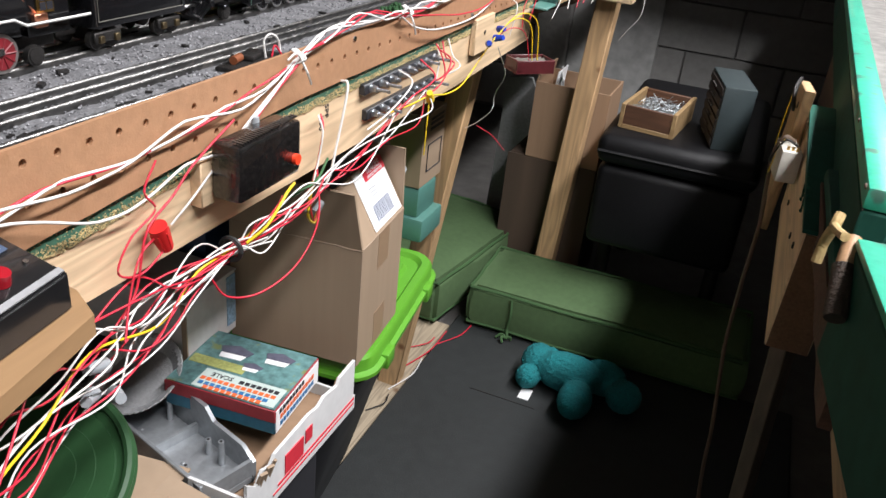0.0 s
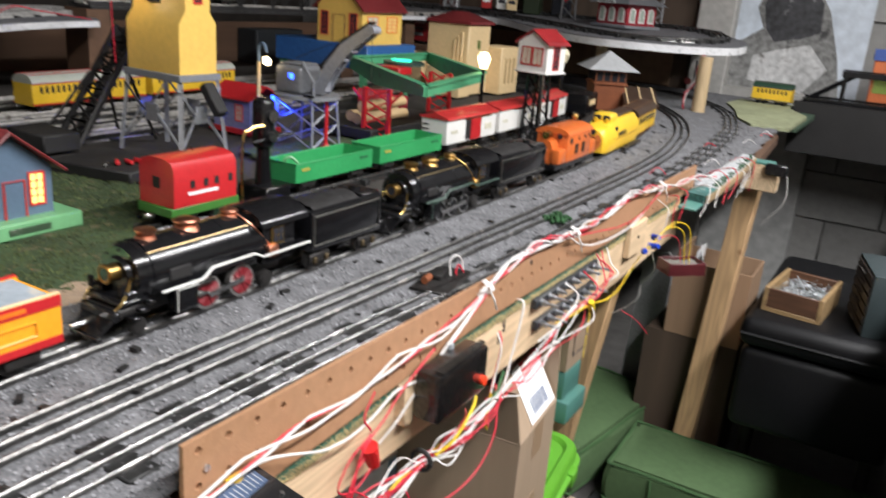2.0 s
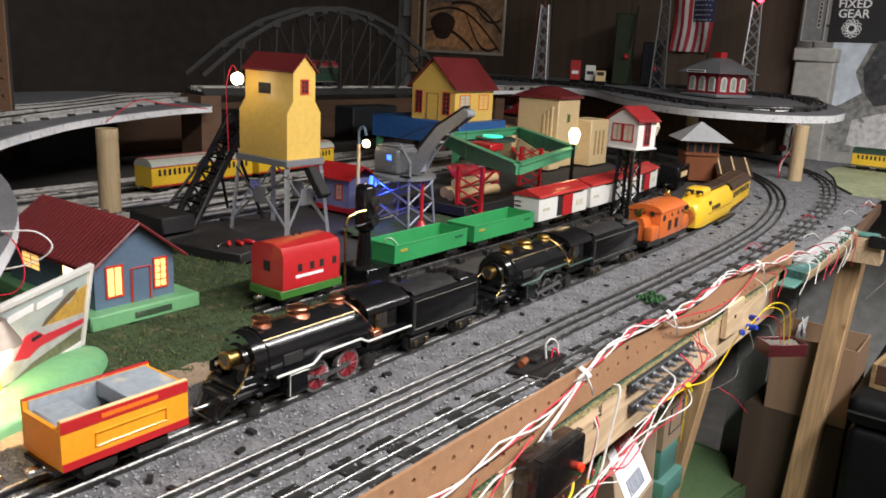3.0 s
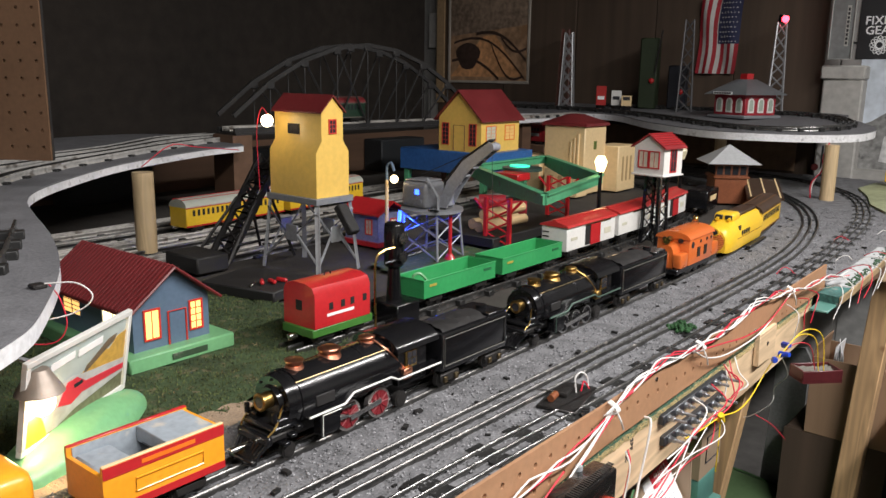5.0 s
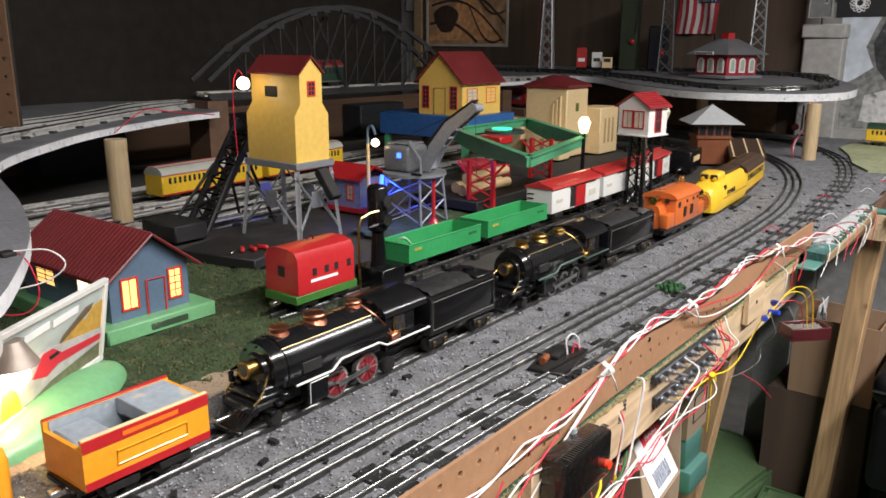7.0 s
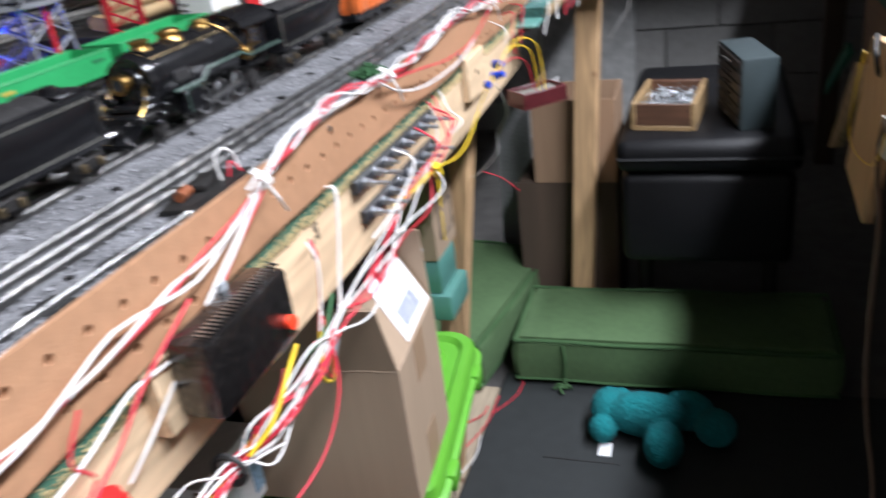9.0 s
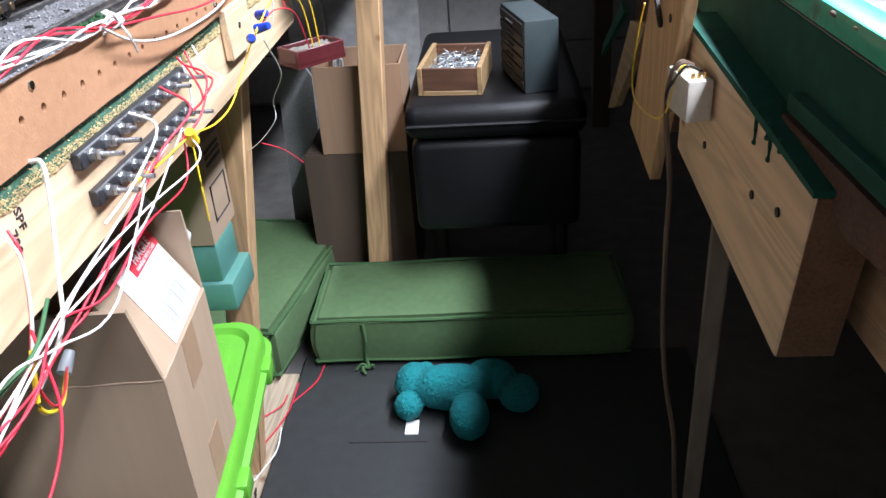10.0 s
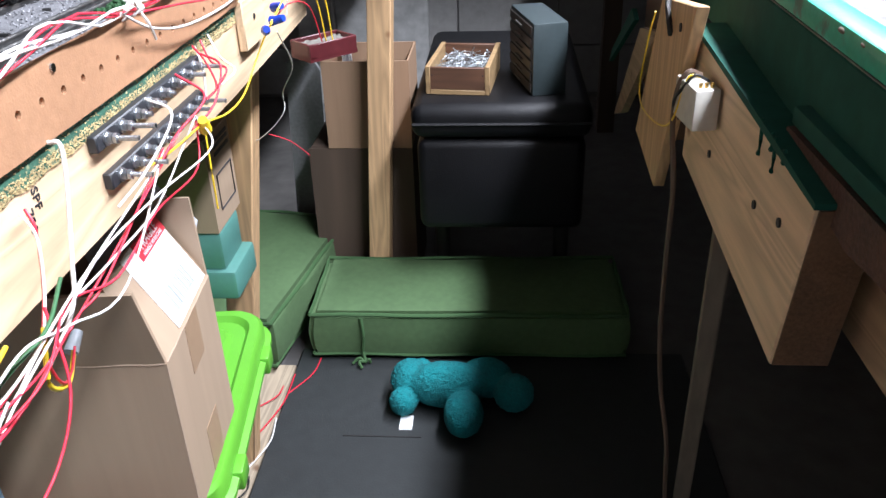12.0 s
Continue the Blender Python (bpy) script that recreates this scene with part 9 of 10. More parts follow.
gb = thing("girder_bridge", (0.02, 2.80, 0.905), 4, label="black toy girder bridge on the end table", category="model bridge")
for s in (0.0, 0.11):
    part("chord", bx(B(), 0.05, s - 0.007, 0.105, 0.95, s + 0.007, 0.125), BLACK, gb)
    part("chord", bx(B(), -0.06, s - 0.007, 0.0, 1.06, s + 0.007, 0.022), BLACK, gb)
    for k in range(7):
        x0 = 0.05 + k * 0.15
        part("web_member", sweep(B(), [(x0 - 0.10 if k % 2 == 0 else x0 + 0.05, s, 0.01), (x0 + 0.05 if k % 2 == 0 else x0 - 0.10 + 0.15, s, 0.115)], 0.007, 5), BLACK, gb)
    part("web_member", bx(B(), 0.055, s - 0.006, 0.02, 0.070, s + 0.006, 0.11), BLACK, gb)
coach((-0.205, 2.765, 0.8900), -92, 0.135, YELLOW, mat("dark_green_roof", (0.02, 0.05, 0.03), 0.4), "small yellow toy car with a green roof beside the end table", MATS["faint_trim"])
for x, y, w_, h_, m1, m2, lb in ((0.20, 3.00, 0.10, 0.17, mat("toy_orange", (0.62, 0.16, 0.05), 0.5), mat("toy_green", (0.30, 0.40, 0.08), 0.5), "orange and green printed toy building"), (0.36, 3.02, 0.13, 0.12, mat("toy_salmon", (0.62, 0.25, 0.12), 0.5), mat("toy_blue", (0.06, 0.10, 0.30), 0.5), "salmon and blue printed toy building")):
    tb = thing("toy_building", (x, y, 0.905), 5, label=lb, category="model building", group="model buildings")
    part("shell", bx(B(), -w_ / 2, -0.04, 0, w_ / 2, 0.04, h_, 0.002), m1, tb)
    part("sign_panel", bx(B(), -w_ / 2 + 0.01, -0.042, h_ * 0.30, w_ / 2 - 0.01, -0.0405, h_ * 0.62), m2, tb)
    part("roof", gable_roof(-w_ / 2, w_ / 2, -0.04, 0.04, h_, h_ + 0.03, "x", 0.006), MATS["toy_blue"], tb)
bl_ = thing("toy_engine", (0.42, 2.83, 0.905), -84, label="dark blue toy diesel with white stripes and orange nose", category="model locomotive", group="model locomotives")
part("body", bx(B(), -0.028, 0, 0.012, 0.028, 0.16, 0.065, 0.004, 2), MATS["toy_blue"], bl_)
part("nose", bx(B(), -0.026, 0.1605, 0.012, 0.026, 0.20, 0.052, 0.004, 2), MATS["toy_orange"], bl_)
for z in (0.028, 0.046):
    part("stripe", bx(B(), 0.0278, 0.02, z, 0.0290, 0.14, z + 0.008), PAPER, bl_)
trucks(bl_, 0.19)

# green bush on the ballast
bu = thing("toy_bush", (-0.084, 0.690, BED - 0.001), label="clump of dark green foam foliage on the ballast", category="model bush")
bm = B()
rnd = random.Random(8)
for k in range(90):
    a, r_ = rnd.uniform(0, 6.28), rnd.uniform(0, 0.019)
    bmesh.ops.create_icosphere(bm, subdivisions=1, radius=rnd.uniform(0.0018, 0.0042), matrix=Matrix.Translation((r_ * math.cos(a), r_ * 1.3 * math.sin(a), 0.004 + rnd.uniform(0, 0.011) * (1 - r_ / 0.022))))
part("foliage", bm, mat("foam_foliage", (0.018, 0.065, 0.020), 0.95, var=0.5, scale=120), bu)
# switch machine
sw = thing("switch_machine", (-0.085, 0.355, BED), 12, label="small grey track switch motor with bent lead wires", category="model accessory")
part("base_plate", bx(B(), -0.016, -0.045, 0, 0.030, 0.04, 0.004, 0.001), IRON, sw)
part("motor_case", bx(B(), -0.008, -0.012, 0.004, 0.009, 0.018, 0.010, 0.002, 2), IRON, sw)
part("motor_coil", cyl(B(), (-0.004, -0.030, 0.008), (-0.004, -0.014, 0.008), 0.0042, n=12), BROWN, sw)
part("throw_rod", sweep(B(), [(-0.030, -0.004, 0.005), (-0.008, -0.002, 0.006)], 0.0012, 5), STEEL, sw)
part("lead", sweep(B(), smooth_path([(0.012, 0.012, 0.004), (0.010, 0.013, 0.020), (0.014, 0.020, 0.026), (0.019, 0.028, 0.019), (0.021, 0.030, 0.003)]), 0.0011, 5), W_WHITE, sw)
part("lead", sweep(B(), smooth_path([(0.016, 0.018, 0.004), (0.017, 0.024, 0.014), (0.022, 0.030, 0.004)]), 0.0010, 5), W_RED, sw)

# ---- wiring along the fascia ----
rw = random.Random(31)


def wire(parent, pts, r, material, wob=0.0, step=6, name="wire"):
    ps = [Vector(p) for p in pts]
    for p in ps[1:-1]:
        p += Vector((rw.uniform(-wob, wob) * 0.6, rw.uniform(-wob, wob), rw.uniform(-wob, wob)))
    return part(name, sweep(B(), smooth_path(ps, step), r * 0.66, 6), material, parent, angle=80)


def twist(parent, run, strands, r, lay=0.045, tied=()):
    """Strands that wind loosely round one another along a run of (y, x, z) points."""
    mid = smooth_path([(x, y, z) for y, x, z in run], 5)
    for k, m_ in enumerate(strands):
        pts, s, slack = [], rw.uniform(0, 3), rw.uniform(0.6, 1.3)
        for i, p in enumerate(mid):
            if i:
                s += (p - mid[i - 1]).length
            near = min([abs(p.y - t) for t in tied] + [1.0])
            rad = (0.0018 + 0.0034 * min(1.0, near / 0.05) * slack)
            a = 2 * math.pi * s / (lay * (3.6 + 0.5 * k)) + k * 6.283 / len(strands)
            pts.append(p + Vector((abs(rad * math.cos(a)) * 0.7, 0, rad * math.sin(a))))
        part("wire", sweep(B(), pts, r * 0.66 if m_ is W_WHITE else r * 0.60, 6), m_, parent, angle=80)


up = thing("wire_harness", (0, 0, 0), label="twisted white and red wires tied along the pegboard", category="wiring")
KNOTS = (0.282, 0.505, 0.870)
RUN = [(1.15, 0.036, 0.906), (1.03, 0.022, 0.914), (0.870, 0.013, 0.924), (0.74, 0.011, 0.938), (0.62, 0.011, 0.929), (0.505, 0.009, 0.927), (0.40, 0.010, 0.936), (0.34, 0.011, 0.932), (0.282, 0.012, 0.920), (0.20, 0.011, 0.899), (0.12, 0.011, 0.897), (0.05, 0.012, 0.893), (-0.02, 0.013, 0.892), (-0.078, 0.013, 0.889), (-0.118, 0.010, 0.893), (-0.20, -0.02, 0.898)]
twist(up, RUN, (W_WHITE, W_WHITE, W_RED), 0.00155, tied=KNOTS)
twist(up, RUN[2:9], (W_WHITE, W_RED), 0.00150, tied=KNOTS)
BR = [(0.284, 0.014, 0.918), (0.235, 0.012, 0.895), (0.20, 0.012, 0.880), (0.165, 0.012, 0.868), (0.129, 0.012, 0.866), (0.09, 0.012, 0.862), (0.053, 0.012, 0.862), (0.0, 0.014, 0.876), (-0.05, 0.014, 0.887), (-0.10, 0.012, 0.890), (-0.20, -0.024, 0.895)]
twist(up, BR, (W_WHITE,), 0.0016, tied=KNOTS)
wire(up, [(0.016, 0.282, 0.917), (0.014, 0.235, 0.892), (0.014, 0.205, 0.872)], 0.0015, W_RED, 0.001)
wire(up, [(0.014, 0.19, 0.890), (0.014, 0.14, 0.872), (0.014, 0.115, 0.855), (0.016, 0.085, 0.835), (0.018, 0.07, 0.80), (0.02, 0.05, 0.785)], 0.0015, W_RED, 0.002)
wire(up, [(0.014, 0.275, 0.914), (0.014, 0.215, 0.886), (0.013, 0.175, 0.862), (0.014, 0.135, 0.842), (0.010, 0.116, 0.828)], 0.0015, W_WHITE, 0.001)
wire(up, [(0.014, 0.10, 0.885), (0.014, 0.085, 0.868), (0.016, 0.092, 0.852), (0.015, 0.070, 0.840), (0.016, 0.055, 0.818), (0.016, 0.075, 0.806), (0.012, 0.11, 0.815)], 0.0013, W_RED, 0.002)
# slack loops between the far ties
wire(up, [(0.016, 0.865, 0.922), (0.016, 0.80, 0.906), (0.018, 0.713, 0.893), (0.018, 0.60, 0.896), (0.016, 0.53, 0.908), (0.014, 0.486, 0.928)], 0.0016, W_WHITE)
wire(up, [(0.016, 0.860, 0.920), (0.018, 0.76, 0.902), (0.020, 0.66, 0.905), (0.018, 0.58, 0.915), (0.014, 0.49, 0.926)], 0.0014, W_RED)
for y, z in ((0.282, 0.920), (0.505, 0.927), (0.870, 0.924)):
    tie_b = B()
    for k in range(3):
        sweep(tie_b, smooth_path([(0.006, y - 0.004 + 0.003 * k, z - 0.007), (0.020, y - 0.002 + 0.003 * k, z), (0.008, y + 0.003 * k, z + 0.007)]), 0.0010, 5)
    sweep(tie_b, smooth_path([(0.018, y, z), (0.022, y + 0.004, z - 0.012), (0.020, y + 0.014, z - 0.024)]), 0.0011, 5)
    sweep(tie_b, smooth_path([(0.018, y, z), (0.020, y - 0.012, z + 0.008), (0.018, y - 0.022, z + 0.004)]), 0.0010, 5)
    part("tie", tie_b, W_WHITE, up, "white wire tie")
wn = thing("wire_nut", (0.014, 0.218, 0.876), label="grey wire connector hanging on a red wire", category="wire connector", group="wire connectors")
part("cap", cyl(B(), (0, 0, -0.009), (0, 0, 0.009), 0.0048, 0.0036, 10), NUT_GREY, wn)
rn = thing("wire_nut", (0.012, 0.103, 0.824), label="large red wire connector joining three wires", category="wire connector", group="wire connectors", rx=22)
part("cap", cyl(B(), (0, 0, -0.012), (0, 0, 0.011), 0.0050, 0.0074, 14), NUT_RED, rn)
for k in range(6):
    a = k * math.pi / 3
    part("rib", sweep(B(), [(0.0048 * math.cos(a), 0.0048 * math.sin(a), -0.0115), (0.0068 * math.cos(a), 0.0068 * math.sin(a), 0.006)], 0.0008, 5), NUT_RED, rn)
wire(up, [(0.008, 0.112, 0.826), (0.016, 0.075, 0.822), (0.022, 0.060, 0.795), (0.03, 0.04, 0.775)], 0.0013, W_RED, 0.003)

lo = thing("wire_bundle", (0, 0, 0), label="thick loose bundle of red, white and yellow wires", category="wiring")
SPINE = [(0.028, 0.70, 0.838), (0.026, 0.620, 0.826), (0.024, 0.525, 0.812), (0.026, 0.445, 0.806), (0.028, 0.365, 0.804), (0.028, 0.305, 0.808), (0.030, 0.246, 0.800), (0.024, 0.205, 0.790), (0.014, 0.182, 0.780)]
FAN = [(0.018, 0.125, 0.780), (0.017, 0.075, 0.772), (0.028, 0.018, 0.772), (0.046, -0.050, 0.776), (0.060, -0.105, 0.770)]
cols = [W_WHITE, W_RED, W_RED, W_WHITE, W_RED, W_RED, W_WHITE, W_WHITE, W_YELLOW, W_WHITE, W_RED, W_RED, W_WHITE, W_RED, W_RED, W_WHITE]
for k, m_ in enumerate(cols):
    a = k * 2.4
    rr = 0.0022 + 0.0014 * (k % 4)
    pts = []
    for i, (x, y, z) in enumerate(SPINE):
        tight = 0.7 if i == 8 else rw.uniform(1.2, 3.4)
        pts.append((x + rr * tight * abs(math.cos(a + i * 1.1)), y + rw.uniform(-0.008, 0.008) * (i < 8), z + rr * tight * math.sin(a + i * 1.1)))
    first = (2, 7, 6, 4, 7, 5, 7)[k % 7]
    pts = pts[first:]
    if first < 6:
        pts = [(0.020, max(SPINE[first][1] + 0.04, 0.44 + 0.018 * (k % 7)), 0.829)] + pts
    spread = (k - 7.5) / 7.5
    for i, (x, y, z) in enumerate(FAN):
        f = (i + 1) / len(FAN)
        pts.append((x + rw.uniform(-0.016, 0.016) * f, y + rw.uniform(-0.014, 0.014), z + spread * 0.042 * f ** 0.7 - 0.006 * f + rw.uniform(-0.012, 0.012)))
    pts.append((0.080 + 0.03 * spread, -0.16, 0.71 + 0.05 * spread))
    wire(lo, pts, 0.00124 if m_ is not W_YELLOW else 0.0016, m_, 0.0075)
zt = [(0.014 + 0.010 * math.cos(u), 0.182, 0.780 + 0.010 * math.sin(u)) for u in [2 * math.pi * k / 16 for k in range(17)]]
part("cable_tie", sweep(B(), zt, 0.0022, 6), W_BLACK, lo, "black cable tie")
wire(lo, [(0.026, 0.30, 0.815), (0.040, 0.28, 0.775), (0.040, 0.245, 0.745), (0.032, 0.20, 0.735), (0.022, 0.165, 0.745), (0.016, 0.15, 0.770)], 0.0014, W_RED)
wire(lo, [(0.022, 0.30, 0.802), (0.026, 0.285, 0.775), (0.012, 0.32, 0.748), (-0.008, 0.36, 0.735), (-0.016, 0.375, 0.731)], 0.0024, W_YELLOW)
wire(lo, [(0.022, 0.29, 0.800), (0.022, 0.30, 0.765), (0.006, 0.335, 0.745), (-0.016, 0.378, 0.733)], 0.0014, W_RED)
wire(lo, [(0.020, 0.25, 0.805), (0.030, 0.225, 0.81), (0.028, 0.21, 0.795), (0.020, 0.235, 0.785), (0.026, 0.27, 0.795)], 0.0014, W_RED, 0.003)
wire(lo, [(0.020, 0.33, 0.815), (0.032, 0.29, 0.81), (0.034, 0.25, 0.812), (0.026, 0.225, 0.80)], 0.0020, W_GREEN, 0.003)
wire(lo, [(0.020, 0.27, 0.81), (0.034, 0.235, 0.815), (0.034, 0.205, 0.80), (0.024, 0.19, 0.785)], 0.0022, W_YELLOW, 0.003)
gn = thing("wire_nut", (-0.022, 0.388, 0.730), label="grey wire connector on a yellow wire", category="wire connector", group="wire connectors", rx=-60)
part("cap", cyl(B(), (0, 0, -0.008), (0, 0, 0.008), 0.0052, 0.0038, 10), NUT_GREY, gn)
for k, (x, y, z, m_, lb) in enumerate(((0.022, 0.020, 0.764, NUT_GREY, "grey wire connector in the bundle"), (0.026, 0.008, 0.748, NUT_GREY, "grey wire connector in the bundle"), (0.028, 0.030, 0.736, NUT_GREY, "grey wire connector in the bundle"), (0.078, -0.095, 0.750, NUT_BLUE, "blue wire connector in the bundle"))):
    q = thing("wire_nut", (x, y, z), 30 * k, label=lb, category="wire connector", group="wire connectors", rx=70)
    part("cap", cyl(B(), (0, 0, -0.009), (0, 0, 0.009), 0.0056, 0.0040, 10), m_, q)
# feeds from the far connectors down to the terminals
wire(lo, [(0.046, 0.74, 0.868), (0.036, 0.735, 0.850), (0.031, 0.711, 0.832), (0.031, 0.663, 0.815), (0.031, 0.605, 0.816), (0.030, 0.554, 0.827), (0.026, 0.50, 0.826), (0.022, 0.46, 0.828)], 0.0014, W_YELLOW, 0.002)
wire(lo, [(0.050, 0.71, 0.868), (0.062, 0.75, 0.892), (0.076, 0.79, 0.880), (0.080, 0.81, 0.826)], 0.0012, W_YELLOW)
wire(lo, [(0.050, 0.71, 0.870), (0.066, 0.76, 0.898), (0.082, 0.80, 0.884), (0.086, 0.815, 0.826)], 0.0012, W_YELLOW)
wire(lo, [(0.048, 0.72, 0.868), (0.060, 0.75, 0.880), (0.070, 0.79, 0.868), (0.074, 0.815, 0.826)], 0.0011, W_RED)
wire(lo, [(0.030, 0.554, 0.822), (0.032, 0.548, 0.79), (0.030, 0.552, 0.752)], 0.0012, W_YELLOW)
yn = thing("wire_nut", (0.031, 0.552, 0.826), 15, label="yellow wire connector under the terminal strips", category="wire connector", group="wire connectors", rx=40)
part("cap", cyl(B(), (0, 0, -0.007), (0, 0, 0.008), 0.0054, 0.0038, 10), W_YELLOW, yn)
for k in range(0, 6, 2):
    wire(lo, [(0.016, 0.61 - 0.03 * k, 0.868), (0.036 + rw.uniform(0, 0.008), 0.60 - 0.03 * k, 0.856), (0.034, 0.57 - 0.035 * k, 0.838), (0.026, 0.54 - 0.035 * k, 0.826)], 0.0015, (W_RED, W_WHITE, W_RED, W_GREEN, W_WHITE, W_RED)[k], 0.004)
for k in range(3):
    y = 0.60 + 0.02 * k
    wire(lo, [(0.006, y + 0.02, 0.872), (0.020, y + 0.01, 0.862 - 0.004 * k), (0.030 + 0.003 * k, y - 0.005, 0.85), (0.026, y - 0.02, 0.838)], 0.0015, (W_RED, W_RED, W_WHITE, W_YELLOW, W_RED)[k], 0.004)
wire(lo, [(0.006, 0.376, 0.879), (0.016, 0.372, 0.874), (0.016, 0.352, 0.815), (0.018, 0.335, 0.79), (0.02, 0.29, 0.775)], 0.0022, W_WHITE)
wire(lo, [(0.008, 0.335, 0.856), (0.014, 0.330, 0.845), (0.014, 0.322, 0.815), (0.02, 0.30, 0.795)], 0.0015, W_RED)
wire(lo, [(0.008, 0.330, 0.856), (0.016, 0.326, 0.842), (0.016, 0.318, 0.812), (0.022, 0.295, 0.792)], 0.0015, W_WHITE)
wire(lo, [(0.006, 0.625, 0.870), (0.011, 0.622, 0.85), (0.014, 0.61, 0.83)], 0.0016, W_WHITE)
for k, (y, z) in enumerate(((0.700, 0.866), (0.735, 0.880), (0.716, 0.872))):
    q = thing("wire_nut", (0.048 + 0.004 * k, y, z), 20 + 25 * k, label="blue wire connector at the end of the fascia", category="wire connector", group="wire connectors", rx=75)
    part("cap", cyl(B(), (0, 0, -0.008), (0, 0, 0.007), 0.0048, 0.0034, 10), NUT_BLUE, q)
# thin lines that sag beside the leg, and the lead on the post
sl = thing("slack_line", (0, 0, 0), label="thin pale line sagging beside the table leg", category="wiring")
wire(sl, [(0.036, 0.78, 0.845), (0.010, 0.92, 0.77), (-0.040, 1.04, 0.700), (-0.046, 1.05, 0.665), (-0.090, 1.06, 0.622), (-0.145, 1.08, 0.600)], 0.0012, W_WHITE)
wire(sl, [(-0.087, 1.10, 0.615), (-0.06, 1.12, 0.595), (-0.040, 1.15, 0.560)], 0.0012, W_RED)
wire(sl, [(0.070, 1.60, 0.862), (0.105, 1.58, 0.85), (0.112, 1.58, 0.79), (0.085, 1.59, 0.745), (0.070, 1.60, 0.72)], 0.0016, W_WHITE)
clipb = thing("switch_block", (0.078, 1.565, 0.858), 0, label="small black connector block on the pine block", category="connector")
part("case", bx(B(), -0.018, -0.012, -0.01, 0.030, 0.004, 0.016, 0.003), BLACK, clipb)
fr_ = thing("far_wiring", (0, 0, 0), label="loose red and white wires along the far table edge", category="wiring")
for k in range(10):
    y = 0.88 + 0.060 * k + rw.uniform(-0.01, 0.01)
    x = 0.014 + 0.032 * min(1.0, max(0.0, (y - 1.0) / 0.1))
    m_ = (W_WHITE, W_RED, W_RED, W_WHITE)[k % 4]
    wire(fr_, [(x - 0.05, y + 0.03, 0.880), (x - 0.02, y + 0.01, 0.892 + rw.uniform(0, 0.010)), (x + 0.006, y, 0.898), (x + 0.010 + rw.uniform(0, 0.008), y - 0.02, 0.882), (x + 0.012, y - 0.035 + rw.uniform(-0.02, 0.02), 0.862 - rw.uniform(0, 0.03))], 0.0012, m_, 0.006)
for k in range(8):
    x, y = rw.uniform(-0.10, -0.01), rw.uniform(0.75, 2.0)
    wire(fr_, [(x, y, 0.884), (x + 0.008, y + 0.010, 0.894), (x + 0.018, y + 0.010, 0.893), (x + 0.026, y + 0.026, 0.884)], 0.0013, (W_WHITE, W_RED)[k % 2], 0.003)
ph = thing("circuit_board", (0.026, 1.02, 0.8665), 0, label="small jade green board under the wires", category="circuit board")
part("board", bx(B(), -0.012, -0.03, 0, 0.018, 0.05, 0.004, 0.001), TEAL, ph)
ph = thing("circuit_board", (0.055, 1.59, 0.867), 0, label="small teal board on the pine block", category="circuit board")
part("board", bx(B(), -0.035, -0.02, 0, 0.020, 0.02, 0.006, 0.001), TEAL, ph)

# terminal strips
ZINC = mat("bright_zinc", (0.42, 0.44, 0.47), 0.34, 0.85, var=0.25, scale=120)
for name, z, y0, y1, x0 in (("terminal_strip", 0.858, 0.424, 0.622, 0.012), ("terminal_strip", 0.828, 0.434, 0.622, 0.011)):
    s_ = thing(name, (x0, y0, z), label="black terminal strip with a row of bright bolts", category="terminal strip", group="terminal strips")
    part("strip", bx(B(), -0.010, 0, -0.0058, -0.003, y1 - y0, 0.0058, 0.001), BAKELITE, s_)
    nb = 8
    for k in range(nb):
        yb = 0.014 + (y1 - y0 - 0.028) * k / (nb - 1)
        ln = (0.022, 0.024, 0.012, 0.013, 0.011, 0.014, 0.018, 0.024)[k]
        bo = B()
        cyl(bo, (-0.003, yb, 0), (-0.003 + ln, yb, 0), 0.0016, n=10)
        for q in range(int(ln / 0.002)):
            cyl(bo, (-0.002 + q * 0.002, yb, 0), (-0.001 + q * 0.002, yb, 0), 0.0020, n=8)
        b_ = part("bolt", bo, ZINC, s_)
        nt_ = B()
        cyl(nt_, (-0.0030, yb, 0), (-0.0018, yb, 0), 0.0050, n=16), cyl(nt_, (-0.0018, yb, 0), (0.0014, yb, 0), 0.0040, n=6), cyl(nt_, (0.0022, yb, 0), (0.0046, yb, 0), 0.0038, n=6)
        part("nut", nt_, ZINC, b_)

# the black plastic-wrapped transformer on the fascia
tf = thing("transformer", (0.0, 0.160, 0.838), 0, label="black transformer wrapped in crinkled plastic film", category="transformer")
part("case", bx(B(), 0.013, 0.0, -0.004, 0.040, 0.088, 0.043, 0.004, 2), mat("gloss_black_film", (0.010, 0.009, 0.009), 0.14, var=0.4, scale=60, bump=0.9, bscale=160, coat=0.6), tf)
tt = B()
for k in range(22):
    cyl(tt, (0.040 - 0.0002 * k, 0.006 + k * 0.0038, 0.0448), (0.030, 0.006 + k * 0.0038, 0.0452), 0.0009, n=5)
part("rib", tt, STEEL, tf, "row of bright pressed ribs")
part("red_button", cyl(B(), (0.040, 0.077, 0.011), (0.044, 0.077, 0.011), 0.0046, n=14), mat("lit_red_knob", (0.85, 0.06, 0.02), 0.35), tf)

# the throttle on its shelf
sf = thing("wall_shelf", (0, 0, 0), label="small plywood shelf fixed under the fascia", category="shelf")
shb = B()
prism(shb, [(0.0022, 0.004), (0.038, -0.002), (0.065, -0.017), (0.082, -0.10), (0.086, -0.32), (0.0022, -0.32)], "z", 0.8265, 0.8400)
part("shelf_board", shb, mat("shelf_ply", (0.30, 0.18, 0.088), 0.6, var=0.2, grain="y", scale=24), sf)
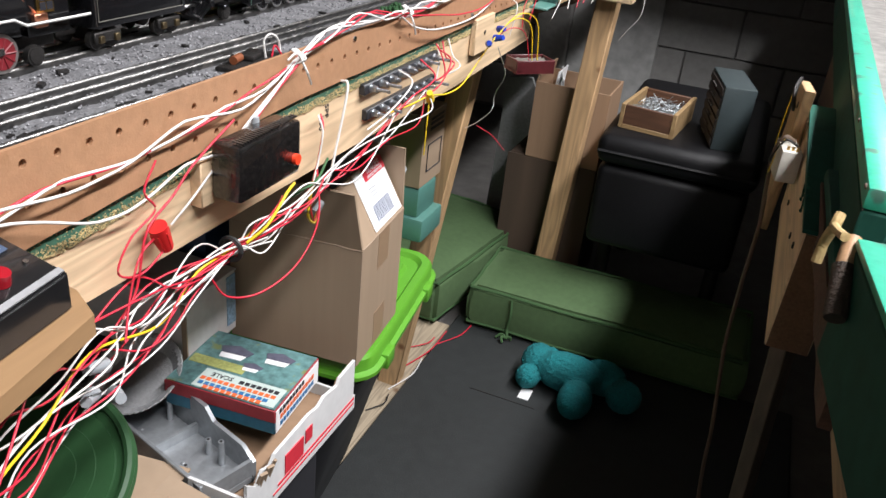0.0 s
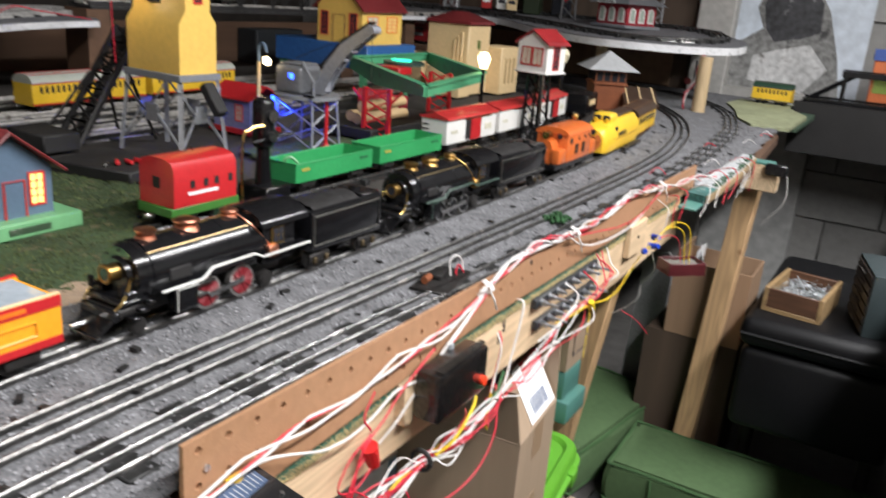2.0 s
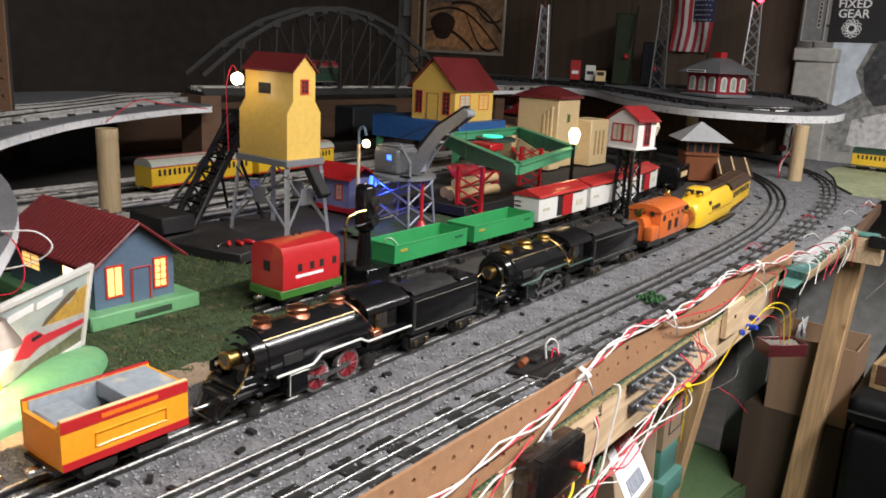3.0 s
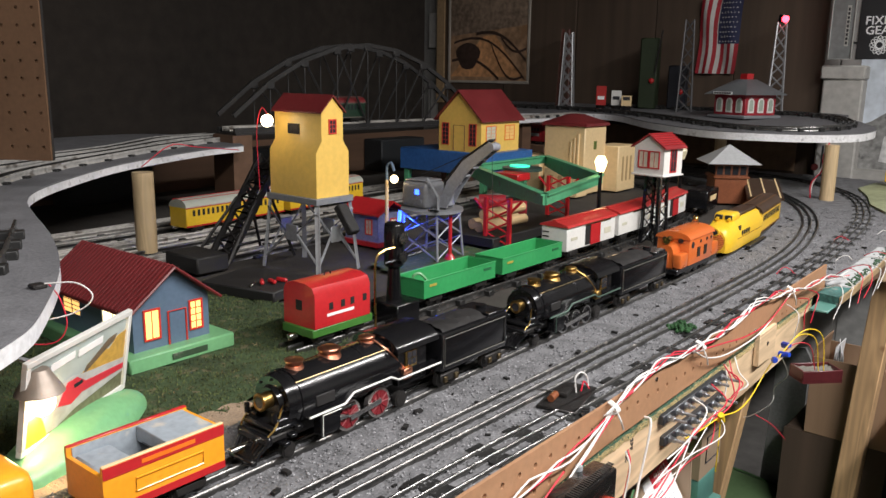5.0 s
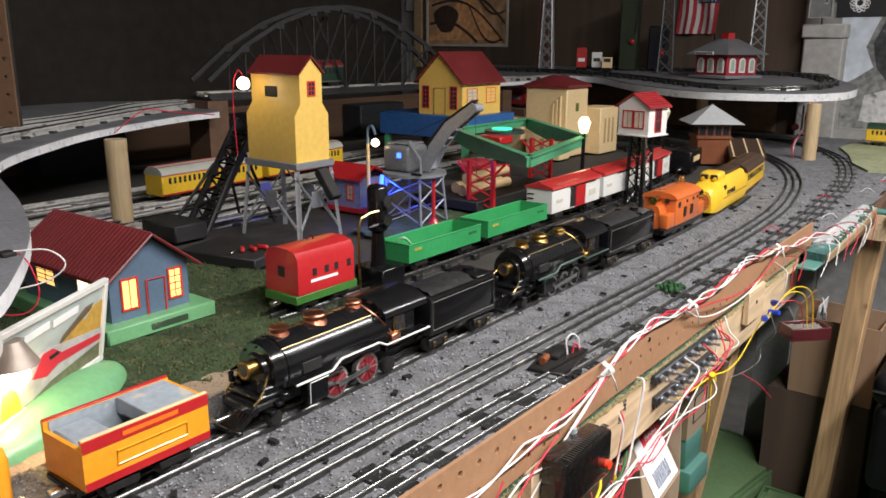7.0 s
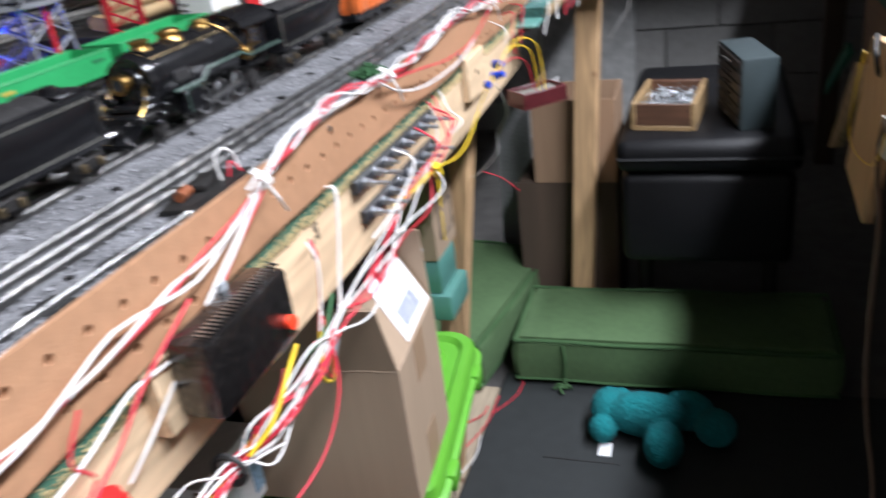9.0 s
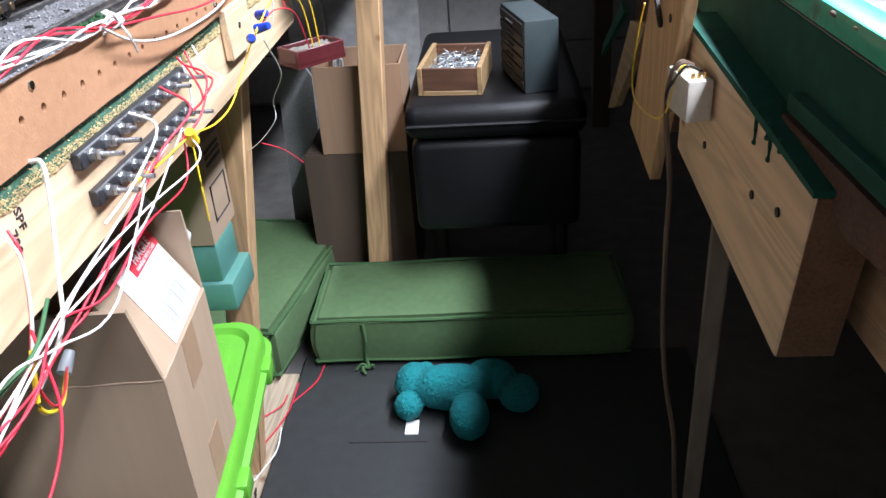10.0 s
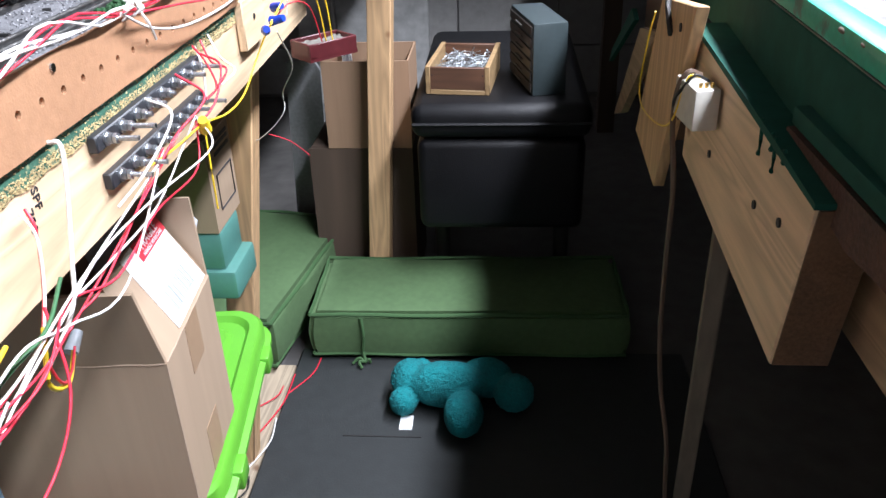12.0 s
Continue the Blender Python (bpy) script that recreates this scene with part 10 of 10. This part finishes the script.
part("bracket", bx(B(), 0.0022, -0.080, 0.802, 0.030, -0.062, 0.8262, 0.001), PINE, sf)
th = thing("throttle", (0.052, -0.054, 0.8402), 8, label="black throttle box with a red knob and silver trim", category="controller")
cs = B()
prism(cs, [(-0.050, 0.0), (0.004, 0.0), (0.004, 0.024), (-0.042, 0.039), (-0.050, 0.039)], "y", -0.036, 0.036)
bmesh.ops.bevel(cs, geom=cs.edges[:], offset=0.0016, segments=2, affect="EDGES")
part("case", cs, mat("semi_gloss_black", (0.012, 0.012, 0.013), 0.22, var=0.3, coat=0.3), th)
mt = pose(-0.019, 0.0, 0.0318, 0, 18.1, 0)
part("edge_trim", bx(B(), 0.0185, -0.034, 0, 0.0225, 0.034, 0.0010, m=mt), mat("satin_trim", (0.50, 0.51, 0.53), 0.35, 0.5), th, "silver edge trim")
part("dial_plate", bx(B(), -0.023, -0.030, 0, -0.009, 0.028, 0.0010, m=mt), mat("blue_grey_plate", (0.055, 0.085, 0.15), 0.4), th, "blue printed scale")
for k in range(14):
    part("tick_mark", bx(B(), -0.020 if k % 3 else -0.021, -0.028 + 0.0040 * k, 0.0009, -0.011, -0.0271 + 0.0040 * k, 0.0014, m=mt), mat("dim_scale_print", (0.34, 0.36, 0.40), 0.5), th)
kn = B()
cyl(kn, mt @ Vector((0.006, 0.004, 0)), mt @ Vector((0.006, 0.004, 0.007)), 0.0060, 0.0050, 18)
part("knob", kn, mat("red_knob", (0.30, 0.008, 0.016), 0.25, coat=0.3), th, "red knob")
for yk in (-0.026, 0.026):
    part("screw", cyl(B(), mt @ Vector((0.004, yk, 0)), mt @ Vector((0.004, yk, 0.0012)), 0.0016, n=10), STEEL, th)
part("dial", cyl(B(), (-0.0480, 0.014, 0.039), (-0.0480, 0.014, 0.0425), 0.0095, n=20), YELLOW, th, "yellow dial")
gl2 = thing("green_case", (0.036, -0.190, 0.8402), 8, label="green and yellow toy case beside the throttle", category="controller")
part("case", bx(B(), -0.05, -0.06, 0, 0.046, 0.058, 0.030, 0.004, 2), GREEN_PALE, gl2)
part("stripe", bx(B(), -0.026, -0.061, 0.0302, 0.004, 0.050, 0.0325, 0.0008), YELLOW, gl2)
part("slot", bx(B(), -0.016, -0.040, 0.0326, -0.006, 0.040, 0.0336), IRON, gl2)

# deck leads near the billboard
dl_ = thing("deck_lead", (0, 0, 0), label="red and white lead wires clipped to the upper deck", category="wiring")
part("clip", bx(B(), -0.340, -0.114, NEAR_Z + 0.002, -0.328, -0.102, NEAR_Z + 0.006, 0.001), IRON, dl_)
wire(dl_, [(-0.330, -0.104, NEAR_Z + 0.006), (-0.312, -0.085, NEAR_Z + 0.006), (-0.300, -0.078, NEAR_Z - 0.006), (-0.312, -0.092, NEAR_Z - 0.020), (-0.335, -0.125, NEAR_Z - 0.026), (-0.36, -0.16, NEAR_Z - 0.028)], 0.0011, W_WHITE)
wire(dl_, [(-0.332, -0.100, NEAR_Z + 0.005), (-0.330, -0.092, NEAR_Z - 0.010), (-0.326, -0.090, NEAR_Z - 0.034), (-0.336, -0.100, NEAR_Z - 0.050), (-0.360, -0.130, NEAR_Z - 0.046)], 0.0010, W_RED)
wire(dl_, [(-1.02, 0.40, NEAR_Z + 0.012), (-1.0, 0.45, NEAR_Z + 0.05), (-0.99, 0.50, NEAR_Z + 0.045), (-1.02, 0.62, NEAR_Z + 0.03)], 0.0016, W_RED)

# ---- concrete blocks of the north wall ----
blk = bx(B(), -0.1968, -0.012, -0.0968, 0.1968, 0.008, 0.0968, 0.003)
first = part("block", blk, BLOCK, wall_north)
first.location = (0.091, WALL_N - 0.004, 0.098)
for row in range(12):
    for col in range(-7, 6):
        if row == 0 and col == 0:
            continue
        x, z = 0.091 + 0.4 * col + (0.2 if row % 2 else 0), 0.098 + 0.2 * row
        if WALL_W + 0.2 < x < WALL_E - 0.2:
            b_ = new("block", first.data)
            b_.parent = wall_north
            b_.location = (x, WALL_N - 0.004 + 0.003 * noise.noise(Vector((x, z, 1))), z)
fd_ = thing("column_feed", (0, 0, 0), label="twisted red and white wires hanging beside the deck column", category="wiring")
wire(fd_, [(-0.294, 2.285, 1.060), (-0.300, 2.28, 1.010), (-0.306, 2.285, 0.975), (-0.326, 2.285, 0.930), (-0.332, 2.29, 0.882)], 0.0036, W_WHITE, 0.002)
wire(fd_, [(-0.290, 2.283, 1.060), (-0.303, 2.277, 1.015), (-0.302, 2.28, 0.975), (-0.329, 2.28, 0.930), (-0.329, 2.285, 0.882)], 0.0030, W_RED, 0.002)

# plastered corner at the far end of the table, with its pine edge and moss
END_EDGE = [(0.047, 1.13), (0.0465, 1.22), (0.044, 1.34), (0.039, 1.46), (0.033, 1.56)]
pc = thing("plaster_corner", (0, 0, 0), label="pale plastered ground with a pine edge and moss tufts", category="ground")
part("plaster_sheet", prism(B(), [(0.008, 1.12)] + END_EDGE + [(0.006, 1.56)], "z", 0.8663, 0.8862), mat("rough_grey_plaster", (0.40, 0.41, 0.42), 0.95, var=0.35, scale=30, bump=0.8, bscale=140), pc)
part("teal_sheet", prism(B(), [(0.010, 1.055), (0.045, 1.045), (0.0468, 1.129), (0.010, 1.119)], "z", 0.8663, 0.8840), mat("chipped_teal_paint", (0.045, 0.13, 0.12), 0.7, var=0.7, scale=40, wear=(0.24, 0.25, 0.24)), pc, "chipped teal painted corner")
part("pine_edge", sweep(B(), [(x + 0.0022, y, 0.877) for x, y in [(0.0462, 1.05)] + END_EDGE], 0, square=[(-0.0018, -0.006), (0.0018, -0.006), (0.0018, 0.006), (-0.0018, 0.006)]), mat("worn_strip_wood", (0.34, 0.24, 0.13), 0.7, var=0.3, scale=30), pc, "thin pine edge strip")
moss = B()
rnd = random.Random(19)
for k in range(160):
    q = rnd.uniform(0, 3.999)
    (xa, ya), (xb, yb) = END_EDGE[int(q)], END_EDGE[int(q) + 1]
    f = q - int(q)
    c = Vector((xa + (xb - xa) * f - abs(rnd.gauss(0, 0.008)), ya + (yb - ya) * f, 0.8868))
    bmesh.ops.create_icosphere(moss, subdivisions=1, radius=rnd.uniform(0.0012, 0.0030), matrix=Matrix.Translation(c))
part("moss", moss, mat("dull_moss", (0.035, 0.075, 0.040), 0.95, var=0.5, scale=120), pc, "tufts of green moss")
